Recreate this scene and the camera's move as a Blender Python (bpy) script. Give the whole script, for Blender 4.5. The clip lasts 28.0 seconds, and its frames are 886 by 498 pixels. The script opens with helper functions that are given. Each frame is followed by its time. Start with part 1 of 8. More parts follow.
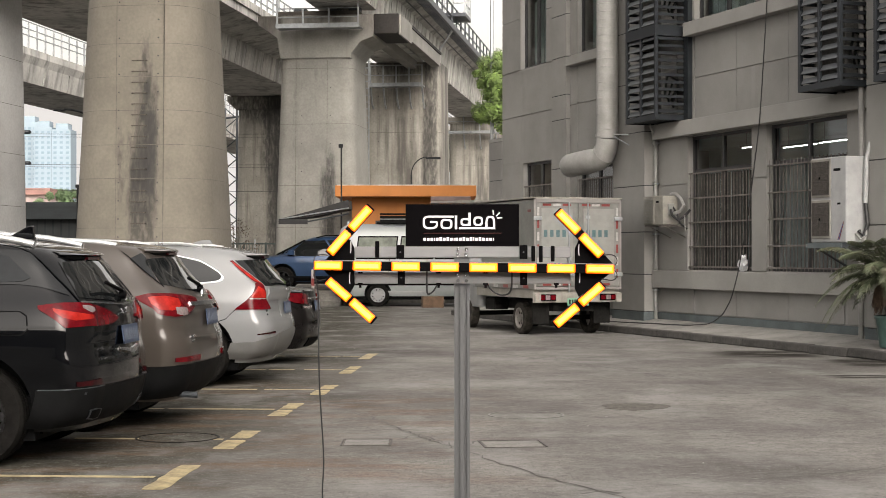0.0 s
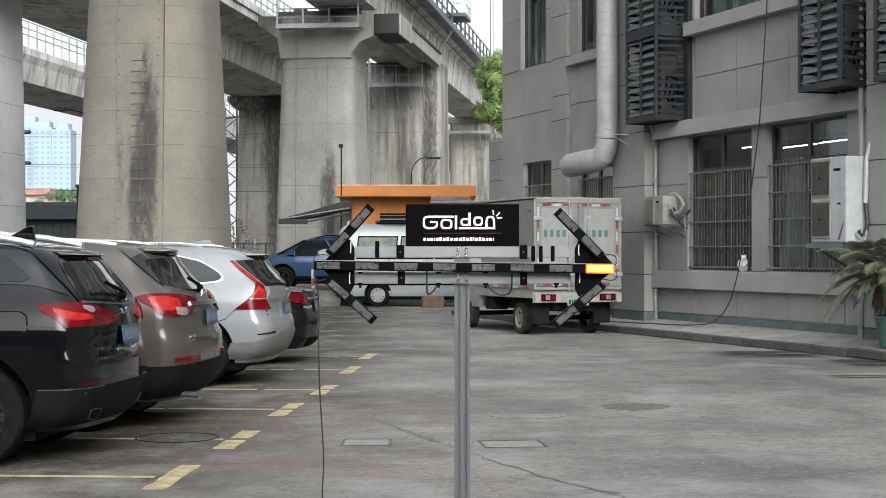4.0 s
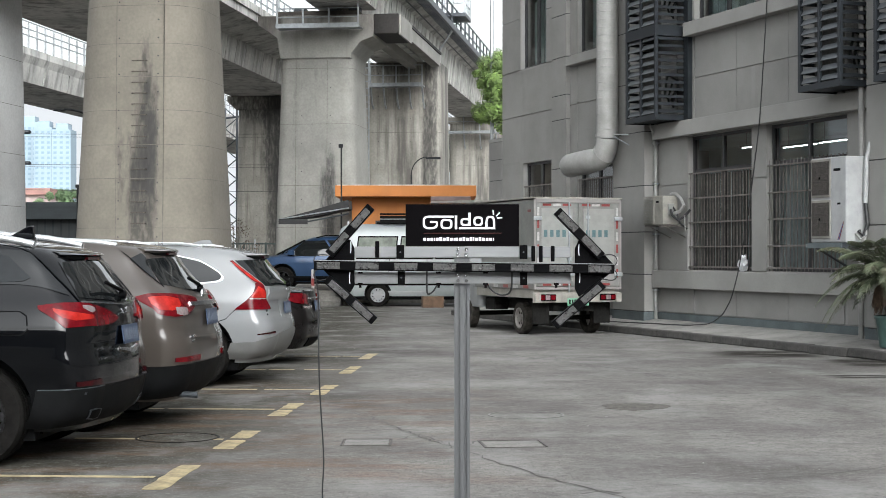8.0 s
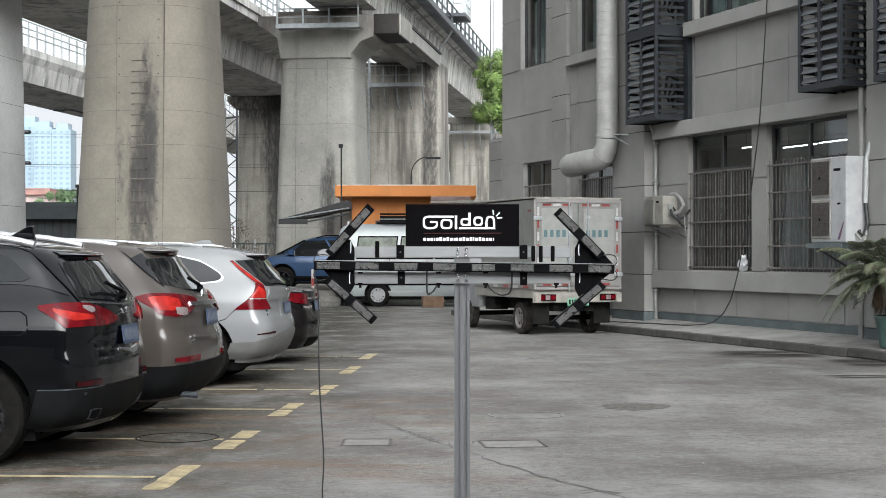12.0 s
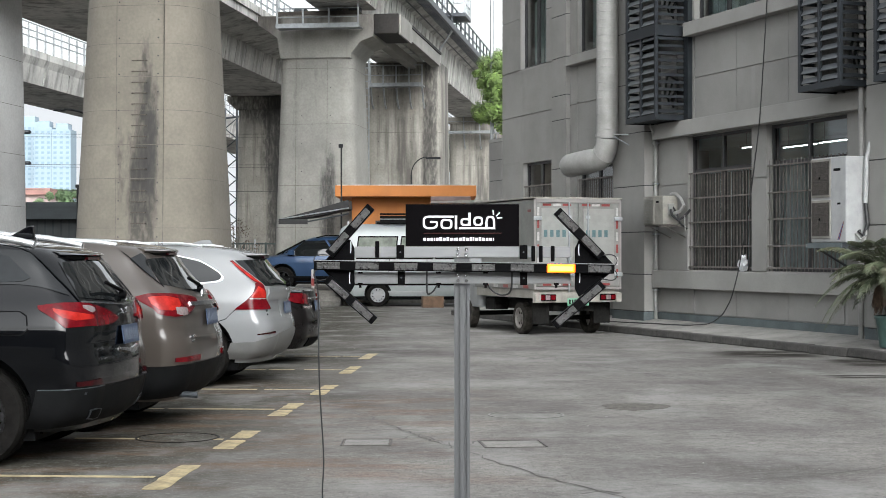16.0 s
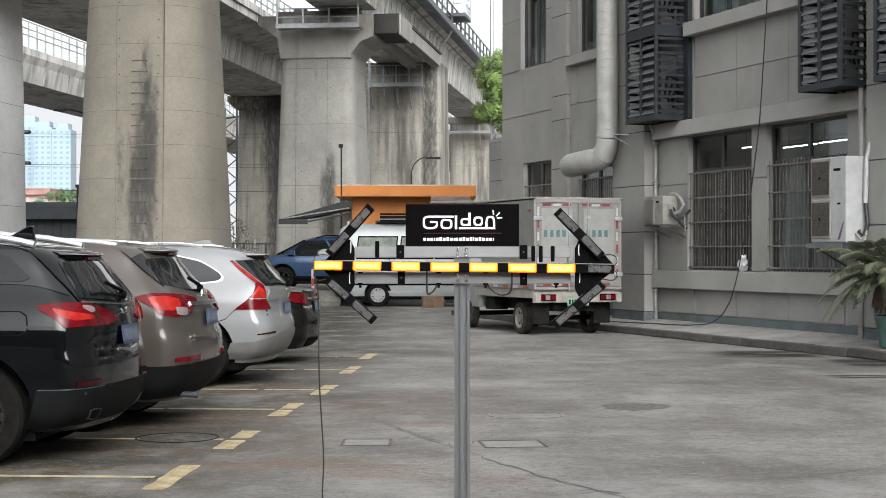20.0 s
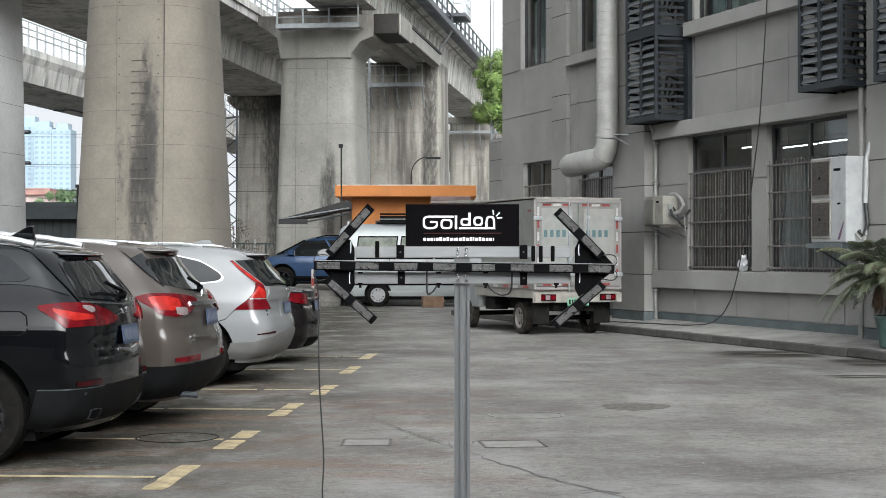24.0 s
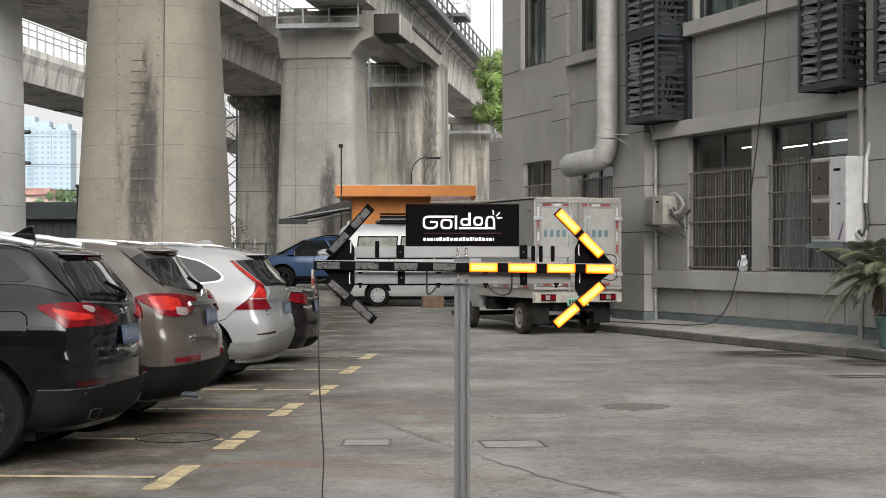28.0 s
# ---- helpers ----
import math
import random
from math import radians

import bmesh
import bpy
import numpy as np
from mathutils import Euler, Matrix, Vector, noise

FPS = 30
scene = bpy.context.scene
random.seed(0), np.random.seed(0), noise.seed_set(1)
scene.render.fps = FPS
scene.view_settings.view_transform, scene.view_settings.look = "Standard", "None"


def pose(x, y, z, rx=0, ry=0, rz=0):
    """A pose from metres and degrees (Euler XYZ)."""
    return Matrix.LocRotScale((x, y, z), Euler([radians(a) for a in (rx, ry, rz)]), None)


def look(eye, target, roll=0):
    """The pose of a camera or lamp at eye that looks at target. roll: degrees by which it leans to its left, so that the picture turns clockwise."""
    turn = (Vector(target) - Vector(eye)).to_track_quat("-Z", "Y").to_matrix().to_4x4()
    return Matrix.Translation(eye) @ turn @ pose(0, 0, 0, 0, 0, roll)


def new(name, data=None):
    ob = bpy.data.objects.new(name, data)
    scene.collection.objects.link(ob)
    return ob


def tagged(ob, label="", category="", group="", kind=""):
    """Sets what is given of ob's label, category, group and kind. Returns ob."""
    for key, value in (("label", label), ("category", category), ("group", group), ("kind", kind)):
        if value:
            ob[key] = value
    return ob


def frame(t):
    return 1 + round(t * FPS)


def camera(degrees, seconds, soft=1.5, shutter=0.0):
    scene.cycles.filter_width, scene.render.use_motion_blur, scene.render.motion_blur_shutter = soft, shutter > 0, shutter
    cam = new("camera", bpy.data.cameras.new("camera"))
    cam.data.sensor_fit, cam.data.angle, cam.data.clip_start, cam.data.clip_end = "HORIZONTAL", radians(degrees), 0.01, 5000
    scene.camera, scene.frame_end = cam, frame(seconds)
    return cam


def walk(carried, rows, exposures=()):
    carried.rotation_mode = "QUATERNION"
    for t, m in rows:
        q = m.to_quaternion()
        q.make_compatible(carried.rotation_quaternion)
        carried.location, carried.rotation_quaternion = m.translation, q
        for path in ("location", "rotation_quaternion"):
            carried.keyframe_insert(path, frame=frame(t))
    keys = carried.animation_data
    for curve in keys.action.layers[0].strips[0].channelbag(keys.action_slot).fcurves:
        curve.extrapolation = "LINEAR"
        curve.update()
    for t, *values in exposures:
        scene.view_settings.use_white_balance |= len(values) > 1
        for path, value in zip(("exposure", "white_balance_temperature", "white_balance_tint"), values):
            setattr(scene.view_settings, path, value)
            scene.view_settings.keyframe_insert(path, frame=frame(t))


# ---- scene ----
# camera: stands still at eye height, about 32 degrees wide
cam = camera(31.82, 28.0, soft=0.75)
EYE = (0.0, 0.0, 1.5)
STILL = look(EYE, (0.0, 100.0, 1.9))


def lit_table():
    """Which modules glow from each moment on: first and last module of the long stick, and the arms L or R."""
    text = ("0.0:18LR 0.3: 0.7:18LR 1.2:88 1.4:77 1.5:66 1.6:55 1.8:44 1.9:33 2.0:22 2.2:11 2.3:L 2.4:88 2.6:77 2.7:66 2.9:55 3.0:88 3.2:68 3.3:67 3.4:56 3.5:45 "
            "3.6:34 3.7:23 3.8:12 3.9:1L 4.0:88 4.1:78 4.2:68 4.3:58 4.4:48 4.5:38 4.6:28 4.7:18L 4.8: 4.9:88 5.0:78 5.1:68 5.2:58 5.3:48 5.4:38 5.5:28 5.6:18 5.7: "
            "6.0:88 6.1:78 6.2:68 6.3: 6.4:58 6.5:48 6.7:38 6.8:28 6.9: 7.0:18 7.1:18L 7.2: 7.4:88 7.5:78 7.6:68 7.8:58 7.9:48 8.0: 8.1:88 8.2:68 8.3:48 8.4:28 8.6: 8.8:88 9.0:68 9.1:48 9.2: 9.3:28 9.4:18L "
            "9.5: 9.7:88 9.8: 9.9:68 10.0:48 10.1:28 10.2:18L 10.4: 10.5:88 10.6:68 10.7: 10.8:48 10.9:28 11.1:18L 11.2: 11.3:14L 11.8: 12.2:14L 12.7: 13.1:14L 13.5: 13.9:14L 14.4: 14.8:14L "
            "15.2:11 15.3:22 15.5:33 15.6:44 15.8:55 15.9:66 16.0:77 16.2:88 16.3:R 16.4:11 16.6:22 16.7:33 16.8:44 17.0:55 17.1:66 17.3:77 17.4:88 17.6:11 17.7:12 17.8:23 17.9:34 18.0:45 18.1:46 18.2:67 18.3:68 "
            "18.4:88R 18.6:11R 18.7:11 18.8:13 18.9:23 19.0:34 19.1:45 19.2:11 19.4:12 19.5:13 19.6:14 19.8:15 19.9:16 20.0:17 20.2:18 20.3:18R 20.4: 20.6:11 20.7:12 20.9:13 21.0:14 21.2:15 21.3:16 21.4:17 "
            "21.6:18 21.7:18R 21.8: 22.0:11 22.1:12 22.2:13 22.3:15 22.4:16 22.5:17 22.6:18R 22.8: 23.0:11 23.2:13 23.4:15 23.6:17 23.8:18R 23.9: 24.1:11 24.2:13 24.4:15 24.5:17 24.6:18R 24.8: 24.9:11 25.0:13 "
            "25.1:58R 25.6: 26.0:58R 26.5: 26.8:58R 27.4: 27.7:58R")
    table = []
    for word in text.split():
        t, what = word.split(":")
        on = set()
        digits = [int(c) for c in what if c.isdigit()]
        if digits:
            on |= {"h%d" % k for k in range(digits[0], digits[-1] + 1)}
        for arm in "LR":
            if arm in what:
                on |= {arm.lower() + k for k in ("u1", "u2", "l1", "l2")}
        table.append((float(t), on))
    return table


# the picture turns warmer while amber light floods the lens
tints = []
for t, on in lit_table():
    arms = sum(k[0] != "h" for k in on)
    bar = len(on) - arms
    warm = (t - 1 / 30, -0.165 - 0.016 * arms, 6200 + 25.0 * bar + 85.0 * arms, 8 + 0.2 * bar + 0.4 * arms)
    if tints:
        tints.append((t - 2 / 30, *tints[-1][1:]))
    tints.append((max(0.0, warm[0]), *warm[1:]))
tints.append((28.0, *tints[-1][1:]))
walk(cam, [(0.0, STILL), (28.0, STILL)], exposures=tints)

# ---- world and light: a bright overcast day ----
world = bpy.data.worlds.new("overcast")
scene.world = world
world.use_nodes = True
wn = world.node_tree
wn.nodes.clear()
w_out = wn.nodes.new("ShaderNodeOutputWorld")
w_bg = wn.nodes.new("ShaderNodeBackground")
w_hsv = wn.nodes.new("ShaderNodeHueSaturation")
w_sky = wn.nodes.new("ShaderNodeTexSky")
w_sky.sky_type = "NISHITA"
w_sky.sun_disc = False
w_sky.sun_elevation = radians(32)
w_sky.sun_rotation = radians(165)
w_sky.dust_density = 6.0
w_sky.air_density = 1.6
w_hsv.inputs["Saturation"].default_value = 0.10
w_hsv.inputs["Value"].default_value = 2.68
w_bg.inputs["Strength"].default_value = 0.15
wn.links.new(w_sky.outputs[0], w_hsv.inputs["Color"])
w_even = wn.nodes.new("ShaderNodeMix")
w_even.data_type = "RGBA"
w_even.blend_type = "LIGHTEN"
w_even.inputs["Factor"].default_value = 1.0
w_even.inputs["B"].default_value = (6.6, 6.7, 6.8, 1)
wn.links.new(w_hsv.outputs[0], w_even.inputs["A"])
wn.links.new(w_even.outputs["Result"], w_bg.inputs["Color"])
wn.links.new(w_bg.outputs[0], w_out.inputs["Surface"])
sun_data = bpy.data.lights.new("sun", "SUN")
sun_data.energy = 0.32
sun_data.angle = radians(50)
sun_data.color = (1.0, 0.98, 0.95)
sun = new("sun", sun_data)
sun.matrix_world = look((13.0, -48.0, 31.0), (0.0, 0.0, 0.0))


# ---- materials ----
MATS = {}


def material(name, color, rough=0.6, metal=0.0, vary=0.15, scale=3.0, fine=40.0, bump=0.0, coat=0.0, tint=None, island=0.0, stretch=(1, 1, 1), spec=0.5):
    """A surface with two scales of variation, and fine relief."""
    if name in MATS:
        return MATS[name]
    m = bpy.data.materials.new(name)
    m.use_nodes = True
    nt = m.node_tree
    b = nt.nodes["Principled BSDF"]
    b.inputs["Roughness"].default_value = rough
    b.inputs["Metallic"].default_value = metal
    b.inputs["Coat Weight"].default_value = coat
    b.inputs["Coat Roughness"].default_value = 0.04
    b.inputs["Specular IOR Level"].default_value = spec
    b.inputs["Base Color"].default_value = (*color, 1)
    MATS[name] = m
    if vary <= 0:
        return m
    tc = nt.nodes.new("ShaderNodeTexCoord")
    mp = nt.nodes.new("ShaderNodeMapping")
    mp.inputs["Scale"].default_value = stretch
    nt.links.new(tc.outputs["Object"], mp.inputs["Vector"])
    n1 = nt.nodes.new("ShaderNodeTexNoise")
    n1.inputs["Scale"].default_value = scale
    n1.inputs["Detail"].default_value = 5
    n1.inputs["Roughness"].default_value = 0.6
    n2 = nt.nodes.new("ShaderNodeTexNoise")
    n2.inputs["Scale"].default_value = fine
    n2.inputs["Detail"].default_value = 3
    nt.links.new(mp.outputs[0], n1.inputs["Vector"])
    nt.links.new(mp.outputs[0], n2.inputs["Vector"])
    ramp = nt.nodes.new("ShaderNodeValToRGB")
    other = tint or tuple(c * (1 - 2 * vary) for c in color)
    ramp.color_ramp.elements[0].position = 0.32
    ramp.color_ramp.elements[1].position = 0.62
    ramp.color_ramp.elements[0].color = (*other, 1)
    ramp.color_ramp.elements[1].color = (*[min(1, c * (1 + vary * 0.4)) for c in color], 1)
    nt.links.new(n1.outputs["Fac"], ramp.inputs["Fac"])
    mul = nt.nodes.new("ShaderNodeMix")
    mul.data_type = "RGBA"
    mul.blend_type = "MULTIPLY"
    mul.inputs["Factor"].default_value = 1.0
    nt.links.new(ramp.outputs[0], mul.inputs["A"])
    r2 = nt.nodes.new("ShaderNodeMapRange")
    r2.inputs["From Min"].default_value = 0.3
    r2.inputs["From Max"].default_value = 0.7
    r2.inputs["To Min"].default_value = 1 - vary * 0.8
    r2.inputs["To Max"].default_value = 1 + vary * 0.3
    nt.links.new(n2.outputs["Fac"], r2.inputs["Value"])
    last = r2.outputs[0]
    if island > 0:
        oi = nt.nodes.new("ShaderNodeObjectInfo")
        r3 = nt.nodes.new("ShaderNodeMapRange")
        r3.inputs["To Min"].default_value = 1 - island
        r3.inputs["To Max"].default_value = 1 + island * 0.4
        nt.links.new(oi.outputs["Random"], r3.inputs["Value"])
        mm = nt.nodes.new("ShaderNodeMath")
        mm.operation = "MULTIPLY"
        nt.links.new(last, mm.inputs[0])
        nt.links.new(r3.outputs[0], mm.inputs[1])
        last = mm.outputs[0]
    nt.links.new(last, mul.inputs["B"])
    nt.links.new(mul.outputs["Result"], b.inputs["Base Color"])
    rr = nt.nodes.new("ShaderNodeMapRange")
    rr.inputs["To Min"].default_value = max(0.02, rough - 0.12)
    rr.inputs["To Max"].default_value = min(1, rough + 0.1)
    nt.links.new(n1.outputs["Fac"], rr.inputs["Value"])
    nt.links.new(rr.outputs[0], b.inputs["Roughness"])
    if bump > 0:
        bp = nt.nodes.new("ShaderNodeBump")
        bp.inputs["Strength"].default_value = bump
        bp.inputs["Distance"].default_value = 0.01
        nt.links.new(n2.outputs["Fac"], bp.inputs["Height"])
        nt.links.new(bp.outputs[0], b.inputs["Normal"])
    return m


def add_stain(m, color, make, amount=0.8):
    """Lays a stain of its own shape over a material; make(nt, coord) returns its mask socket."""
    nt = m.node_tree
    b = nt.nodes["Principled BSDF"]
    link = b.inputs["Base Color"].links[0]
    before = link.from_socket
    tc = nt.nodes.new("ShaderNodeTexCoord")
    mask = make(nt, tc.outputs["Object"])
    mx = nt.nodes.new("ShaderNodeMix")
    mx.data_type = "RGBA"
    mx.inputs["B"].default_value = (*color, 1)
    sc = nt.nodes.new("ShaderNodeMath")
    sc.operation = "MULTIPLY"
    sc.use_clamp = True
    sc.inputs[1].default_value = amount
    nt.links.new(mask, sc.inputs[0])
    nt.links.new(sc.outputs[0], mx.inputs["Factor"])
    nt.links.new(before, mx.inputs["A"])
    nt.links.new(mx.outputs["Result"], b.inputs["Base Color"])


def noise_mask(nt, coord, scale, stretch, lo, hi, offset=(0, 0, 0), detail=5):
    mp = nt.nodes.new("ShaderNodeMapping")
    mp.inputs["Scale"].default_value = stretch
    mp.inputs["Location"].default_value = offset
    nt.links.new(coord, mp.inputs["Vector"])
    n = nt.nodes.new("ShaderNodeTexNoise")
    n.inputs["Scale"].default_value = scale
    n.inputs["Detail"].default_value = detail
    n.inputs["Roughness"].default_value = 0.62
    nt.links.new(mp.outputs[0], n.inputs["Vector"])
    r = nt.nodes.new("ShaderNodeMapRange")
    r.inputs["From Min"].default_value = lo
    r.inputs["From Max"].default_value = hi
    nt.links.new(n.outputs["Fac"], r.inputs["Value"])
    return r.outputs[0]


def axis_band(nt, coord, axis, lo, hi, soft):
    """1 between lo and hi along one axis, fading over soft."""
    sp = nt.nodes.new("ShaderNodeSeparateXYZ")
    nt.links.new(coord, sp.inputs[0])
    outs = []
    for a, b in ((lo - soft, lo + soft), (hi + soft, hi - soft)):
        r = nt.nodes.new("ShaderNodeMapRange")
        r.interpolation_type = "SMOOTHSTEP"
        r.inputs["From Min"].default_value = a
        r.inputs["From Max"].default_value = b
        nt.links.new(sp.outputs[axis], r.inputs["Value"])
        outs.append(r.outputs[0])
    return times(nt, *outs)


def times(nt, a, b):
    mm = nt.nodes.new("ShaderNodeMath")
    mm.operation = "MULTIPLY"
    nt.links.new(a, mm.inputs[0])
    nt.links.new(b, mm.inputs[1])
    return mm.outputs[0]


def glass(name, tint=(0.75, 0.85, 0.85), gloss=1.0):
    """Thin window glass: clear, with a mirror coat by Fresnel."""
    if name in MATS:
        return MATS[name]
    m = bpy.data.materials.new(name)
    m.use_nodes = True
    nt = m.node_tree
    nt.nodes.clear()
    out = nt.nodes.new("ShaderNodeOutputMaterial")
    tr = nt.nodes.new("ShaderNodeBsdfTransparent")
    tr.inputs["Color"].default_value = (*tint, 1)
    gl = nt.nodes.new("ShaderNodeBsdfGlossy")
    gl.inputs["Roughness"].default_value = 0.03
    fr = nt.nodes.new("ShaderNodeFresnel")
    fr.inputs["IOR"].default_value = 1.9
    mx = nt.nodes.new("ShaderNodeMixShader")
    nt.links.new(fr.outputs[0], mx.inputs[0])
    nt.links.new(tr.outputs[0], mx.inputs[1])
    nt.links.new(gl.outputs[0], mx.inputs[2])
    nt.links.new(mx.outputs[0], out.inputs["Surface"])
    MATS[name] = m
    return m


def emitter(name, color, strength):
    if name in MATS:
        return MATS[name]
    m = bpy.data.materials.new(name)
    m.use_nodes = True
    b = m.node_tree.nodes["Principled BSDF"]
    b.inputs["Base Color"].default_value = (*color, 1)
    b.inputs["Emission Color"].default_value = (*color, 1)
    b.inputs["Emission Strength"].default_value = strength
    MATS[name] = m
    return m


STUCCO = material("grey_stucco", (0.258, 0.251, 0.239), 0.9, vary=0.10, scale=0.7, fine=60, bump=0.25, island=0.06)
STUCCO_TRIM = material("grey_trim_paint", (0.285, 0.278, 0.264), 0.85, vary=0.10, scale=0.8, fine=50, bump=0.2)
# dark with stains and with the shade under the deck put into the colour
DARK_CONCRETE = material("stained_shaded_concrete", (0.03, 0.027, 0.025), 0.9, vary=0.3, scale=0.8, fine=12, bump=0.3)
PIER_JOINT = material("pier_joint", (0.13, 0.118, 0.10), 0.9, vary=0.2, scale=4)
JOINT = material("joint_dark", (0.05, 0.05, 0.05), 0.9, vary=0.1)
BASE_PAINT = material("slate_blue_base_paint", (0.10, 0.12, 0.125), 0.8, vary=0.18, scale=1.5, fine=40, bump=0.2)
CONCRETE = material("pier_concrete", (0.186, 0.169, 0.139), 0.9, vary=0.14, scale=0.5, fine=14, bump=0.25)
# paler than the other pier concretes
CONCRETE_VERY_PALE = material("very_pale_concrete", (0.50, 0.50, 0.49), 0.9, vary=0.12, scale=0.4, fine=14, bump=0.2)
CONCRETE_PALE = material("pale_pier_concrete", (0.27, 0.262, 0.240), 0.9, vary=0.15, scale=0.5, fine=14, bump=0.25)
CONCRETE_OLD = material("weathered_concrete", (0.36, 0.34, 0.30), 0.9, vary=0.18, scale=0.5, fine=12, bump=0.3)
DECK = material("deck_concrete", (0.55, 0.54, 0.51), 0.9, vary=0.15, scale=0.4, fine=10, bump=0.2)
STEEL = material("galvanised_steel", (0.38, 0.40, 0.41), 0.45, 0.7, vary=0.12, scale=6, fine=60)
DARK_STEEL = material("dark_slate_steel", (0.045, 0.052, 0.06), 0.45, 0.2, vary=0.15, scale=5, fine=60)
LOUVER = material("louver_blade_paint", (0.10, 0.108, 0.116), 0.4, 0.3, vary=0.12, scale=5, fine=60)
RUST_BAR = material("brown_grey_bar", (0.19, 0.175, 0.16), 0.6, 0.2, vary=0.25, scale=8, fine=60)
FRAME_DARK = material("dark_window_frame", (0.03, 0.03, 0.033), 0.4, 0.2, vary=0.1, scale=5)
PVC = material("white_grey_pvc", (0.26, 0.255, 0.245), 0.5, vary=0.12, scale=4, fine=40)
DUCT = material("pale_grey_duct", (0.27, 0.266, 0.255), 0.5, vary=0.10, scale=3, fine=30)
WHITE_METAL = material("white_enamel", (0.215, 0.216, 0.204), 0.4, vary=0.08, scale=5, fine=50)
AC_WHITE = material("clean_white_enamel", (0.36, 0.366, 0.365), 0.4, vary=0.08, scale=5, fine=50)
WHITE_DIRTY = material("dirty_white_enamel", (0.25, 0.237, 0.21), 0.5, vary=0.18, scale=4, fine=40)
ALU = material("brushed_aluminium", (0.08, 0.082, 0.085), 0.5, 0.3, vary=0.04, scale=2, fine=80, stretch=(1, 1, 0.2))
ALU_RAIL = material("aluminium_rail", (0.18, 0.184, 0.187), 0.5, 0.3, vary=0.10, scale=2, fine=80, stretch=(0.2, 1, 1))
BLACK_PLASTIC = material("black_plastic", (0.0022, 0.0022, 0.0026), 0.5, vary=0.1, scale=20, spec=0.03)
BLACK_MATTE = material("black_trim", (0.0042, 0.0043, 0.0046), 0.6, vary=0.12, scale=10, spec=0.045)
BOARD_BLACK = material("black_sign_film", (0.0022, 0.0018, 0.0022), 0.5, vary=0.08, scale=6, spec=0.02)
SIGN_WHITE = material("white_vinyl", (0.66, 0.67, 0.68), 0.5, vary=0.03)
LENS = material("led_lens", (0.045, 0.044, 0.044), 0.3, 0.0, vary=0.25, scale=60, fine=200, coat=0.6)
LED_CUP = material("led_reflector", (0.05, 0.049, 0.048), 0.4, 0.0, vary=0.3, scale=150)
RUBBER = material("tyre_rubber", (0.010, 0.0094, 0.0088), 0.8, vary=0.3, scale=12, fine=60, bump=0.2, spec=0.04)
RIM = material("wheel_alloy", (0.27, 0.27, 0.275), 0.4, 0.3, vary=0.06, scale=8)
RIM_DARK = material("dark_wheel_alloy", (0.03, 0.03, 0.032), 0.35, 0.7, vary=0.08, scale=8)
CHROME = material("chrome", (0.62, 0.63, 0.65), 0.22, 1.0, vary=0.03, scale=8)
LAMP_BRIGHT = material("bright_red_lamp", (0.30, 0.014, 0.010), 0.15, vary=0.2, scale=10, fine=60, coat=0.08, spec=0.18)
LAMP_RED = material("red_tail_lamp", (0.10, 0.002, 0.005), 0.12, vary=0.2, scale=14, fine=60, coat=0.08, spec=0.18)
LAMP_DARK = material("dark_red_lamp", (0.024, 0.002, 0.003), 0.12, vary=0.2, scale=14, fine=60, coat=0.08, spec=0.18)
LAMP_CLEAR = material("clear_lamp", (0.22, 0.18, 0.18), 0.1, vary=0.15, scale=20, coat=1.0)
RAIL = material("satin_roof_rail", (0.72, 0.73, 0.74), 0.3, 0.8, vary=0.04, scale=6)
TINT = material("tinted_car_glass", (0.007, 0.008, 0.0085), 0.03, vary=0.0, coat=0.0, spec=0.6)
PLATE_INK = material("plate_ink", (0.11, 0.13, 0.17), 0.5, vary=0.05)
PLATE_BLUE = material("blue_plate", (0.03, 0.046, 0.09), 0.35, vary=0.08, scale=20)
PLATE_GREEN = material("green_plate", (0.15, 0.33, 0.22), 0.35, vary=0.08, scale=20)
ORANGE = material("orange_paint", (0.47, 0.175, 0.04), 0.7, vary=0.08, scale=1.2, fine=30, bump=0.1)
YELLOW_LINE = material("worn_yellow_paint", (0.36, 0.29, 0.165), 0.85, vary=0.28, scale=5, fine=35, bump=0.2)
CRACK = material("crack_dirt", (0.065, 0.06, 0.055), 0.95, vary=0.2, scale=9)
IRON = material("cast_iron", (0.16, 0.155, 0.145), 0.7, 0.2, vary=0.2, scale=12, fine=60, bump=0.3)
KERB = material("kerb_concrete", (0.075, 0.071, 0.066), 0.9, vary=0.25, scale=3, fine=30, bump=0.4, island=0.15)
PAVING = material("pavement_concrete", (0.25, 0.24, 0.225), 0.9, vary=0.2, scale=2, fine=30, bump=0.3)
LEAF = material("leaf_green", (0.22, 0.33, 0.09), 0.55, vary=0.35, scale=2.5, fine=12)
LEAF_FAR = material("far_leaf_green", (0.15, 0.23, 0.11), 0.7, vary=0.3, scale=0.6, fine=3)
PALM = material("palm_green", (0.085, 0.105, 0.06), 0.6, vary=0.4, scale=6, fine=20, tint=(0.085, 0.082, 0.05))
BARK = material("bark", (0.12, 0.09, 0.065), 0.9, vary=0.3, scale=8, fine=30, bump=0.5)
CLOTH_DARK = material("charcoal_canvas", (0.028, 0.027, 0.027), 0.9, vary=0.15, scale=4, fine=60)
FENCE_GREEN = material("dark_green_fence", (0.05, 0.07, 0.065), 0.6, vary=0.2, scale=5)
SHED = material("grey_corrugated_roof", (0.035, 0.04, 0.042), 0.85, 0.0, vary=0.15, scale=1, spec=0.1)
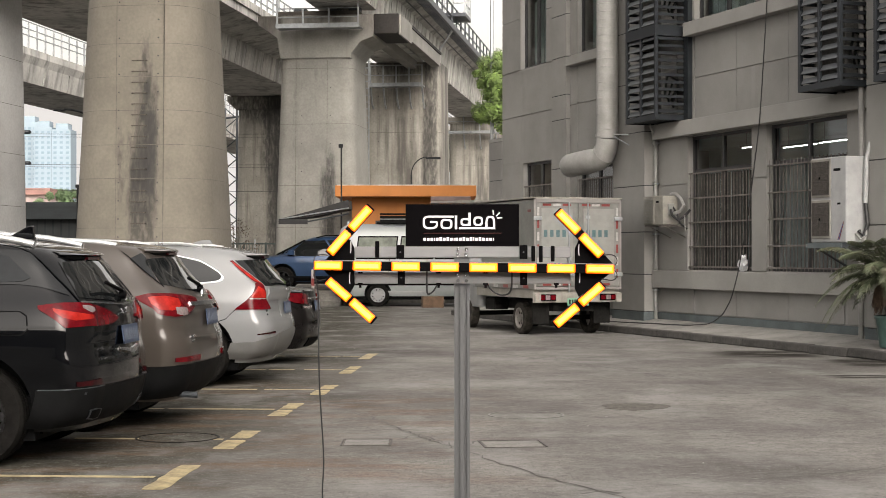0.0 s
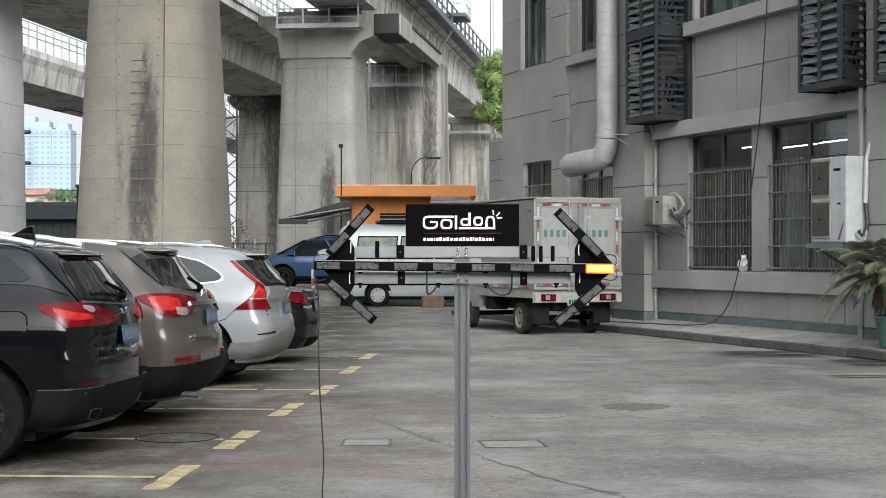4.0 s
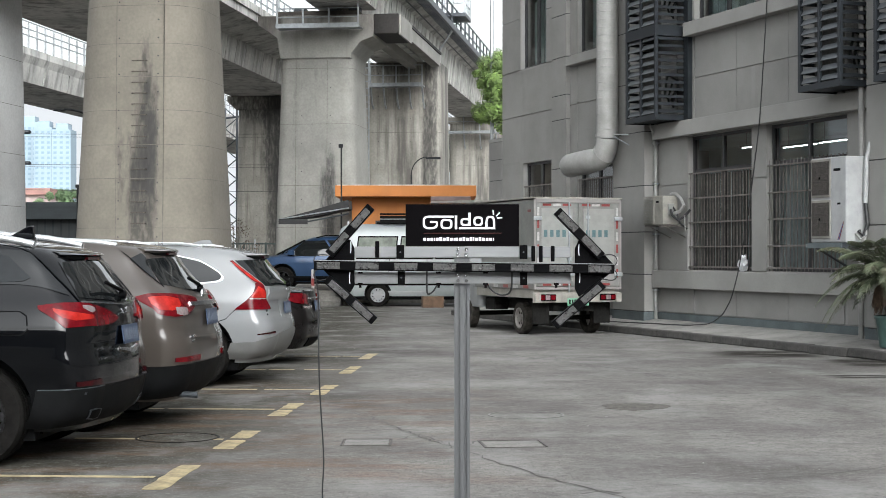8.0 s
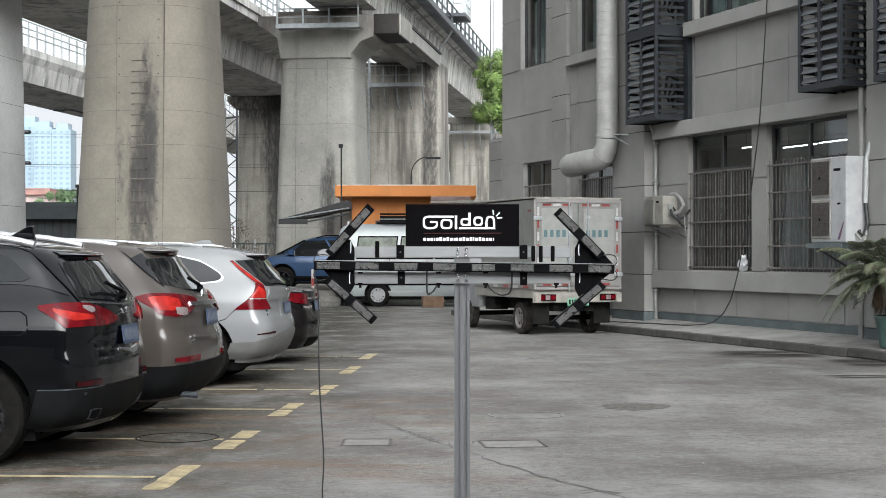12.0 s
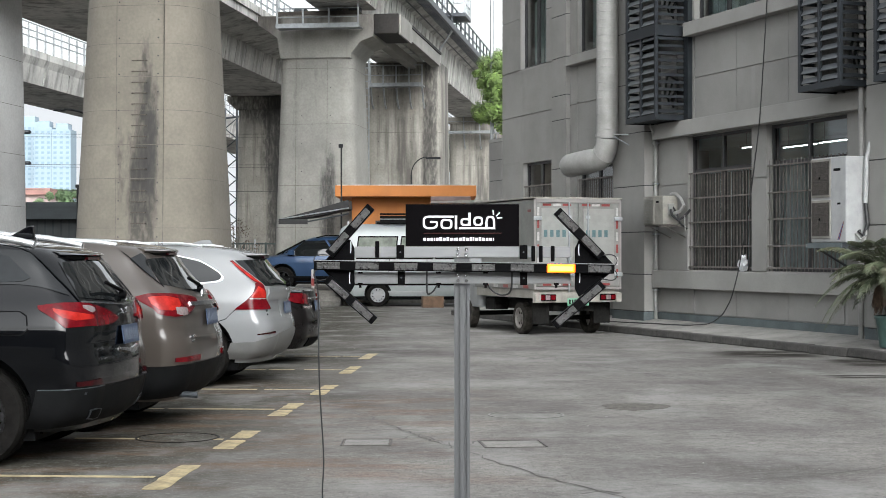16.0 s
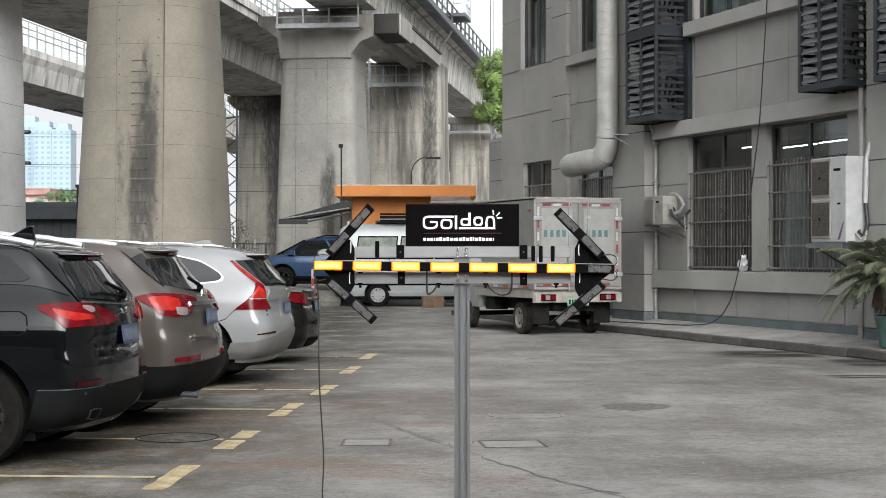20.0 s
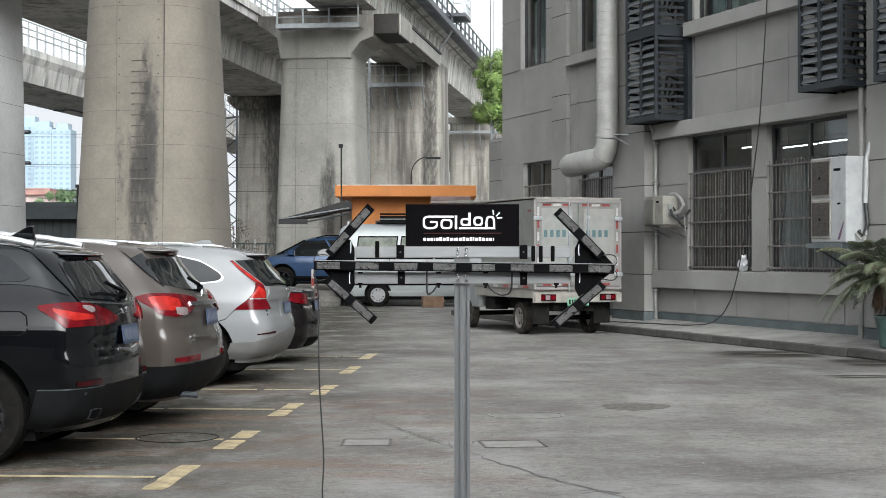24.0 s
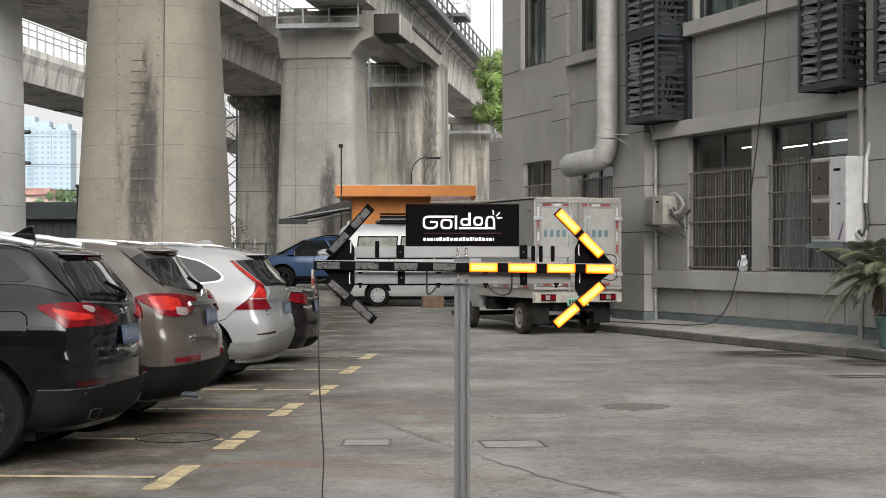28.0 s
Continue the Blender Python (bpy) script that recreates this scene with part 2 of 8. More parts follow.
# the haze of distance is put into both pale blue tower colours
TOWER = material("haze_tinted_tower_wall", (0.27, 0.345, 0.40), 0.7, vary=0.06, scale=0.05, fine=1)
TOWER_GLASS = material("haze_tinted_tower_window", (0.19, 0.275, 0.335), 0.3, vary=0.1, scale=0.1, fine=1)
PINK_WALL = material("pinkish_wall", (0.42, 0.33, 0.31), 0.85, vary=0.08, scale=0.3)
ROOM = material("office_wall", (0.60, 0.72, 0.74), 0.9, vary=0.1, scale=0.8)
PANE = glass("window_pane", (0.78, 0.84, 0.83))
# the outer amber tones stand in for bloom round the bright core
LED_BLOOM = emitter("amber_led_bloom", (1.0, 0.15, 0.001), 1.6)
LED_MID = emitter("amber_led_mid", (1.0, 0.22, 0.003), 2.6)
LED_CORE = emitter("amber_led_core", (1.0, 0.46, 0.03), 10.0)
TUBE = emitter("fluorescent_tube", (0.90, 0.97, 1.0), 18.0)
BAG = material("white_plastic_bag", (0.46, 0.47, 0.48), 0.35, vary=0.1, scale=30, fine=90)
POT = material("teal_plastic_pot", (0.05, 0.095, 0.085), 0.5, vary=0.12, scale=8)
CABLE = material("black_cable", (0.015, 0.015, 0.016), 0.55, vary=0.1, scale=20)
SIGN_BLUE = material("blue_sign_enamel", (0.05, 0.10, 0.26), 0.5, vary=0.1, scale=10)
RED = material("reflective_red", (0.16, 0.022, 0.02), 0.4, vary=0.1, scale=20)
TEAL_INK = material("teal_stencil_ink", (0.06, 0.115, 0.125), 0.7, vary=0.1, scale=20)
GUARD = material("brown_fan_guard", (0.075, 0.067, 0.06), 0.6, vary=0.2, scale=12)
# for the unseen blocks: dark, so that car paint reflects little
BLOCKER_DARK = material("dark_blocker", (0.06, 0.052, 0.047), 0.9, vary=0.2, scale=0.5, fine=6)
# cardboard brown, darkened to hold the shade by the van
CARD_SHADED = material("cardboard", (0.13, 0.08, 0.05), 0.9, vary=0.2, scale=6)

# rain streaks on the old piers and decks, damp stains on piers
def streaks(nt, c):
    return times(nt, noise_mask(nt, c, 1.6, (1, 1, 0.06), 0.46, 0.62), noise_mask(nt, c, 0.5, (1, 1, 0.5), 0.28, 0.52, (3, 1, 2)))


add_stain(CONCRETE_OLD, (0.05, 0.045, 0.04), streaks, 0.75)
add_stain(DECK, (0.07, 0.068, 0.062), streaks, 0.6)
add_stain(CONCRETE_PALE, (0.12, 0.112, 0.098), lambda nt, c: noise_mask(nt, c, 1.4, (1, 1, 0.06), 0.54, 0.74, (2, 8, 0)), 0.55)
add_stain(CONCRETE, (0.11, 0.10, 0.08), lambda nt, c: noise_mask(nt, c, 1.2, (1, 1, 0.07), 0.56, 0.75, (5, 2, 0)), 0.5)


# ---- mesh helpers ----
def part(name, bm, mat, parent=None, label="", smooth=False, m=None):
    """Links a bmesh as one mesh object under a thing or a part."""
    me = bpy.data.meshes.new(name)
    bm.to_mesh(me)
    bm.free()
    me.materials.append(mat)
    if smooth:
        me.shade_smooth()
        me.set_sharp_from_angle(angle=radians(38))
    ob = new(name, me)
    if parent is not None:
        ob.parent = parent
    if m is not None:
        ob.matrix_basis = m
    if label:
        ob["label"] = label
    return ob


def thing(name, label, category, m=None, group="", kind=""):
    ob = new(name)
    ob.empty_display_size = 0.2
    if m is not None:
        ob.matrix_basis = m
    return tagged(ob, label, category, group, kind)


def share(name, source, parent, m):
    """Another piece on the mesh of source."""
    ob = new(name, source.data)
    ob.parent = parent
    ob.matrix_basis = m
    return ob


def add_box(bm, x0, x1, y0, y1, z0, z1, bevel=0.0, m=None):
    vs = [bm.verts.new((x, y, z)) for x in (x0, x1) for y in (y0, y1) for z in (z0, z1)]
    fs = [bm.faces.new([vs[i] for i in f]) for f in ((0, 1, 3, 2), (4, 6, 7, 5), (0, 4, 5, 1), (2, 3, 7, 6), (0, 2, 6, 4), (1, 5, 7, 3))]
    if m is not None:
        bmesh.ops.transform(bm, matrix=m, verts=vs)
    if bevel > 0:
        es = list({e for f in fs for e in f.edges})
        bmesh.ops.bevel(bm, geom=es, offset=bevel, segments=2, affect="EDGES", profile=0.5)
    return bm


def box(x0, x1, y0, y1, z0, z1, bevel=0.0, m=None):
    return add_box(bmesh.new(), x0, x1, y0, y1, z0, z1, bevel, m)


def add_prism(bm, pts, a, b, plane="xz"):
    """A polygon drawn in a plane, pulled from a to b along the third axis."""
    def place(p, t):
        return {"xz": (p[0], t, p[1]), "xy": (p[0], p[1], t), "yz": (t, p[0], p[1])}[plane]
    lo = [bm.verts.new(place(p, a)) for p in pts]
    hi = [bm.verts.new(place(p, b)) for p in pts]
    n = len(pts)
    bm.faces.new(lo)
    bm.faces.new(hi[::-1])
    for i in range(n):
        bm.faces.new((lo[i], hi[i], hi[(i + 1) % n], lo[(i + 1) % n]))
    bmesh.ops.recalc_face_normals(bm, faces=bm.faces)
    return bm


def prism(pts, a, b, plane="xz", bevel=0.0):
    bm = add_prism(bmesh.new(), pts, a, b, plane)
    if bevel > 0:
        bmesh.ops.bevel(bm, geom=list(bm.edges), offset=bevel, segments=2, affect="EDGES", profile=0.5)
    return bm


def add_tube(bm, path, r, n=8, caps=True):
    """A round bar along a path of points; r is one radius or one for each point."""
    pts = [Vector(p) for p in path]
    rs = [r] * len(pts) if isinstance(r, (int, float)) else r
    rings = []
    up = Vector((0.123, 0.31, 0.94)).normalized()
    for i, p in enumerate(pts):
        d = (pts[min(i + 1, len(pts) - 1)] - pts[max(i - 1, 0)]).normalized()
        if i == 0:
            if abs(d.dot(up)) > 0.95:
                up = Vector((0.9, 0.3, 0.1)).normalized()
            a = d.cross(up).normalized()
        else:
            a = (a - d * a.dot(d)).normalized()
        b = d.cross(a)
        rings.append([bm.verts.new(p + (a * math.cos(k * math.tau / n) + b * math.sin(k * math.tau / n)) * rs[i]) for k in range(n)])
    for q, w in zip(rings, rings[1:]):
        for k in range(n):
            bm.faces.new((q[k], q[(k + 1) % n], w[(k + 1) % n], w[k]))
    if caps:
        bm.faces.new(rings[0][::-1])
        bm.faces.new(rings[-1])
    return bm


def tube(path, r, n=8):
    return add_tube(bmesh.new(), path, r, n)


def add_lathe(bm, prof, n=24, axis="z", m=None):
    """A profile of (radius, height) turned about an axis."""
    rings = []
    for r, h in prof:
        ring = []
        for k in range(n):
            a = k * math.tau / n
            c, s = r * math.cos(a), r * math.sin(a)
            ring.append(bm.verts.new({"z": (c, s, h), "y": (c, h, s), "x": (h, c, s)}[axis]))
        rings.append(ring)
    for q, w in zip(rings, rings[1:]):
        for k in range(n):
            bm.faces.new((q[k], q[(k + 1) % n], w[(k + 1) % n], w[k]))
    hoop = len(prof) >= 4 and prof[0][0] > 1e-3 and prof[-1][0] > 1e-3
    if hoop:
        for k in range(n):
            bm.faces.new((rings[-1][k], rings[-1][(k + 1) % n], rings[0][(k + 1) % n], rings[0][k]))
    for ring in () if hoop else (rings[0], rings[-1]):
        if prof[0 if ring is rings[0] else -1][0] > 1e-4:
            bm.faces.new(ring)
    bmesh.ops.recalc_face_normals(bm, faces=bm.faces)
    if m is not None:
        bmesh.ops.transform(bm, matrix=m, verts=[v for r in rings for v in r])
    return bm


def lathe(prof, n=24, axis="z", m=None):
    return add_lathe(bmesh.new(), prof, n, axis, m)


# ---- ground: one concrete yard that reaches the horizon ----
GROUND = material("yard_concrete", (0.197, 0.188, 0.177), 0.8, vary=0.24, scale=0.35, fine=18, bump=0.8, spec=0.0)


def ground_marks(nt, c):
    return noise_mask(nt, c, 0.9, (1, 0.45, 1), 0.5, 0.72, (2, 7, 0))


def bay_dirt_and_shade(nt, c):
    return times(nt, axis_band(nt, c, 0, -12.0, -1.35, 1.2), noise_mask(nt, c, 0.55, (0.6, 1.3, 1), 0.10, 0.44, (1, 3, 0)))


def rust_spots(nt, c):
    return times(nt, times(nt, axis_band(nt, c, 0, -4.2, 0.3, 0.8), axis_band(nt, c, 1, 9.0, 18.0, 2)), noise_mask(nt, c, 1.1, (0.5, 1.6, 1), 0.48, 0.64, (9, 1, 0)))


def damp(x, y, rx, ry):
    def make(nt, c):
        return times(nt, times(nt, axis_band(nt, c, 0, x - rx, x + rx, rx * 0.45), axis_band(nt, c, 1, y - ry, y + ry, ry * 0.35)), noise_mask(nt, c, 2.0, (0.5, 2.2, 1), 0.30, 0.5))
    return make


add_stain(GROUND, (0.095, 0.09, 0.084), ground_marks, 0.7)
# dirt of the parking bays, darkened further to stand for shade under the cars
add_stain(GROUND, (0.044, 0.041, 0.032), bay_dirt_and_shade, 0.95)
add_stain(GROUND, (0.15, 0.085, 0.05), rust_spots, 0.45)
add_stain(GROUND, (0.235, 0.232, 0.226), lambda nt, c: noise_mask(nt, c, 1.8, (1, 0.9, 1), 0.54, 0.72, (4, 9, 0)), 0.35)
add_stain(GROUND, (0.09, 0.088, 0.083), lambda nt, c: noise_mask(nt, c, 60, (1, 0.25, 1), 0.52, 0.66, detail=3), 0.5)
add_stain(GROUND, (0.26, 0.256, 0.25), lambda nt, c: noise_mask(nt, c, 75, (1, 0.25, 1), 0.54, 0.68, (3, 3, 0), detail=3), 0.28)
add_stain(GROUND, (0.10, 0.096, 0.09), lambda nt, c: noise_mask(nt, c, 3.2, (0.6, 1.8, 1), 0.50, 0.70, (8, 2, 0), detail=6), 0.3)
add_stain(GROUND, (0.075, 0.072, 0.068), lambda nt, c: noise_mask(nt, c, 9, (0.8, 1, 1), 0.52, 0.66, (1, 5, 0), detail=4), 0.36)
add_stain(GROUND, (0.30, 0.296, 0.288), lambda nt, c: noise_mask(nt, c, 14, (0.8, 1, 1), 0.56, 0.70, (6, 2, 0), detail=4), 0.22)
add_stain(GROUND, (0.28, 0.276, 0.27), lambda nt, c: noise_mask(nt, c, 0.9, (1, 0.8, 1), 0.50, 0.68, (6, 6, 0), detail=10), 0.4)
for spot in ((4.9, 23.6, 0.72, 0.75), (5.98, 21.7, 0.5, 0.85), (5.2, 19.2, 0.4, 0.25)):
    add_stain(GROUND, (0.034, 0.031, 0.028), damp(*spot), 0.95)

bm = bmesh.new()
bmesh.ops.create_grid(bm, x_segments=8, y_segments=8, size=2500)
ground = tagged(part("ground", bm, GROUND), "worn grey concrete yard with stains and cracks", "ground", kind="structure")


def ribbon(pts, w, z=0.004, jag=0.03, step=0.11, seed=1):
    """A ragged crack or joint lying on the ground."""
    rnd = random.Random(seed)
    bm = bmesh.new()
    line = []
    for (x0, y0), (x1, y1) in zip(pts, pts[1:]):
        n = max(1, int(math.hypot(x1 - x0, y1 - y0) / step))
        for i in range(n):
            t = i / n
            line.append((x0 + (x1 - x0) * t + rnd.uniform(-jag, jag), y0 + (y1 - y0) * t + rnd.uniform(-jag, jag)))
    line.append(pts[-1])
    prev = None
    for i, (x, y) in enumerate(line):
        a = line[max(0, i - 1)]
        b = line[min(len(line) - 1, i + 1)]
        d = Vector((b[0] - a[0], b[1] - a[1], 0)).normalized()
        s = Vector((-d.y, d.x, 0)) * w * rnd.uniform(0.12, 1.0) * 0.5
        cur = [bm.verts.new((x + s.x, y + s.y, z)), bm.verts.new((x - s.x, y - s.y, z))]
        if prev:
            bm.faces.new((prev[0], prev[1], cur[1], cur[0]))
        prev = cur
    return bm


CRACKS = [
    ([(-2.31, 32.24), (-0.89, 29.06), (0.42, 24.86), (1.42, 22.43), (1.75, 21.84), (3.35, 17.87), (4.22, 14.79), (6.4, 8.3)], 0.040, 0.015),
    ([(-2.3, 18.4), (-1.92, 17.4), (-1.29, 15.87), (-0.65, 14.33), (-0.08, 12.55), (0.2, 11.86), (0.47, 11.04), (0.67, 10.5), (1.0, 9.85), (1.5, 8.6)], 0.026, 0.028),
    ([(-3.0, 19.2), (-1.52, 19.65), (-0.77, 20.33), (0.17, 21.61), (1.42, 22.43)], 0.030, 0.02),
    ([(-3.0, 9.3), (-1.91, 9.67), (-1.2, 9.92), (-0.53, 10.17), (0.06, 10.32), (0.66, 10.5)], 0.013, 0.010),
    ([(1.0, 9.85), (1.54, 10.17), (2.02, 10.37), (2.52, 10.58), (3.14, 11.01), (5.0, 12.2)], 0.018, 0.015),
    ([(-3.0, 15.9), (-0.5, 16.3), (1.31, 16.7), (3.2, 17.0)], 0.014, 0.02),
    ([(1.38, 22.67), (1.77, 22.55), (2.22, 22.8)], 0.13, 0.05),
    ([(1.2, 22.5), (1.55, 22.75), (1.8, 22.62)], 0.08, 0.06),
    ([(-1.15, 12.98), (-0.83, 12.74)], 0.012, 0.02),
    ([(-0.38, 12.6), (-0.2, 13.0), (0.0, 12.5)], 0.030, 0.03),
    ([(0.2, 12.2), (0.26, 12.5), (0.36, 12.62)], 0.03, 0.03),
    ([(0.9, 9.75), (1.0, 9.85), (1.12, 9.78)], 0.08, 0.04),
    ([(0.03, 12.45), (0.06, 12.05)], 0.012, 0.02),
    ([(-1.69, 32.24), (0.25, 31.5), (2.2, 30.9)], 0.03, 0.02),
]
for i, (pts, w, jag) in enumerate(CRACKS):
    tagged(part("crack", ribbon(pts, w, 0.003, jag, seed=i + 3), CRACK), "thin dark crack across the concrete yard", "crack", "cracks in the yard", "stuff")

# parking bays: one tick by each bay's end and a line between bays
ROW = radians(3.3)
for x, y in ((-1.83, 10.5), (-1.67, 12.65), (-1.52, 15.11), (-1.32, 17.33), (-1.21, 20.32), (-1.11, 23.04)):
    mark = thing("parking_marking", "worn yellow painted parking bay line on the concrete", "road marking", pose(x, y, 0, 0, 0, -math.degrees(ROW)), "parking bay lines")
    rnd = random.Random(int(y * 10))
    bm = bmesh.new()
    ticks = [(-0.075, 0.075, -0.56, 0.6)]
    if y > 12:
        ticks = [(-0.08, 0.08, 0.08, 0.62), (-0.08, 0.08, -0.62, -0.05)]
    for x0, x1, y0, y1 in ticks:
        n = 9
        edge = [(x0 + rnd.uniform(-0.012, 0.012), y0 + (y1 - y0) * i / n) for i in range(n + 1)] + [(x1 + rnd.uniform(-0.012, 0.012), y1 - (y1 - y0) * i / n) for i in range(n + 1)]
        add_prism(bm, edge, 0.0005, 0.0035, "xy")
    part("tick", bm, YELLOW_LINE, mark)
    bm = bmesh.new()
    x = -0.12
    while x > -5.2:
        w = rnd.uniform(0.25, 1.3)
        add_box(bm, x - w, x, -0.035 + rnd.uniform(-0.008, 0.004), 0.035 + rnd.uniform(-0.004, 0.008), 0.0005, 0.003)
        x -= w + rnd.uniform(0.01, 0.16)
    part("bay_line", bm, YELLOW_LINE, mark, "thin broken yellow line")

# manholes, gratings and the patch
for x, y, r, far in ((-2.18, 12.77, 0.335, False), (0.78, 14.58, 0.35, True)):
    mh = thing("manhole", "round cast cover flush in the concrete with a dark rim", "manhole", group="manholes")
    here = Matrix.Translation((x, y, 0))
    part("rim", lathe([(r - 0.009, 0.002), (r - 0.009, 0.006), (r + 0.009, 0.006), (r + 0.009, 0.002)], 40, m=here), material("black_iron_rim", (0.012, 0.011, 0.010), 0.9, vary=0.2, scale=9, spec=0.1) if not far else IRON, mh)
    part("cover", lathe([(0.0005, 0.0045), (r - 0.03, 0.0045), (r - 0.02, 0.003)], 40, m=here), GROUND, mh)
for x, y, w, d, rot, dark in ((-0.61, 12.46, 0.40, 0.42, 0, 0.0), (0.55, 12.35, 0.5, 0.46, 6, 1.0)):
    gr = thing("drain_grate", "rectangular slotted drain cover set in the concrete", "drain cover", pose(x, y, 0, 0, 0, rot), "drain covers")
    bm = bmesh.new()
    for a, b, c, e in ((-w / 2, w / 2, -d / 2, -d / 2 + 0.008), (-w / 2, w / 2, d / 2 - 0.016, d / 2), (-w / 2, -w / 2 + 0.01, -d / 2 + 0.008, d / 2 - 0.016), (w / 2 - 0.01, w / 2, -d / 2 + 0.008, d / 2 - 0.016)):
        add_box(bm, a, b, c, e, 0.0, 0.006)
    part("frame", bm, CRACK, gr)
    part("tray", box(-w / 2 + 0.02, w / 2 - 0.02, -d / 2 + 0.02, d / 2 - 0.02, 0.0, 0.002), CRACK, gr)
    k = 7
    for i in range(k):
        y0 = -d / 2 + 0.03 + (d - 0.06) * i / k
        part("slat", box(-w / 2 + 0.025, w / 2 - 0.025, y0, y0 + (d - 0.06) / k * 0.62, 0.002, 0.005), GROUND, gr)
bm = bmesh.new()
rnd = random.Random(5)
add_prism(bm, [(0.34 * math.cos(a) * rnd.uniform(0.85, 1.1), 0.36 * math.sin(a) * rnd.uniform(0.8, 1.1)) for a in [i * math.tau / 26 for i in range(26)]], 0.001, 0.005, "xy")
tagged(part("asphalt_patch", bm, material("dark_patch", (0.10, 0.092, 0.08), 0.95, vary=0.3, scale=14, fine=90, bump=0.5), m=pose(1.91, 15.39, 0)), "small dark rough repair patch in the concrete", "patch", kind="structure")
rnd = random.Random(17)
bm = bmesh.new()
for i in range(30):
    x, y, r = rnd.uniform(-2, 5), rnd.uniform(9, 26), rnd.uniform(0.005, 0.014)
    add_lathe(bm, [(r, 0.001), (r * 0.7, r * 0.7), (0.0004, r * 0.8)], 5, m=Matrix.Translation((x, y, 0)))
tagged(part("litter", bm, PAVING), "small pale stones and crumbs on the concrete", "debris", kind="stuff")


# ---- railway viaducts: three decks side by side, heading a little to the right of the view ----
VIA = math.atan(376 / 2750)


def via(lateral, along, z=0.0):
    """A pose on the viaduct's axes: local y runs along the track, local x to its right."""
    return Matrix.Translation((-math.cos(VIA) * lateral + math.sin(VIA) * along, math.sin(VIA) * lateral + math.cos(VIA) * along, z)) @ pose(0, 0, 0, 0, 0, -math.degrees(VIA))


def pier_mesh(w_bot, w_top, d_bot, d_top, height, z0=0.0, corner=0.55, n=7):
    """A tapered concrete shaft with rounded corners."""
    bm = bmesh.new()
    rings = []
    for k in range(n + 1):
        t = k / n
        w, d = w_bot + (w_top - w_bot) * t, d_bot + (d_top - d_bot) * t
        ring = []
        for cx, cy, a0 in ((1, -1, -90), (1, 1, 0), (-1, 1, 90), (-1, -1, 180)):
            for j in range(6):
                a = radians(a0 + 18 * j)
                ring.append(bm.verts.new((cx * (w / 2 - corner) + corner * math.cos(a), cy * (d / 2 - corner) + corner * math.sin(a), z0 + (height - z0) * t)))
        rings.append(ring)
    m = len(rings[0])
    for q, w in zip(rings, rings[1:]):
        for k in range(m):
            bm.faces.new((q[k], q[(k + 1) % m], w[(k + 1) % m], w[k]))
    bm.faces.new(rings[0][::-1])
    bm.faces.new(rings[-1])
    return bm


def pier_stain_mat(name, base, stains):
    m = base.copy()
    m.name = name
    for lo, hi, z0, z1, seed in stains:
        def make(nt, c, lo=lo, hi=hi, z0=z0, z1=z1, seed=seed):
            a = times(nt, axis_band(nt, c, 0, lo, hi, 0.15), axis_band(nt, c, 2, z0, z1, 0.6))
            n = noise_mask(nt, c, 9.0, (1, 1, 0.30), 0.34, 0.70, (seed, 0, seed), 14)
            mm = nt.nodes.new("ShaderNodeMath")
            mm.operation = "ADD"
            nt.links.new(a, mm.inputs[0])
            nt.links.new(n, mm.inputs[1])
            r = nt.nodes.new("ShaderNodeMapRange")
            r.inputs["From Min"].default_value = 0.78
            r.inputs["From Max"].default_value = 1.60
            nt.links.new(mm.outputs[0], r.inputs["Value"])
            return times(nt, r.outputs[0], a)
        add_stain(m, (0.030, 0.029, 0.028), make, 0.74)
    return m


def lift_lines(w, d, zs, taper=0.0, corner=0.5):
    """Thin casting joints round a pier."""
    bm = bmesh.new()
    for z in zs:
        k = 1 - taper * z
        add_box(bm, -w / 2 * k + corner, w / 2 * k - corner, -d / 2 * k - 0.004, -d / 2 * k + 0.05, z - 0.012, z + 0.012)
    return bm


def add_hoop(bm, w, d, corner, z0, z1):
    """A thin band round a rounded shaft."""
    rings = []
    for z in (z0, z1):
        rings.append([bm.verts.new((cx * (w / 2 - corner) + corner * math.cos(radians(a0 + 18 * j)), cy * (d / 2 - corner) + corner * math.sin(radians(a0 + 18 * j)), z))
                      for cx, cy, a0 in ((1, -1, -90), (1, 1, 0), (-1, 1, 90), (-1, -1, 180)) for j in range(6)])
    n = len(rings[0])
    for k in range(n):
        bm.faces.new((rings[0][k], rings[0][(k + 1) % n], rings[1][(k + 1) % n], rings[1][k]))


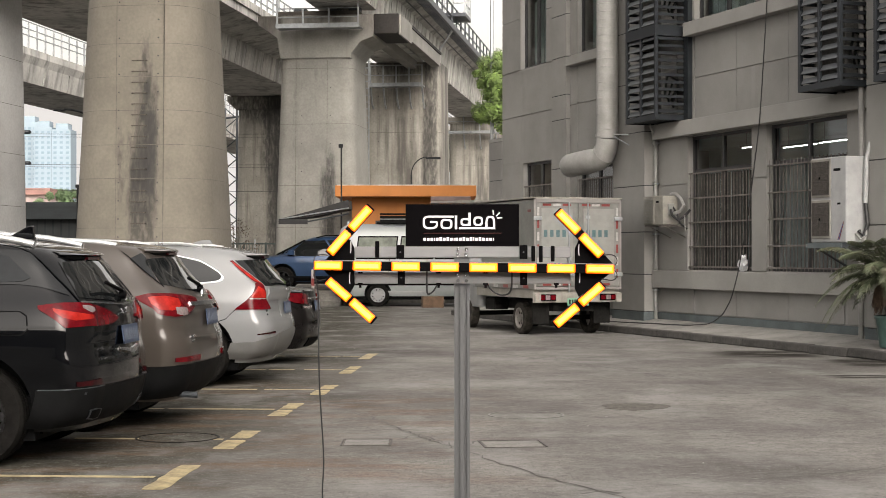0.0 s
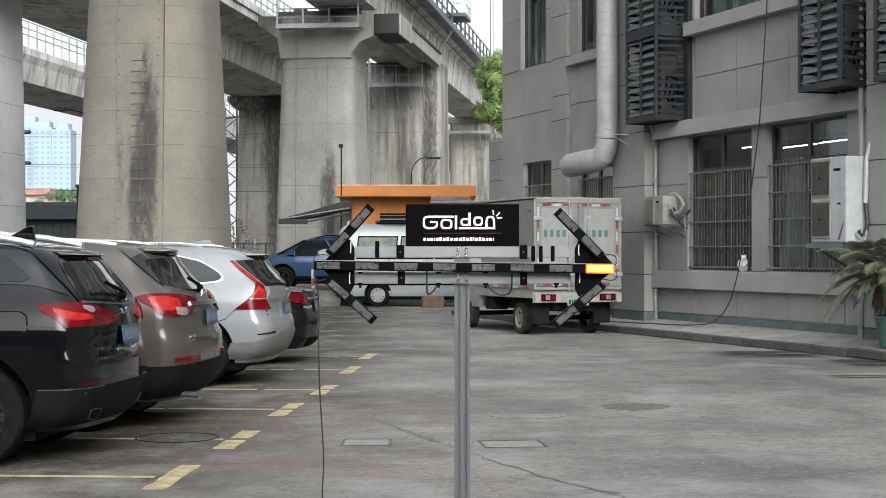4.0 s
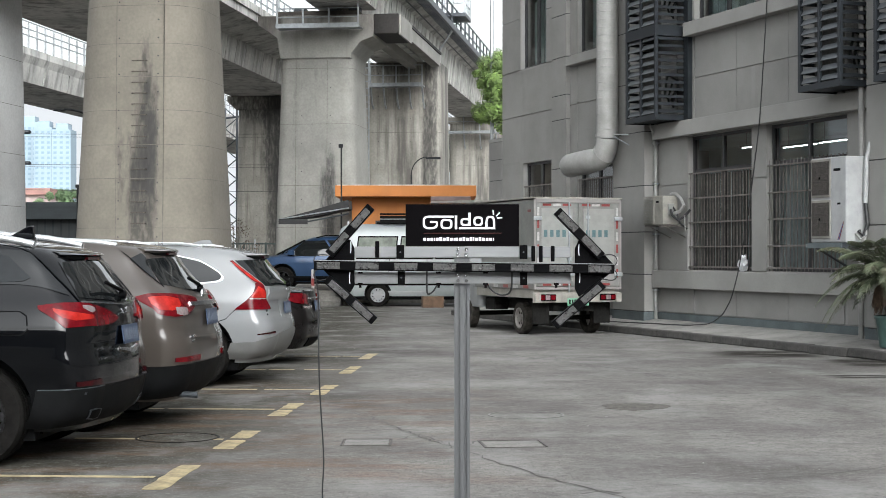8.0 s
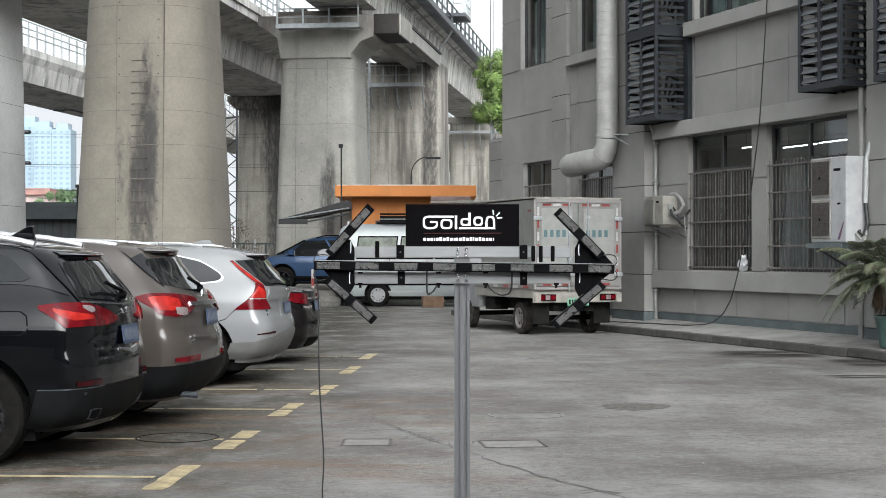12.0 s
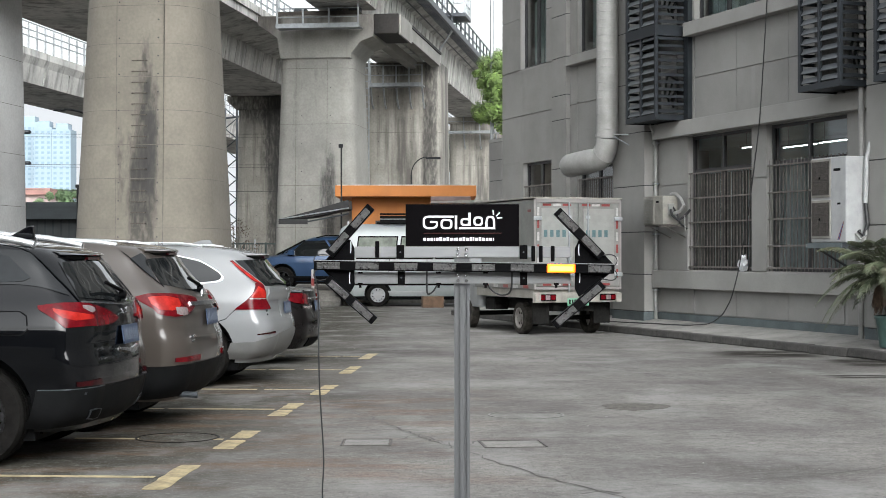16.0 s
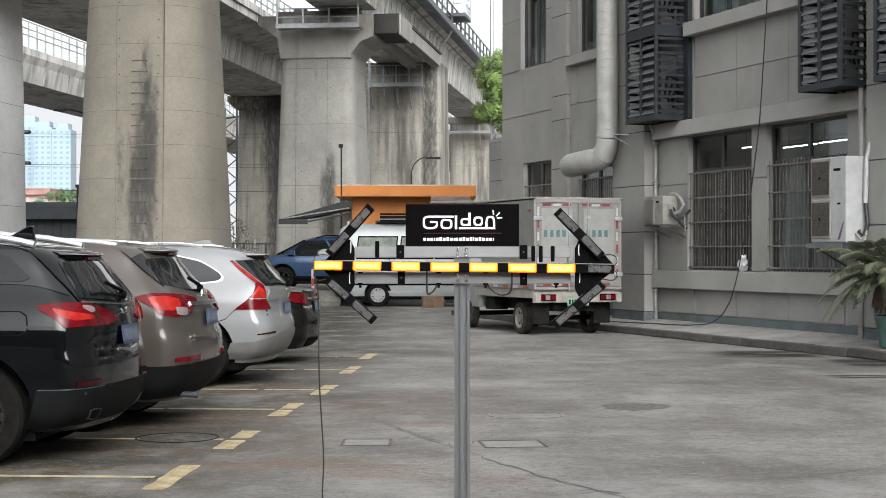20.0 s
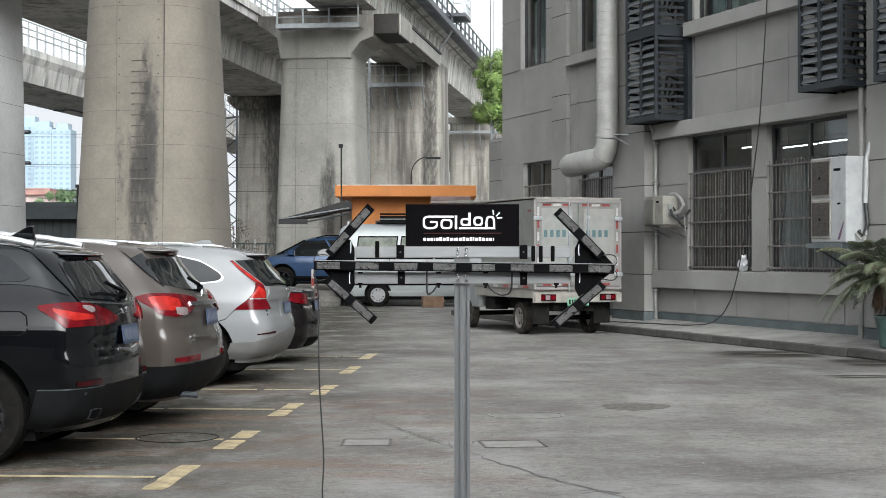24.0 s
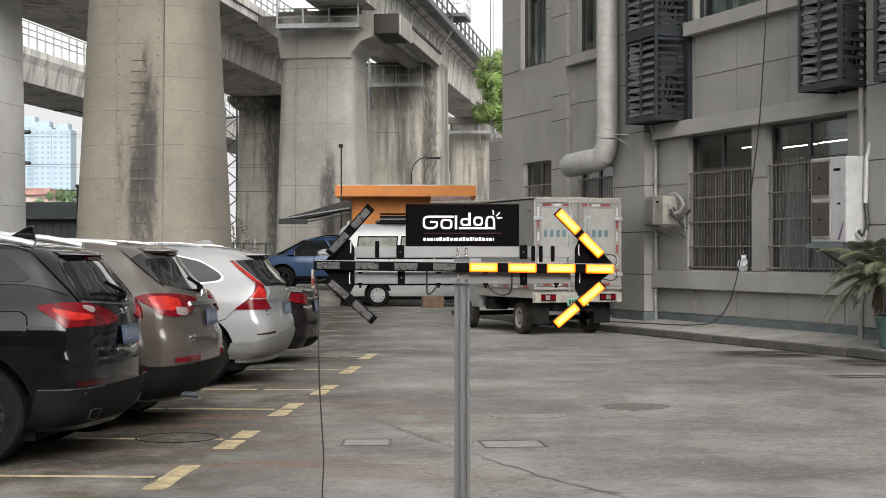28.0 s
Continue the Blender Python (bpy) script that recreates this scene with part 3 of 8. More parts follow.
def viaduct_pier(lateral, along, w, d, height, mat, label, lines=(), cap=None, taper=0.86, corner=0.55, holes=()):
    p = thing("viaduct_pier", label, "bridge pier", via(lateral, along), "viaduct piers")
    part("shaft", pier_mesh(w, w * taper, d, d * 0.9, height, corner=corner), mat, p, smooth=True)
    if lines:
        for z in lines:
            bm = bmesh.new()
            kw, kd = 1 + (taper - 1) * z / height, 1 - 0.1 * z / height
            add_hoop(bm, w * kw + 0.006, d * kd + 0.006, corner, z - 0.006, z + 0.006)
            part("casting_joint", bm, PIER_JOINT, p)
        bm2 = bmesh.new()
        for x in holes or (-0.16 * w, 0.17 * w):
            for z in np.arange(1.5, height - 0.3, 0.42 if holes else 1.0):
                kd = 1 - 0.1 * z / height
                add_box(bm2, x - 0.014, x + 0.014, -d / 2 * kd - 0.003, -d / 2 * kd + 0.04, z - 0.014, z + 0.014)
        tagged(part("tie_holes", bm2, JOINT, p), kind="stuff")
    if cap:
        w2, d2, h2 = cap
        part("cap", prism([(-w * taper / 2, height), (-w2 / 2, height + h2 * 0.6), (-w2 / 2, height + h2), (w2 / 2, height + h2), (w2 / 2, height + h2 * 0.6), (w * taper / 2, height)], -d2 / 2, d2 / 2, "xz", 0.04), mat, p)
    return p


def pier_gallery(lateral, along, z, w, d, tall=1.0, posts=(-0.5, -0.25, 0.0, 0.25, 0.5), ends=0.0, stays=True):
    """A steel inspection walkway on brackets round a pier's head."""
    g = thing("inspection_gallery", "galvanised steel inspection walkway with rails on a concrete pier", "walkway", via(lateral, along, z), "pier walkways")
    part("platform", box(-w / 2, w / 2, -d / 2 - 0.7, -d / 2 - 0.02, -0.05, 0.0), STEEL, g)
    part("toe_board", box(-w / 2, w / 2, -d / 2 - 0.73, -d / 2 - 0.701, -0.07, 0.09), STEEL, g)
    for k in posts:
        x = k * (w - 0.08)
        top = tall + (ends if abs(k) > 0.45 else 0.0)
        part("post", box(x - 0.03, x + 0.03, -d / 2 - 0.70, -d / 2 - 0.64, 0.0, top), STEEL, g)
        if stays:
            part("bracket", tube([(x, -d / 2 - 0.62, -0.1), (x, -d / 2 - 0.25, -0.75), (x, -d / 2 + 0.1, -0.95)], 0.045, 6), STEEL, g)
    for h in (0.5 * tall, tall):
        part("rail", tube([(-w / 2, -d / 2 - 0.67, h), (w / 2, -d / 2 - 0.67, h)], 0.02, 6), STEEL, g)
    return g


def deck(name, label, right, left, z, web, s0, s1, wing, rib, mat, rails=True, ribs=True, parapet=True, cut=None):
    """A box girder along the viaduct. right and left are lateral distances of the soffit's edges."""
    mid = (right + left) / 2
    hw = (left - right) / 2
    d = thing(name, label, "railway viaduct", via(mid, 0), "viaduct decks")
    top = z + web
    prof = [(-hw, z), (hw, z), (hw + 0.15, top - 0.25), (hw + wing, top + 0.1), (hw + wing, top + 0.42), (-hw - wing, top + 0.42), (-hw - wing, top + 0.1), (-hw - 0.15, top - 0.25)]
    if cut is not None:
        prof = prof[:1] + prof[1:6] + [(cut - 0.12, top + 0.42), (cut - 0.12, top + 0.1), (cut, top - 0.25)]
        prof[0] = (cut, z)
        del prof[6 - 1]
    part("girder", prism(prof, s0, s1, "xz"), mat, d)
    rnd = random.Random(len(label))
    if ribs:
        n = int((s1 - s0) / rib)
        first = None
        for i in range(n):
            y = s0 + rib * (i + 0.5)
            if first is None:
                first = part("web_rib", prism([(hw + 0.002, z + 0.02), (hw + 0.025, z + 0.02), (hw + 0.175, top - 0.28), (hw + 0.15, top - 0.25)], -0.06, 0.06, "xz"), mat, d)
                first.matrix_basis = Matrix.Translation((0, y, 0))
            else:
                share("web_rib", first, d, Matrix.Translation((0, y, 0)))
    if rails:
        e = hw + wing
        for side in (-1, 1):
            if parapet:
                part("parapet", box(side * e - 0.09, side * e + 0.09, s0, s1, top + 0.42, top + 0.72), mat, d)
            bm = bmesh.new()
            y = s0
            while y < s1:
                add_box(bm, side * e - 0.03, side * e + 0.03, y, y + 0.08, top + 0.42, top + 1.55)
                y += 1.0
            for h in (0.95, 1.25, 1.58):
                add_box(bm, side * e - 0.025, side * e + 0.025, s0, s1, top + h, top + h + 0.05)
            tagged(part("railing", bm, STEEL, d), kind="stuff")
    return d


deck("viaduct_deck", "old concrete railway viaduct deck with steel railing", 28.8, 33.0, 9.5, 1.1, 45, 190, 0.3, 3.0, DECK, parapet=False)
deck("viaduct_deck", "stained concrete railway viaduct deck with ribbed side", 17.6, 21.4, 9.6, 1.25, 42, 150, 1.6, 1.5, DECK)
deck("viaduct_deck", "high concrete railway viaduct deck over the parking bays", 10.1, 14.0, 10.46, 1.24, 20, 55.9, 0.75, 1.1, DECK, rails=False, cut=-0.15)
near_deck = deck("viaduct_deck", "high concrete railway viaduct deck with steel walkway", 10.1, 14.0, 10.0, 1.7, 56.9, 190, 0.75, 1.1, DECK, rails=False, cut=-0.15)
# walkway of steel planks and its rails on the near deck's right edge
bm = bmesh.new()
y = 40.0
while y < 120:
    add_box(bm, 2.2, 3.1, y, y + 0.16, 11.70, 11.78)
    y += 0.30
tagged(part("walkway_planks", bm, DARK_STEEL, near_deck, "dark steel walkway planks"), kind="stuff")
bm = bmesh.new()
for x, z in ((2.2, 11.7), (3.0, 11.75)):
    add_box(bm, x, x + 0.12, 40, 120, z - 0.15, z + 0.1)
for h in (12.4, 12.9):
    add_box(bm, 3.02, 3.07, 40, 120, h - 0.25, h - 0.19)
y = 40
while y < 120:
    add_box(bm, 3.01, 3.08, y, y + 0.08, 11.8, 12.7)
    y += 1.6
tagged(part("walkway_railing", bm, DARK_STEEL, near_deck), kind="stuff")
bm = bmesh.new()
for y in np.arange(41, 120, 2.0):
    add_box(bm, -0.25, -0.17, y, y + 0.1, 12.1, 13.6)
for h in (12.7, 13.2, 13.6):
    add_box(bm, -0.24, -0.18, 40, 120, h - 0.06, h)
tagged(part("track_railing", bm, STEEL, near_deck), kind="stuff")
part("strut", tube([(1.96, 69.4, 10.05), (3.15, 69.4, 11.9)], 0.055, 8), STEEL, near_deck, "slanting steel strut")
refuge = thing("refuge_platform", "small steel refuge platform with rails beside the track", "walkway", via(12.05, 69.3, 12.35))
part("platform", box(2.5, 3.6, 0, 2.0, -0.1, 0.06), DARK_STEEL, refuge)
for x, y in ((3.55, 0.05), (3.55, 1.0), (3.55, 1.9), (3.0, 0.05), (2.6, 0.05)):
    part("post", box(x - 0.05, x + 0.05, y - 0.05, y + 0.05, 0.06, 1.35), STEEL, refuge)
for h in (0.5, 0.95, 1.35):
    part("rail", tube([(2.6, 0.05, h), (3.55, 0.05, h), (3.55, 1.9, h)], 0.025, 6), STEEL, refuge)

PIER_A = pier_stain_mat("pier_concrete_ladder_stain", CONCRETE, [(-0.14, 0.58, 1.2, 4.0, 3), (0.12, 0.46, 4.4, 6.6, 9), (0.02, 0.60, 3.0, 5.2, 5), (0.20, 0.64, 3.3, 5.8, 7), (-0.16, 0.62, 2.2, 4.5, 2), (-0.42, -0.20, 2.6, 4.6, 12)])
PIER_B = pier_stain_mat("pier_concrete_side_stain", CONCRETE_PALE, [(0.14, 0.80, 0.6, 4.7, 2), (0.30, 0.70, 2.0, 5.4, 8), (-0.82, -0.74, 5.0, 8.0, 3), (-0.05, 0.05, 6.6, 8.6, 5), (0.18, 0.26, 7.0, 8.5, 6)])
# the last entry darkens the full width near the top
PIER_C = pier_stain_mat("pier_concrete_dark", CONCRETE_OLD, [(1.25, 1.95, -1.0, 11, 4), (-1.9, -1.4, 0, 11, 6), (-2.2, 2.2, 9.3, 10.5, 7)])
BROWN_STAIN = material("brown_stained_concrete", (0.105, 0.092, 0.078), 0.9, vary=0.3, scale=1.5, fine=10, bump=0.3)
JOINTS = (2.13, 3.28, 4.06, 4.86, 5.64, 6.41, 7.3)
p1 = viaduct_pier(11.985, 36.3, 3.53, 3.4, 8.95, PIER_A, "massive tapered concrete viaduct pier with dark ladder stain", JOINTS, (6.0, 3.2, 1.5), taper=0.757, corner=1.0, holes=(-0.35, 0.585))
for x in (0.72, -0.41):
    part("form_joint", prism([(-1.703, 0.1), (-1.60, 0.1), (-1.43, 8.9), (-1.5345, 8.9)], x - 0.006, x + 0.006, "yz"), PIER_JOINT, p1)
# climbing rungs on the pier's face
RUNG_RUST = material("rusty_rung", (0.07, 0.055, 0.045), 0.8, vary=0.3, scale=20)
rung = None
for i in range(16):
    z = 2.23 + i * 0.2515
    kd = 1 - 0.1 * z / 8.95
    mtx = Matrix.Translation((0.155, -1.7 * kd, z))
    if rung is None:
        rung = part("rung", tube([(-0.17, 0.0, 0), (-0.17, -0.09, 0), (0.17, -0.09, 0), (0.17, 0.0, 0)], 0.010, 6), RUNG_RUST, p1)
        rung.matrix_basis = mtx
    else:
        share("rung", rung, p1, mtx)
p2 = viaduct_pier(12.06, 56.0, 3.17, 3.2, 8.6, PIER_B, "tall tapered concrete viaduct pier with a damp stain", (2.5, 4.0, 6.2, 8.2), taper=0.83, corner=0.4)
HEAD = CONCRETE_PALE.copy()
HEAD.name = "pier_head_concrete"
# the head turns unevenly browner and darker over its top and left end
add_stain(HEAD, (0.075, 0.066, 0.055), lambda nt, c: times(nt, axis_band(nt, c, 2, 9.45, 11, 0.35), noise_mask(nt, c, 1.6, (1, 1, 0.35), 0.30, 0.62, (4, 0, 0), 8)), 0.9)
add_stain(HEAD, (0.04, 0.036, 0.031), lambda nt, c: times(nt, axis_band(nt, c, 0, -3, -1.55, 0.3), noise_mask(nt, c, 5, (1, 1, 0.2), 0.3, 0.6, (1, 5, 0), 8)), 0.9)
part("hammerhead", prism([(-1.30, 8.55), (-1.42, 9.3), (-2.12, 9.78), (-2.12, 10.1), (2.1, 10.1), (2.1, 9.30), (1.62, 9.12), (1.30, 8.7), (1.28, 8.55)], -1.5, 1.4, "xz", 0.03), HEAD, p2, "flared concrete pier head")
part("crossbeam", box(2.102, 3.0, -1.42, 1.2, 9.40, 10.12, 0.03), DARK_CONCRETE, p2, "stained concrete crossbeam end, darkened with painted shade")
part("beam_edge", box(3.002, 3.08, -1.40, 1.2, 9.36, 10.10, 0.01), CONCRETE_PALE, p2, "pale beam end face")
for x in (-0.72, 0.42):
    part("form_joint", prism([(-1.604, 0.1), (-1.55, 0.1), (-1.40, 8.5), (-1.4495, 8.5)], x - 0.007, x + 0.007, "yz"), PIER_JOINT, p2)
part("bearing_plinth", box(-1.45, 1.5, -1.2, 1.0, 10.102, 10.30, 0.02), BROWN_STAIN, p2, "stained bearing plinth")
for x in (-0.9, 0.35, 1.1):
    part("bearing", box(x, x + 0.4, -1.0, -0.5, 10.302, 10.455, 0.01), DARK_STEEL, p2, "dark steel bearing block")
pier_gallery(11.82, 56.0, 9.60, 3.0, 3.2, 0.62, (-0.5, -0.18, 0.14, 0.5), 0.55, stays=False)
for k, (right, z) in enumerate(((9.30, 9.74), (10.35, 9.66))):
    part("service_beam", box(12.06 - right - 0.42, 12.06 - right, 1.3, 11.2, z, z + 0.5, 0.02), CONCRETE_PALE, p2, "pale concrete service beam")
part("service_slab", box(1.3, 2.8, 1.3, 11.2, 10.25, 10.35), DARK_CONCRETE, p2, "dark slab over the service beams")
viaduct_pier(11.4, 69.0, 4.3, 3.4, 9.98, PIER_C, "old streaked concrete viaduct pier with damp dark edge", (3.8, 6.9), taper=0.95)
pier_gallery(11.16, 69.0, 8.9, 2.35, 3.5, 0.85)
viaduct_pier(11.0, 96.5, 3.4, 3.4, 9.6, CONCRETE_OLD, "distant streaked concrete viaduct pier", (4.0, 7.0), (3.8, 3.2, 0.4), taper=0.95)
pier_gallery(10.6, 96.5, 9.0, 4.0, 3.6, 1.3)
viaduct_pier(21.1, 45.0, 3.4, 3.4, 9.55, CONCRETE_VERY_PALE, "concrete viaduct pier with a small blue sign", (1.5, 3.0, 4.6, 6.1, 7.5), (5.0, 3.2, 0.2), taper=0.93)
# the third entry darkens the pier's whole width towards its top
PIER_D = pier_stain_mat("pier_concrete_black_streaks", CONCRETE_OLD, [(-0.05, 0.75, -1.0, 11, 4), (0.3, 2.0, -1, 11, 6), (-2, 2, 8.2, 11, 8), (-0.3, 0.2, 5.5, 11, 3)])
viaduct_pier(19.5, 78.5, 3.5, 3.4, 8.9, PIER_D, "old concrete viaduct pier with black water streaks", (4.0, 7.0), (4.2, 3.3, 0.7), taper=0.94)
viaduct_pier(31.0, 60.0, 3.4, 3.4, 9.5, CONCRETE, "concrete viaduct pier in the far row", (), (4.4, 3.2, 0.2))
viaduct_pier(31.0, 95.0, 3.4, 3.4, 9.5, CONCRETE, "concrete viaduct pier in the far row", (), (4.4, 3.2, 0.2))
viaduct_pier(20.0, 115.0, 3.4, 3.4, 9.55, CONCRETE_OLD, "old concrete viaduct pier in the far row", (), (4.2, 3.3, 0.2))
viaduct_pier(11.0, 125.0, 3.4, 3.4, 9.9, CONCRETE_OLD, "distant concrete viaduct pier", (), (4.2, 3.3, 0.2))
# access ladder on the third pier
lad = thing("access_ladder", "steel access ladder fixed to a concrete pier", "ladder", via(12.62, 67.1))
for x in (-0.16, 0.16):
    part("stile", box(x - 0.03, x + 0.03, -0.03, 0.03, 0.0, 10.6), STEEL, lad)
for i in range(33):
    part("rung", box(-0.14, 0.14, -0.02, 0.02, 0.4 + i * 0.3, 0.44 + i * 0.3), STEEL, lad)
# small sign plate on the left pier
sgn = tagged(part("pier_sign", box(-0.10, 0.10, -0.03, 0.0, -0.16, 0.16, 0.005), SIGN_BLUE, m=via(21.1, 45.0) @ Matrix.Translation((1.30, -1.71, 3.05))), "small blue enamel plate on a pier", "sign")
for i, (w, z) in enumerate(((0.07, 0.09), (0.06, 0.03), (0.07, -0.03), (0.05, -0.09))):
    part("bar", box(-w, w, -0.036, -0.031, z - 0.012, z + 0.012), SIGN_WHITE, sgn)

# ---- lamp posts, mast and wires by the viaduct ----
LAMP_POST = material("black_post_paint", (0.018, 0.019, 0.02), 0.6, vary=0.15, scale=6, spec=0.2)


def gooseneck(x, y, h, reach, r=0.05, bend=1):
    s = thing("street_lamp", "thin dark street lamp post with a bent neck", "street lamp", pose(x, y, 0), "street lamps")
    part("post", tube([(0, 0, 0), (0, 0, h - 0.5)], r, 8), LAMP_POST, s)
    if reach:
        pts = [(bend * reach * (1 - math.cos(a)), 0, h - 0.5 + 0.6 * math.sin(a)) for a in [i * math.pi / 14 for i in range(8)]]
        part("neck", tube(pts, r * 0.7, 8), LAMP_POST, s)
        part("lamp_head", box(bend * reach - 0.05, bend * (reach + 0.45) if bend > 0 else bend * reach + 0.05, -0.08, 0.08, h + 0.02, h + 0.10, 0.02) if bend > 0 else box(-reach - 0.45, -reach + 0.05, -0.08, 0.08, h + 0.02, h + 0.10, 0.02), LAMP_POST, s)
    else:
        part("lamp_head", box(-0.09, 0.05, -0.05, 0.05, h - 0.5, h - 0.37, 0.02), LAMP_POST, s)
    return s


gooseneck(-3.27, 50.0, 5.45, 0, 0.028)
gooseneck(-1.08, 53.0, 4.75, 0.55, 0.028)
gooseneck(-14.1, 60.0, 4.6, 0)
gooseneck(-14.9, 66.0, 7.6, 1.2, 0.06, -1)
mast = thing("flag_pole", "slim grey steel pole rising behind the building", "pole", pose(1.95, 62.0, 0))
part("post", tube([(0, 0, 0), (0, 0, 16)], 0.075, 8), STEEL, mast)
# lattice mast of the railway
lat = thing("lattice_mast", "slender steel lattice mast beside the railway", "mast", pose(-12.55, 92.0, 0))
for x in (-0.35, 0.35):
    part("leg", box(x - 0.06, x + 0.06, -0.06, 0.06, 0, 10.2), DARK_STEEL, lat)
for i in range(17):
    z = i * 0.6
    part("brace", tube([(-0.35 if i % 2 else 0.35, 0, z), (0.35 if i % 2 else -0.35, 0, z + 0.6)], 0.035, 5), DARK_STEEL, lat)
part("arm", tube([(-0.4, 0, 9.6), (2.0, 0, 9.9)], 0.06, 6), DARK_STEEL, lat)
for i, (z0, z1, sag) in enumerate(((7.15, 7.0, 0.12), (7.0, 6.85, 0.1), (5.75, 5.6, 0.1), (5.65, 5.45, 0.08), (4.75, 4.4, 0.15))):
    pts = [(-30 + 26 * t, 70.0, z0 + (z1 - z0) * t - sag * 4 * t * (1 - t)) for t in [k / 14 for k in range(15)]]
    tagged(part("overhead_wire", tube(pts, 0.010, 5), CABLE), "thin black overhead wire under the viaduct", "wire", "overhead wires")
for z in (7.05, 5.65):
    tagged(part("wire_clamp", lathe([(0.03, -0.35), (0.09, -0.28), (0.09, 0.28), (0.03, 0.35)], 10, "x", Matrix.Translation((-18.9, 70.0, z))), DARK_STEEL), "black clamp on an overhead wire", "clamp", "wire clamps")


# ---- the office building: its face runs away to the left, 20 degrees off the view ----
FACE = pose(14.4 * math.cos(radians(19.69)), 14.4 * math.sin(radians(19.69)), 0, 0, 0, -(90 - 19.69))
building = thing("office_building", "grey stuccoed industrial building with ledges and barred windows", "building", FACE, kind="structure")
ROOF_Z = 13.2
# openings: x0, x1, z0, z1 on the face
OPEN = [(-26.35, -24.02, 1.22, 3.76), (-23.53, -21.15, 1.22, 3.76), (-34.5, -32.77, 2.0, 3.70), (-31.38, -29.6, 1.6, 3.45),
        (-34.66, -33.1, 5.97, 8.3), (-31.4, -29.7, 5.97, 8.3), (-26.1, -23.9, 5.92, 8.3), (-23.4, -21.2, 5.92, 8.3),
        (-34.66, -33.1, 9.7, 12.0), (-31.4, -29.7, 9.7, 12.0), (-26.1, -23.9, 9.7, 12.0), (-23.4, -21.2, 9.7, 12.0)]


def cut_cells(xs, zs, openings):
    xs = sorted(set(xs) | {o[i] for o in openings for i in (0, 1)})
    zs = sorted(set(zs) | {o[i] for o in openings for i in (2, 3)})
    for x0, x1 in zip(xs, xs[1:]):
        for z0, z1 in zip(zs, zs[1:]):
            mx, mz = (x0 + x1) / 2, (z0 + z1) / 2
            if not any(o[0] < mx < o[1] and o[2] < mz < o[3] for o in openings):
                yield x0, x1, z0, z1


# structural wall with openings
bm = bmesh.new()
for x0, x1, z0, z1 in cut_cells([-35.83, -12.0], [0.0, ROOF_Z], OPEN):
    add_box(bm, x0, x1, 0.012, 0.24, z0, z1)
bmesh.ops.remove_doubles(bm, verts=bm.verts, dist=0.0005)
part("wall", bm, STUCCO_TRIM, building)
part("end_wall", box(-35.83, -35.6, 0.24, 12.0, 0, ROOF_Z), STUCCO_TRIM, building)
part("near_end_wall", box(-12.2, -12.0, 0.24, 12.0, 0, ROOF_Z), STUCCO_TRIM, building)
part("side_wing", box(-11.9, 34.0, 0.1, 12.0, 0, ROOF_Z), STUCCO_TRIM, building, "plain grey wing of the building")
part("back_wall", box(-35.83, -12.0, 12.0, 12.2, 0, ROOF_Z), STUCCO_TRIM, building)
part("roof", box(-35.9, -11.9, -0.1, 12.3, ROOF_Z, ROOF_Z + 0.35), STUCCO_TRIM, building)
# stucco panels, each with a gap round it
ZJ = [0.385, 1.2, 2.86, 4.85, 5.95, 7.2, 8.6, 9.6, 12.1, ROOF_Z]
XJ = [-35.83, -34.5, -32.77, -31.38, -29.6, -28.0, -26.05, -24.53, -22.82, -21.1, -19.6, -18.0, -16.2, -14.4, -12.0]
for x0, x1, z0, z1 in cut_cells(XJ, ZJ, OPEN):
    if x1 - x0 < 0.06 or z1 - z0 < 0.05:
        continue
    gx0 = 0.006 if any(abs(x0 - x) < 1e-6 for x in XJ) else 0
    gx1 = 0.006 if any(abs(x1 - x) < 1e-6 for x in XJ) else 0
    gz0 = 0.010 if any(abs(z0 - z) < 1e-6 for z in ZJ) else 0
    gz1 = 0.010 if any(abs(z1 - z) < 1e-6 for z in ZJ) else 0
    part("wall_panel", box(x0 + gx0, x1 - gx1, -0.012, 0.012, z0 + gz0, z1 - gz1), STUCCO, building)
part("base_band", box(-35.86, -12.0, -0.03, 0.012, 0.0, 0.375), BASE_PAINT, building, "slate blue painted base band")


def pier_block(x0, x1, out, zs, mat=STUCCO):
    """A pilaster in stacked panels with dark joints."""
    part("pilaster_core", box(x0 + 0.01, x1 - 0.01, -out + 0.012, 0.0, 0.0, zs[-1]), JOINT, building)
    for z0, z1 in zip(zs, zs[1:]):
        part("pilaster_panel", box(x0, x1, -out, -0.0125, z0 + 0.009, z1 - 0.009, 0.004), mat, building)
    part("pilaster_base", box(x0 - 0.008, x1 + 0.008, -out - 0.018, -0.031, 0.0, 0.375), BASE_PAINT, building)


pier_block(-28.99, -27.59, 0.30, [0.385, 1.12, 1.96, 2.88, 3.95, 4.95, 6.0, 7.2, 8.6, 9.6, 12.1, ROOF_Z])
pier_block(-20.26, -18.7, 0.25, [0.385, 1.96, 2.95, 4.1, 4.95, 6.0, 7.2, 8.6, 9.6, 12.1, ROOF_Z])
pier_block(-32.56, -31.75, 0.12, [0.385, 1.2, 2.3, 3.45, 4.55, 5.1, 5.95, 6.9, 8.6, 9.6, 12.1, ROOF_Z])
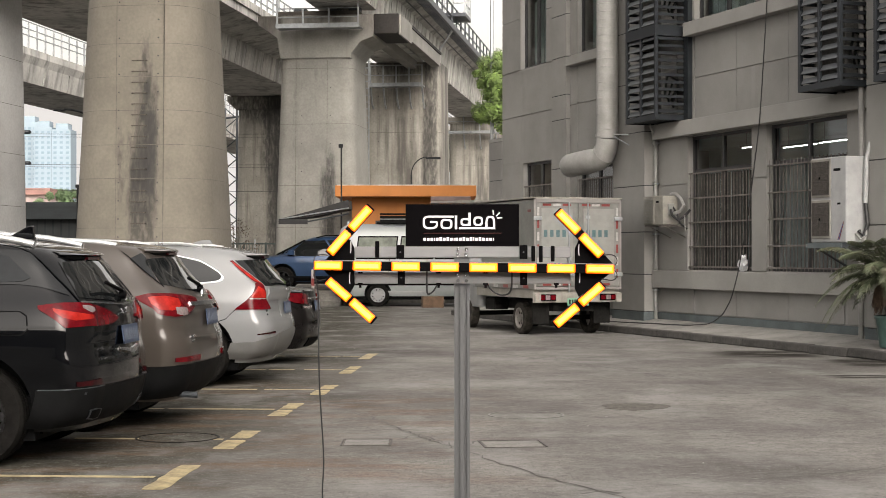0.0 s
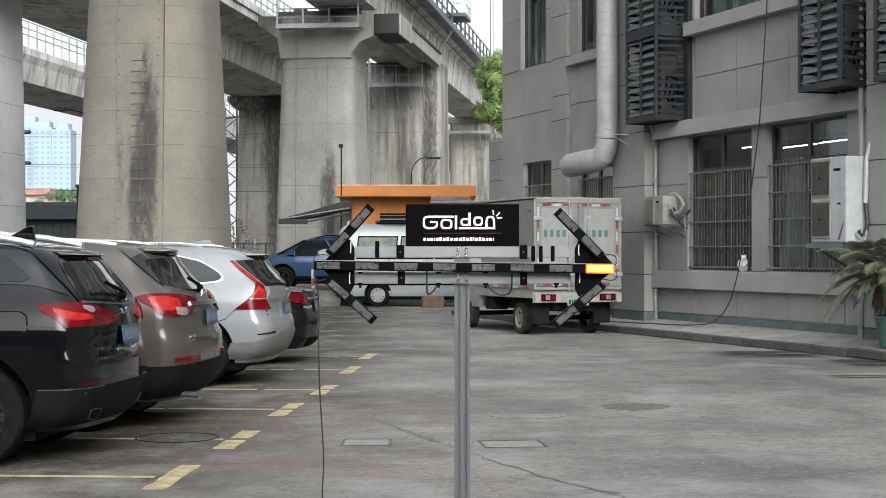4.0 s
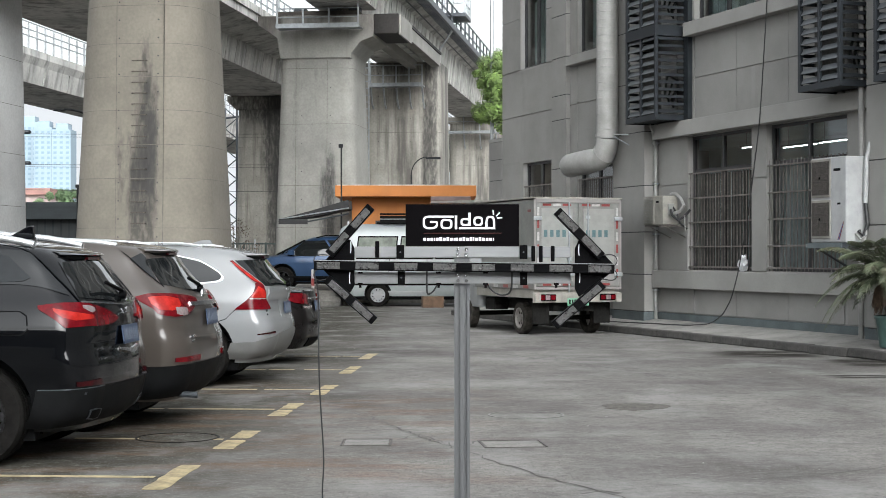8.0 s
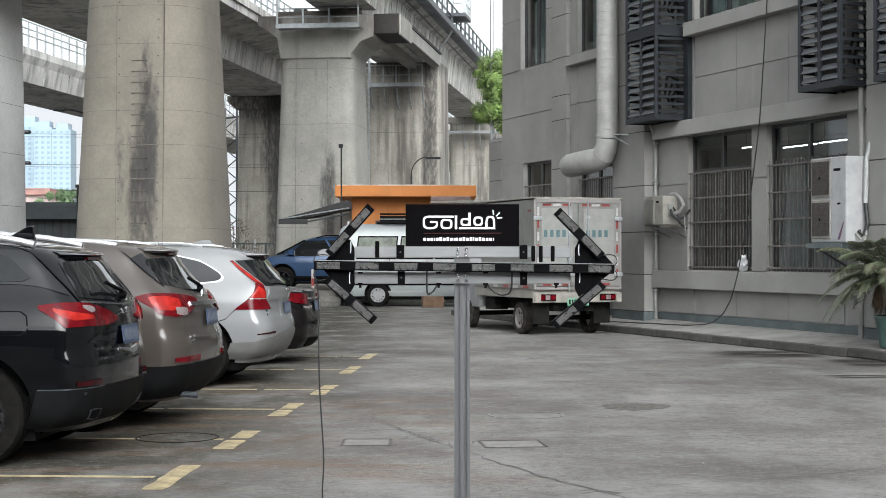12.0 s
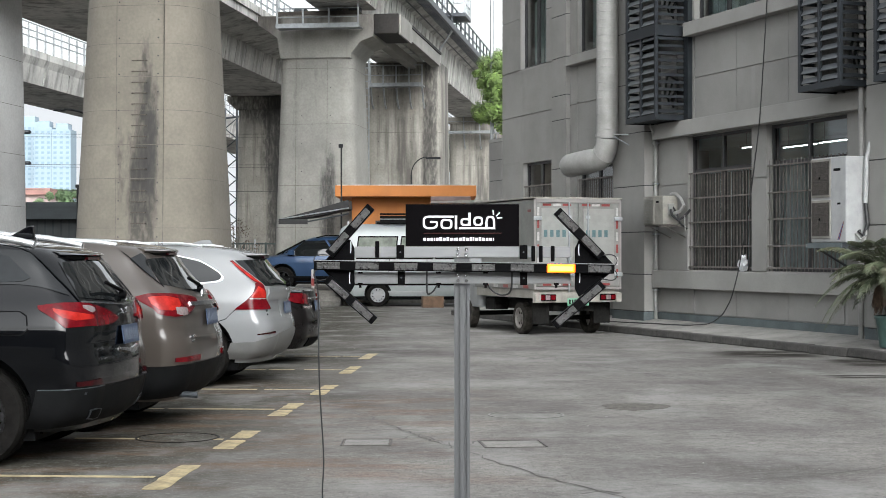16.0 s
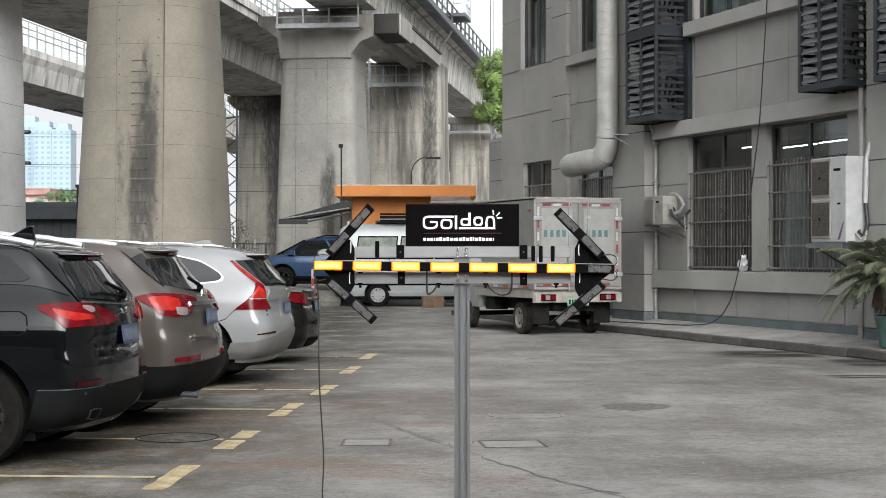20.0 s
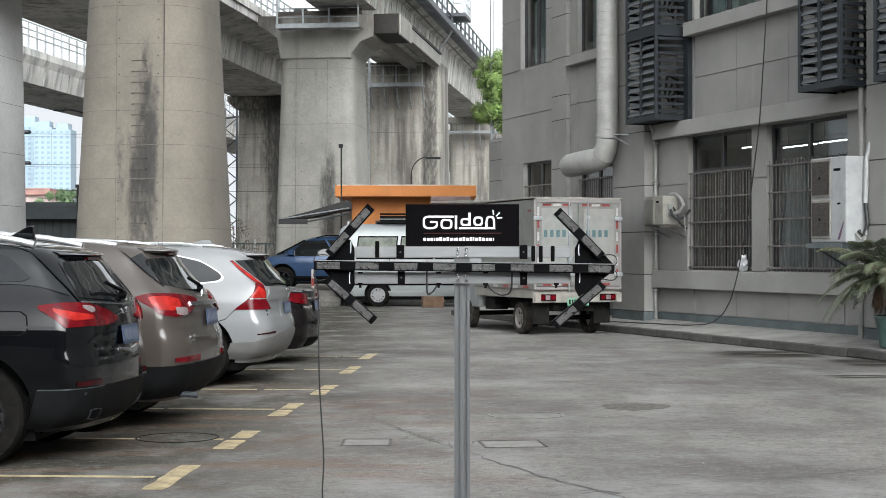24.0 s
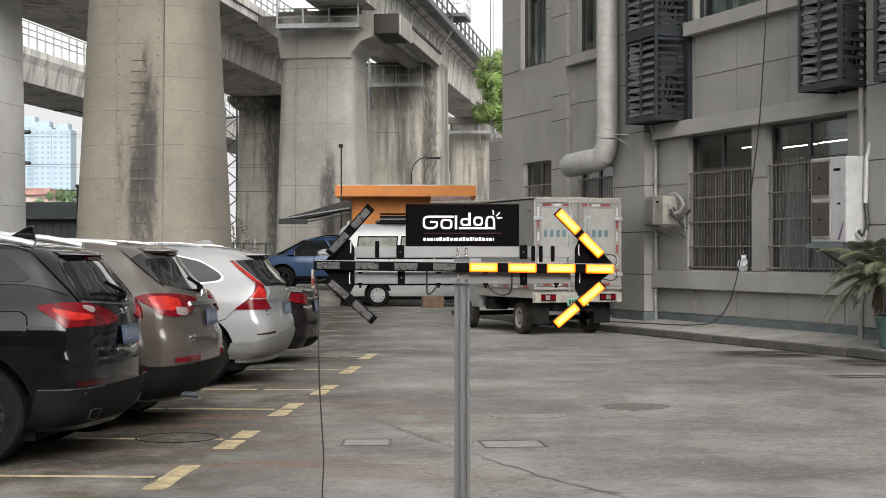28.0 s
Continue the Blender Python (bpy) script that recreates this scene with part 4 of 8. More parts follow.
# sill band, ledges
for x0, x1, out, z0, z1 in ((-27.55, -20.27, 0.15, 0.86, 1.2), (-27.45, -20.27, 0.2, 3.77, 4.06), (-26.2, -20.27, 0.2, 5.64, 5.90),
                            (-31.6, -29.05, 0.2, 5.70, 5.90), (-31.6, -29.05, 0.2, 9.40, 9.62), (-26.2, -20.27, 0.2, 9.4, 9.65)):
    part("ledge", box(x0, x1, -out, -0.013, z0, z1, 0.01), STUCCO_TRIM, building, "projecting grey concrete ledge")


def window(x0, x1, z0, z1, mull, transom=None, depth=0.11):
    w = new("window")
    w.parent = building
    t = 0.055
    for a, b, c, d in ((x0, x1, z0, z0 + t), (x0, x1, z1 - t, z1), (x0, x0 + t, z0 + t, z1 - t), (x1 - t, x1, z0 + t, z1 - t)):
        part("window_frame", box(a, b, depth, depth + 0.06, c, d), FRAME_DARK, w)
    xs = [x0 + t] + [x0 + (x1 - x0) * k for k in mull] + [x1 - t]
    zs = [z0 + t] + ([transom] if transom else []) + [z1 - t]
    for x in xs[1:-1]:
        part("mullion", box(x - 0.04, x + 0.04, depth, depth + 0.06, z0 + t, z1 - t), FRAME_DARK, w)
    if transom:
        for a, b in zip(xs, xs[1:]):
            part("transom", box(a + 0.041, b - 0.041, depth + 0.002, depth + 0.058, transom - 0.03, transom + 0.03), FRAME_DARK, w)
    for a, b in zip(xs, xs[1:]):
        for c, d in zip(zs, zs[1:]):
            bm = bmesh.new()
            bm.faces.new([bm.verts.new(q) for q in ((a, depth + 0.028, c), (b, depth + 0.028, c), (b, depth + 0.028, d), (a, depth + 0.028, d))])
            p = part("pane", bm, PANE, w)
            p.visible_shadow = False
    return w


def grille(x0, x1, z0, z1, n, bars, y=-0.02):
    g = thing("window_grille", "rusty grey steel burglar bars in front of a window", "window bars", group="window grilles")
    g.matrix_basis = FACE
    for i in range(n):
        x = x0 + 0.03 + (x1 - x0 - 0.06) * i / (n - 1)
        part("bar", box(x - 0.007, x + 0.007, y - 0.006, y + 0.006, z0 + 0.005, z1 - 0.035), RUST_BAR, g)
    for z in bars:
        part("cross_bar", box(x0 + 0.005, x1 - 0.005, y - 0.022, y - 0.0065, z - 0.014, z + 0.014), RUST_BAR, g)
    return g


for i, (x0, x1, z0, z1) in enumerate(OPEN):
    window(x0, x1, z0, z1, (0.5,) if x1 - x0 < 2 else (0.48,), 3.10 if i < 2 else None, 0.11)
grille(-26.35, -24.02, 1.205, 3.10, 22, (1.28, 1.66, 2.12, 2.58, 3.05), y=0.03)
grille(-23.53, -21.15, 1.205, 3.18, 22, (1.28, 1.66, 2.12, 2.58, 3.05), y=0.03)
grille(-34.49, -32.78, 2.05, 3.20, 17, (2.1, 3.14), y=0.03)
grille(-31.37, -29.61, 1.65, 3.22, 17, (1.7, 2.4, 3.16), y=0.03)

# blinds and curtains behind the glass
BLIND = material("pale_blue_blind", (0.31, 0.36, 0.37), 0.8, vary=0.12, scale=2, island=0.35)
DIM_BLIND = material("dim_grey_blind", (0.055, 0.058, 0.057), 0.8, vary=0.15, scale=2, island=0.5)
CURTAIN = material("teal_grey_curtain", (0.34, 0.42, 0.41), 0.8, vary=0.15, scale=2, island=0.3)
for x0, x1, z0, z1, step, mat_ in ((-23.5, -21.2, 1.24, 3.05, 0.12, BLIND), (-26.3, -24.1, 1.24, 3.05, 0.2, DIM_BLIND), (-34.6, -33.2, 6.0, 7.6, 0.2, CURTAIN), (-31.3, -29.8, 6.0, 8.2, 0.2, CURTAIN), (-26.0, -24.0, 5.95, 8.2, 0.25, CURTAIN), (-23.3, -21.3, 5.95, 8.2, 0.25, CURTAIN), (-33.5, -33.15, 6.0, 8.2, 0.15, BLIND)):
    bl = thing("window_blind", "vertical fabric blind hanging behind a window", "blind", FACE, "window blinds")
    x = x0
    while x < x1:
        part("slat", box(x, x + step * 0.86, -0.004, 0.004, z0, z1, m=Matrix.Translation((0, 0.30 if mat_ is BLIND else 0.34, 0))), mat_, bl)
        x += step

# dim rooms behind the glass: floors, a back wall, and tube lamps
for z in (0.12, 4.3, 8.7):
    part("floor_slab", box(-35.5, -12.3, 0.25, 11.9, z - 0.1, z), ROOM, building)
part("room_wall", box(-35.5, -12.3, 5.6, 5.75, 0.13, 13.0), ROOM, building)
for x in (-20.6,):
    part("partition", box(x, x + 0.12, 0.25, 5.55, 0.13, 4.15), ROOM, building)
for x0, x1, y, z in ((-29.45, -28.85, 3.0, 3.80), (-27.8, -26.55, 3.0, 3.70), (-26.5, -25.25, 3.0, 3.71), (-26.2, -24.95, 3.6, 3.93)):
    lamp = tagged(part("tube_lamp", box(x0, x1, y - 0.05, y + 0.05, z + 0.024, z + 0.06), WHITE_METAL, m=FACE), "ceiling tube lamp glowing in the office", "ceiling lamp", "office lamps")
    part("tube", box(x0 + 0.02, x1 - 0.02, y - 0.008, y + 0.008, z + 0.006, z + 0.022), TUBE, lamp)
    for x in (x0 + 0.2, x1 - 0.2):
        part("hanger", box(x - 0.005, x + 0.005, y - 0.005, y + 0.005, z + 0.06, 4.2), STEEL, lamp)


# ---- louvred cages for the cooling units ----
CAGE_STEEL = material("charcoal_cage_paint", (0.022, 0.026, 0.031), 0.45, 0.1, vary=0.15, scale=5, fine=60, spec=0.3)
# white casing turned grey: the shade inside the cage is in this colour
UNIT_SHADED = material("shaded_unit_enamel", (0.085, 0.083, 0.078), 0.6, vary=0.3, scale=4, fine=40)


def cage(x0, x1, z0, tiers, out=0.72):
    c = thing("louvre_cage", "slate grey metal louvre cage round an outdoor unit", "air conditioner cage", FACE, "louvre cages")
    tier = 1.70
    for k in range(tiers):
        a, b = z0 + k * tier, z0 + (k + 1) * tier
        for x, y in ((x0, -out), (x1 - 0.06, -out), (x0, -0.09), (x1 - 0.06, -0.09)):
            part("post", box(x, x + 0.06, y, y + 0.06, a, b), CAGE_STEEL, c)
        for z in (a, b - 0.10):
            part("front_rail", box(x0 + 0.061, x1 - 0.061, -out, -out + 0.05, z, z + 0.10), CAGE_STEEL, c)
            for x in (x0, x1 - 0.06):
                part("side_rail", box(x, x + 0.05, -out + 0.061, -0.091, z, z + 0.10), CAGE_STEEL, c)
        mid = (x0 + x1) / 2
        part("front_mullion", box(mid - 0.025, mid + 0.025, -out, -out + 0.05, a + 0.101, b - 0.101), CAGE_STEEL, c)
        n = 10
        for i in range(n):
            z = a + 0.17 + (tier - 0.3) * i / (n - 1)
            for p, q in ((x0 + 0.07, mid - 0.03), (mid + 0.03, x1 - 0.07)):
                part("blade", box(p, q, -0.055, 0.055, -0.009, 0.009, m=Matrix.Translation((0, -out + 0.05, z)) @ pose(0, 0, 0, 56, 0, 0)), LOUVER, c)
        for i in range(11):
            z = a + 0.17 + (tier - 0.32) * i / 10
            part("side_slat", box(x1 - 0.05, x1 - 0.02, -out + 0.075, -0.095, z - 0.028, z + 0.028), CAGE_STEEL, c)
            part("side_slat", box(x0 + 0.02, x0 + 0.05, -out + 0.075, -0.095, z - 0.028, z + 0.028), CAGE_STEEL, c)
        part("floor_grid", box(x0 + 0.07, x1 - 0.07, -out + 0.07, -0.1, a + 0.02, a + 0.04), CAGE_STEEL, c)
        u = thing("outdoor_unit", "white outdoor cooling unit in a louvre cage, greyed with painted shade", "air conditioner", FACE, "caged cooling units")
        part("casing", box(x0 + 0.16, x1 - 0.16, -0.52, -0.17, a + 0.05, a + 1.25, 0.015), UNIT_SHADED, u)
        part("fan_guard", lathe([(0.24, -0.515), (0.24, -0.501), (0.22, -0.501), (0.22, -0.512)], 20, "y", Matrix.Translation((x0 + 0.5, 0, a + 0.45))), BLACK_MATTE, u)
        part("pipe", tube([(x1 - 0.19, -0.3, a + 0.3), (x1 - 0.12, -0.3, a + 0.32), (x1 - 0.12, -0.2, a + 0.6), (x1 - 0.1, -0.05, a + 0.62)], 0.025, 6), BLACK_MATTE, u)
        for k2 in range(3):
            part("pipe", tube([(x1 - 0.15, -0.25 - 0.1 * k2, a + 0.25 + 0.1 * k2), (x1 - 0.09, -0.32 - 0.08 * k2, a + 0.42), (x1 - 0.10, -0.2 - 0.1 * k2, a + 0.62 + 0.12 * k2), (x1 - 0.14, -0.12, a + 0.75)], 0.02, 6), BLACK_MATTE, u, smooth=True)
    part("wall_frame", box(x1 + 0.005, x1 + 0.15, -0.11, -0.0125, z0, z0 + tiers * tier), CAGE_STEEL, c, "dark metal upright against the wall")
    return c


cage(-27.57, -26.31, 4.07, 3)
cage(-21.43, -20.27, 4.09, 3)
cage(-19.41, -18.2, 4.05, 3)


# ---- air duct ----
duct = thing("air_duct", "fat pale grey spiral duct with an elbow at its foot", "duct", FACE)
DX, DY, DR = -28.69, -0.58, 0.22
bm = bmesh.new()
rings = []
add_tube(bm, [(DX, DY, z) for z in np.arange(3.87, 12.9, 0.6)], DR, 28)
part("riser", bm, DUCT, duct, smooth=True)
for z in np.arange(4.05, 12.8, 0.16):
    part("seam", lathe([(DR + 0.001, -0.008), (DR + 0.005, -0.004), (DR + 0.005, 0.004), (DR + 0.001, 0.008)], 24, "z", Matrix.Translation((DX, DY, z + 0.0))), DUCT, duct)
pts = [(DX - 0.30 * (1 - math.cos(a)), DY - 0.10 * (1 - math.cos(a)), 3.87 - 0.42 * math.sin(a)) for a in [i * math.pi / 12 for i in range(7)]]
run = pts + [(DX - 0.42, DY - 0.14, 3.443), (DX - 0.9, DY - 0.19, 3.415), (DX - 1.32, DY - 0.22, 3.39), (DX - 1.38, DY - 0.224, 3.386)]
part("elbow", tube(run, [DR + 0.004] * 3 + [DR + 0.014] * 4 + [DR + 0.03] * 3 + [DR + 0.012], 28), DUCT, duct, "duct elbow and outlet", smooth=True)
for p, q in (((DX, DY, 3.91), (DX, DY, 3.96)), ((DX - 0.088, DY - 0.029, 3.573), (DX - 0.110, DY - 0.036, 3.555))):
    part("flange", tube([p, q], DR + 0.026, 28), DUCT, duct, smooth=True)
part("wall_bracket", tube([(DX + 0.2, DY, 3.95), (DX + 0.42, -0.31, 3.93)], 0.014, 6), STEEL, duct)
part("wall_bracket", tube([(DX + 0.2, DY, 3.93), (DX + 0.46, -0.31, 3.72)], 0.014, 6), STEEL, duct)

# drain pipe down the wall, with clips
dp = thing("drain_pipe", "grey plastic rainwater pipe fixed to the wall", "pipe", FACE)
part("pipe", tube([(-27.53, -0.08, 0.16), (-27.53, -0.08, 4.1)], 0.038, 12), PVC, dp, smooth=True)
part("upper_pipe", tube([(-27.53, -0.08, 1.2), (-27.53, -0.08, 1.32)], 0.05, 12), PVC, dp)
part("branch", tube([(-27.53, -0.08, 3.6), (-27.38, -0.22, 3.95), (-27.3, -0.33, 4.06)], 0.03, 10), PVC, dp)
for z in (0.8, 1.9, 2.9, 3.7):
    part("clip", box(-27.58, -27.48, -0.125, -0.012, z, z + 0.03), STEEL, dp)
dp2 = thing("drain_pipe", "pale pipe running down beside the pilaster", "pipe", FACE)
part("pipe", tube([(-20.38, -0.26, 0.2), (-20.38, -0.26, 12.0)], 0.045, 12), PVC, dp2, smooth=True)


# ---- small cooling unit on its bracket ----
ac = thing("air_conditioner", "small dirty white outdoor unit on a wall bracket", "air conditioner", FACE @ Matrix.Translation((-26.72, 0, 2.06)))
part("casing", box(-0.40, 0.40, -0.56, -0.24, 0.02, 0.57, 0.012), WHITE_DIRTY, ac)
part("fan_panel", box(-0.37, 0.06, -0.572, -0.561, 0.05, 0.54, 0.004), WHITE_DIRTY, ac)
for i in range(16):
    part("guard_bar", box(-0.35, 0.04, -0.580, -0.573, 0.07 + i * 0.029, 0.078 + i * 0.029), WHITE_METAL, ac)
part("valve_cover", box(0.401, 0.45, -0.46, -0.34, 0.2, 0.42, 0.01), WHITE_METAL, ac)
part("badge", box(0.14, 0.24, -0.566, -0.5605, 0.44, 0.475), BLACK_MATTE, ac)
for x in (-0.3, 0.3):
    part("bracket", box(x - 0.02, x + 0.02, -0.57, -0.013, -0.02, 0.015), RUST_BAR, ac)
    part("brace", tube([(x, -0.45, -0.02), (x, -0.02, -0.22)], 0.012, 6), RUST_BAR, ac)
part("lagged_pipe", tube([(0.25, -0.30, 0.60), (0.40, -0.28, 0.61), (0.56, -0.26, 0.50), (0.64, -0.24, 0.38), (0.60, -0.30, 0.27), (0.46, -0.40, 0.20)], 0.034, 10), PVC, ac, "white lagged pipe", smooth=True)
part("hose", tube([(0.46, -0.42, 0.30), (0.55, -0.44, 0.20), (0.60, -0.34, 0.10), (0.56, -0.20, 0.16), (0.60, -0.08, 0.30)], 0.026, 8), CABLE, ac, "black rubber hose", smooth=True)
part("hose", tube([(0.43, -0.36, 0.36), (0.52, -0.34, 0.26), (0.54, -0.26, 0.04), (0.50, -0.10, -0.06)], 0.018, 8), CABLE, ac, smooth=True)
part("drain_tube", tube([(0.58, -0.2, 0.20), (0.60, -0.2, 0.02), (0.59, -0.18, -0.10)], 0.012, 6), PVC, ac, smooth=True)

# ---- tall twin-fan cooling unit ----
ac = thing("air_conditioner", "tall white twin-fan outdoor unit on a blue-grey bracket", "air conditioner", FACE @ Matrix.Translation((-20.68, 0, 1.68)))
part("casing", box(-0.53, 0.42, -0.62, -0.24, 0.02, 1.34, 0.015), AC_WHITE, ac)
for k, z in enumerate((0.08, 0.72)):
    part("fan_frame", box(-0.50, 0.04, -0.645, -0.6205, z, z + 0.6, 0.01), WHITE_DIRTY, ac, "cream fan surround")
    part("fan_recess", box(-0.46, 0.0, -0.649, -0.6455, z + 0.04, z + 0.56), BLACK_MATTE, ac)
    for i in range(24):
        x = -0.455 + i * 0.0192
        part("guard_bar", box(x, x + 0.008, -0.656, -0.650, z + 0.04, z + 0.56), GUARD, ac)
    for i in range(4):
        part("guard_bar", box(-0.46, 0.0, -0.660, -0.6565, z + 0.12 + i * 0.12, z + 0.13 + i * 0.12), GUARD, ac)
    part("fan_hub", lathe([(0.022, -0.652), (0.02, -0.648)], 14, "y", Matrix.Translation((-0.23, -0.012, z + 0.3))), BLACK_PLASTIC, ac)
part("badge", box(0.10, 0.28, -0.626, -0.6205, 1.12, 1.16), BLACK_MATTE, ac)
part("handle_slot", box(0.2, 0.28, -0.626, -0.6205, 0.60, 0.63), BLACK_MATTE, ac)
part("sticker", prism([(0.20, 0.06), (0.26, 0.06), (0.36, 0.30), (0.36, 0.34)], -0.6245, -0.6205, "xz"), RED, ac, "red and blue slanted sticker")
part("sticker", prism([(0.225, 0.06), (0.245, 0.06), (0.35, 0.30), (0.34, 0.30)], -0.627, -0.6248, "xz"), SIGN_BLUE, ac)
for x in (-0.42, 0.34):
    part("bracket", box(x - 0.025, x + 0.025, -0.68, -0.013, -0.06, 0.015), DARK_STEEL, ac)
    part("brace", tube([(x, -0.6, -0.06), (x, -0.03, -0.36)], 0.02, 6), DARK_STEEL, ac)
part("bracket_rail", box(-0.52, 0.42, -0.70, -0.68, -0.07, 0.015), BASE_PAINT, ac)
part("lagged_pipe", tube([(0.46, -0.3, 0.62), (0.47, -0.29, 0.9), (0.47, -0.28, 1.3), (0.5, -0.2, 1.6)], 0.040, 10), AC_WHITE, ac, "white lagged pipe", smooth=True)
part("pipe", tube([(0.44, -0.4, 0.2), (0.5, -0.36, 0.1), (0.52, -0.3, 0.3), (0.47, -0.3, 0.62)], 0.03, 8), CABLE, ac)
part("pipe", tube([(0.44, -0.46, 0.15), (0.52, -0.42, 0.06), (0.56, -0.35, 0.12), (0.5, -0.3, 0.25)], 0.018, 8), PVC, ac)

# wire hanging down the face and running off along the pavement
wire = [(-22.8, -0.24, 9.5), (-23.16, -0.22, 5.87), (-23.40, -0.22, 3.81), (-23.67, -0.22, 2.70), (-23.84, -0.22, 2.01), (-24.08, -0.26, 1.15), (-24.20, -0.32, 0.72), (-24.40, -0.36, 0.46), (-24.60, -0.40, 0.33), (-24.88, -0.42, 0.25), (-25.53, -0.48, 0.205), (-26.69, -0.55, 0.19), (-28.0, -0.7, 0.172), (-29.3, -0.8, 0.16)]
bm = bmesh.new()
fine = []
for a, b in zip(wire, wire[1:]):
    fine += [tuple(Vector(a).lerp(Vector(b), k / 4)) for k in range(4)]
sm = [fine[0]] + [tuple((Vector(fine[i - 1]) + 2 * Vector(fine[i]) + Vector(fine[i + 1])) / 4) for i in range(1, len(fine) - 1)] + [wire[-1]]
tagged(part("hanging_wire", tube(sm, 0.010, 6), CABLE, m=FACE), "black cable hanging down the facade to the pavement", "cable")
coil = thing("cable_coil", "loose coil of black cable lying on the pavement", "cable", FACE @ Matrix.Translation((-29.35, -0.8, 0.15)))
for i, (r, z, dx) in enumerate(((0.22, 0.012, 0.0), (0.17, 0.035, 0.05), (0.24, 0.06, -0.06))):
    part("loop", tube([(dx + r * math.cos(a), 0.7 * r * math.sin(a), z + 0.03 * math.sin(2 * a + i)) for a in [k * math.tau / 18 for k in range(19)]], 0.011, 6), CABLE, coil, smooth=True)
bag = bmesh.new()
bmesh.ops.create_icosphere(bag, subdivisions=3, radius=0.105)
for v in bag.verts:
    k = 1 + 0.55 * noise.noise(v.co * 17)
    v.co = Vector((v.co.x * 0.95 * k, v.co.y * 0.7 * k, max(-0.11, v.co.z * (1.0 + (0.7 if v.co.z > 0.05 else 0)) * k)))
tagged(part("plastic_bag", bag, BAG, smooth=True, m=FACE @ Matrix.Translation((-24.18, -0.09, 1.315))), "crumpled white plastic bag on the window sill", "bag")

# ---- raised pavement and kerb along the building ----
part_p = tagged(part("pavement", prism([(-0.98, 0.0), (-0.98, 0.125), (0.0, 0.245), (0.0, 0.0)], -36.5, 16.0, "yz"), PAVING, m=FACE), "narrow raised concrete pavement along the building", "pavement", kind="structure")
kerbs = thing("kerb", "worn dark concrete kerb stones along the pavement", "kerb", FACE, kind="structure")
rnd = random.Random(8)
x = -36.5
src = None
while x < 16:
    mtx = Matrix.Translation((x + 0.5, -1.055 + rnd.uniform(-0.012, 0.012), rnd.uniform(-0.012, 0.006))) @ pose(0, 0, 0, 0, rnd.uniform(-0.5, 0.5), rnd.uniform(-0.6, 0.6))
    if src is None:
        src = part("kerb_stone", box(-0.49, 0.49, -0.07, 0.07, 0.0, 0.135, 0.022), KERB, kerbs)
        src.matrix_basis = mtx
    else:
        share("kerb_stone", src, kerbs, mtx)
    x += 1.0

# low annexe past the building's far end
ann = thing("annexe", "low grey stuccoed annexe at the building's far end", "building", FACE, kind="structure")
part("wall", box(-36.72, -35.87, 0.012, 8.0, 0.0, 4.34), JOINT, ann)
for z0, z1 in zip((0.0, 0.9, 1.9, 2.87, 3.37, 3.89), (0.9, 1.9, 2.87, 3.37, 3.89, 4.34)):
    part("wall_panel", box(-36.73, -35.87, -0.012, 8.01, z0 + 0.009, z1 - 0.009), STUCCO, ann)
part("roof", box(-36.75, -35.86, -0.02, 8.1, 4.34, 4.42), STUCCO_TRIM, ann)

# ---- potted palm by the pilaster ----
DRY_FROND = material("dry_frond", (0.17, 0.115, 0.08), 0.8, vary=0.3, scale=9)
palm = thing("potted_palm", "dusty palm with drooping fronds in a teal pot", "potted plant", FACE @ Matrix.Translation((-19.0, -0.70, 0.165)))
part("pot", lathe([(0.0005, 0), (0.17, 0), (0.23, 0.42), (0.25, 0.42), (0.25, 0.46), (0.215, 0.46), (0.20, 0.40), (0.0005, 0.40)], 24), POT, palm, smooth=True)
part("stem", tube([(0, 0, 0.38), (0.02, 0, 0.7), (0.0, 0.02, 0.95)], [0.075, 0.065, 0.05], 10), BARK, palm)
rnd = random.Random(4)
for i in range(46):
    a = i * 2.399 + rnd.uniform(-0.2, 0.2)
    rise = rnd.uniform(0.35, 1.55)
    ln = rnd.uniform(0.75, 1.25)
    bm = bmesh.new()
    pts = []
    for k in range(13):
        t = k / 12
        r = ln * t * (1 - 0.12 * t)
        z = 0.95 + rise * 0.95 * t - (0.95 + 0.35 * (1 - rise)) * ln * t * t * 0.9
        pts.append(Vector((math.cos(a) * r, math.sin(a) * r, z)))
    add_tube(bm, pts, [0.012 * (1 - 0.8 * k / 12) for k in range(13)], 4)
    side = Vector((-math.sin(a), math.cos(a), 0))
    for k in range(2, 49):
        t = k / 49
        j = min(11, int(t * 12))
        p = pts[j].lerp(pts[j + 1], t * 12 - j)
        d = (pts[j + 1] - pts[j]).normalized()
        l = 0.26 * math.sin(math.pi * min(1, t * 0.85 + 0.15)) * rnd.uniform(0.8, 1.1)
        for s in (-1, 1):
            tip = p + (side * s * 0.8 + d * 0.7).normalized() * l + Vector((0, 0, -0.35 * l - rnd.uniform(0, 0.03)))
            m1 = p.lerp(tip, 0.45) + Vector((0, 0, 0.02))
            wv = d * 0.0075
            v = [bm.verts.new(q) for q in (p - wv, p + wv, m1 + wv * 1.2, tip, m1 - wv * 1.2)]
            bm.faces.new(v)
    part("frond", bm, PALM, palm)
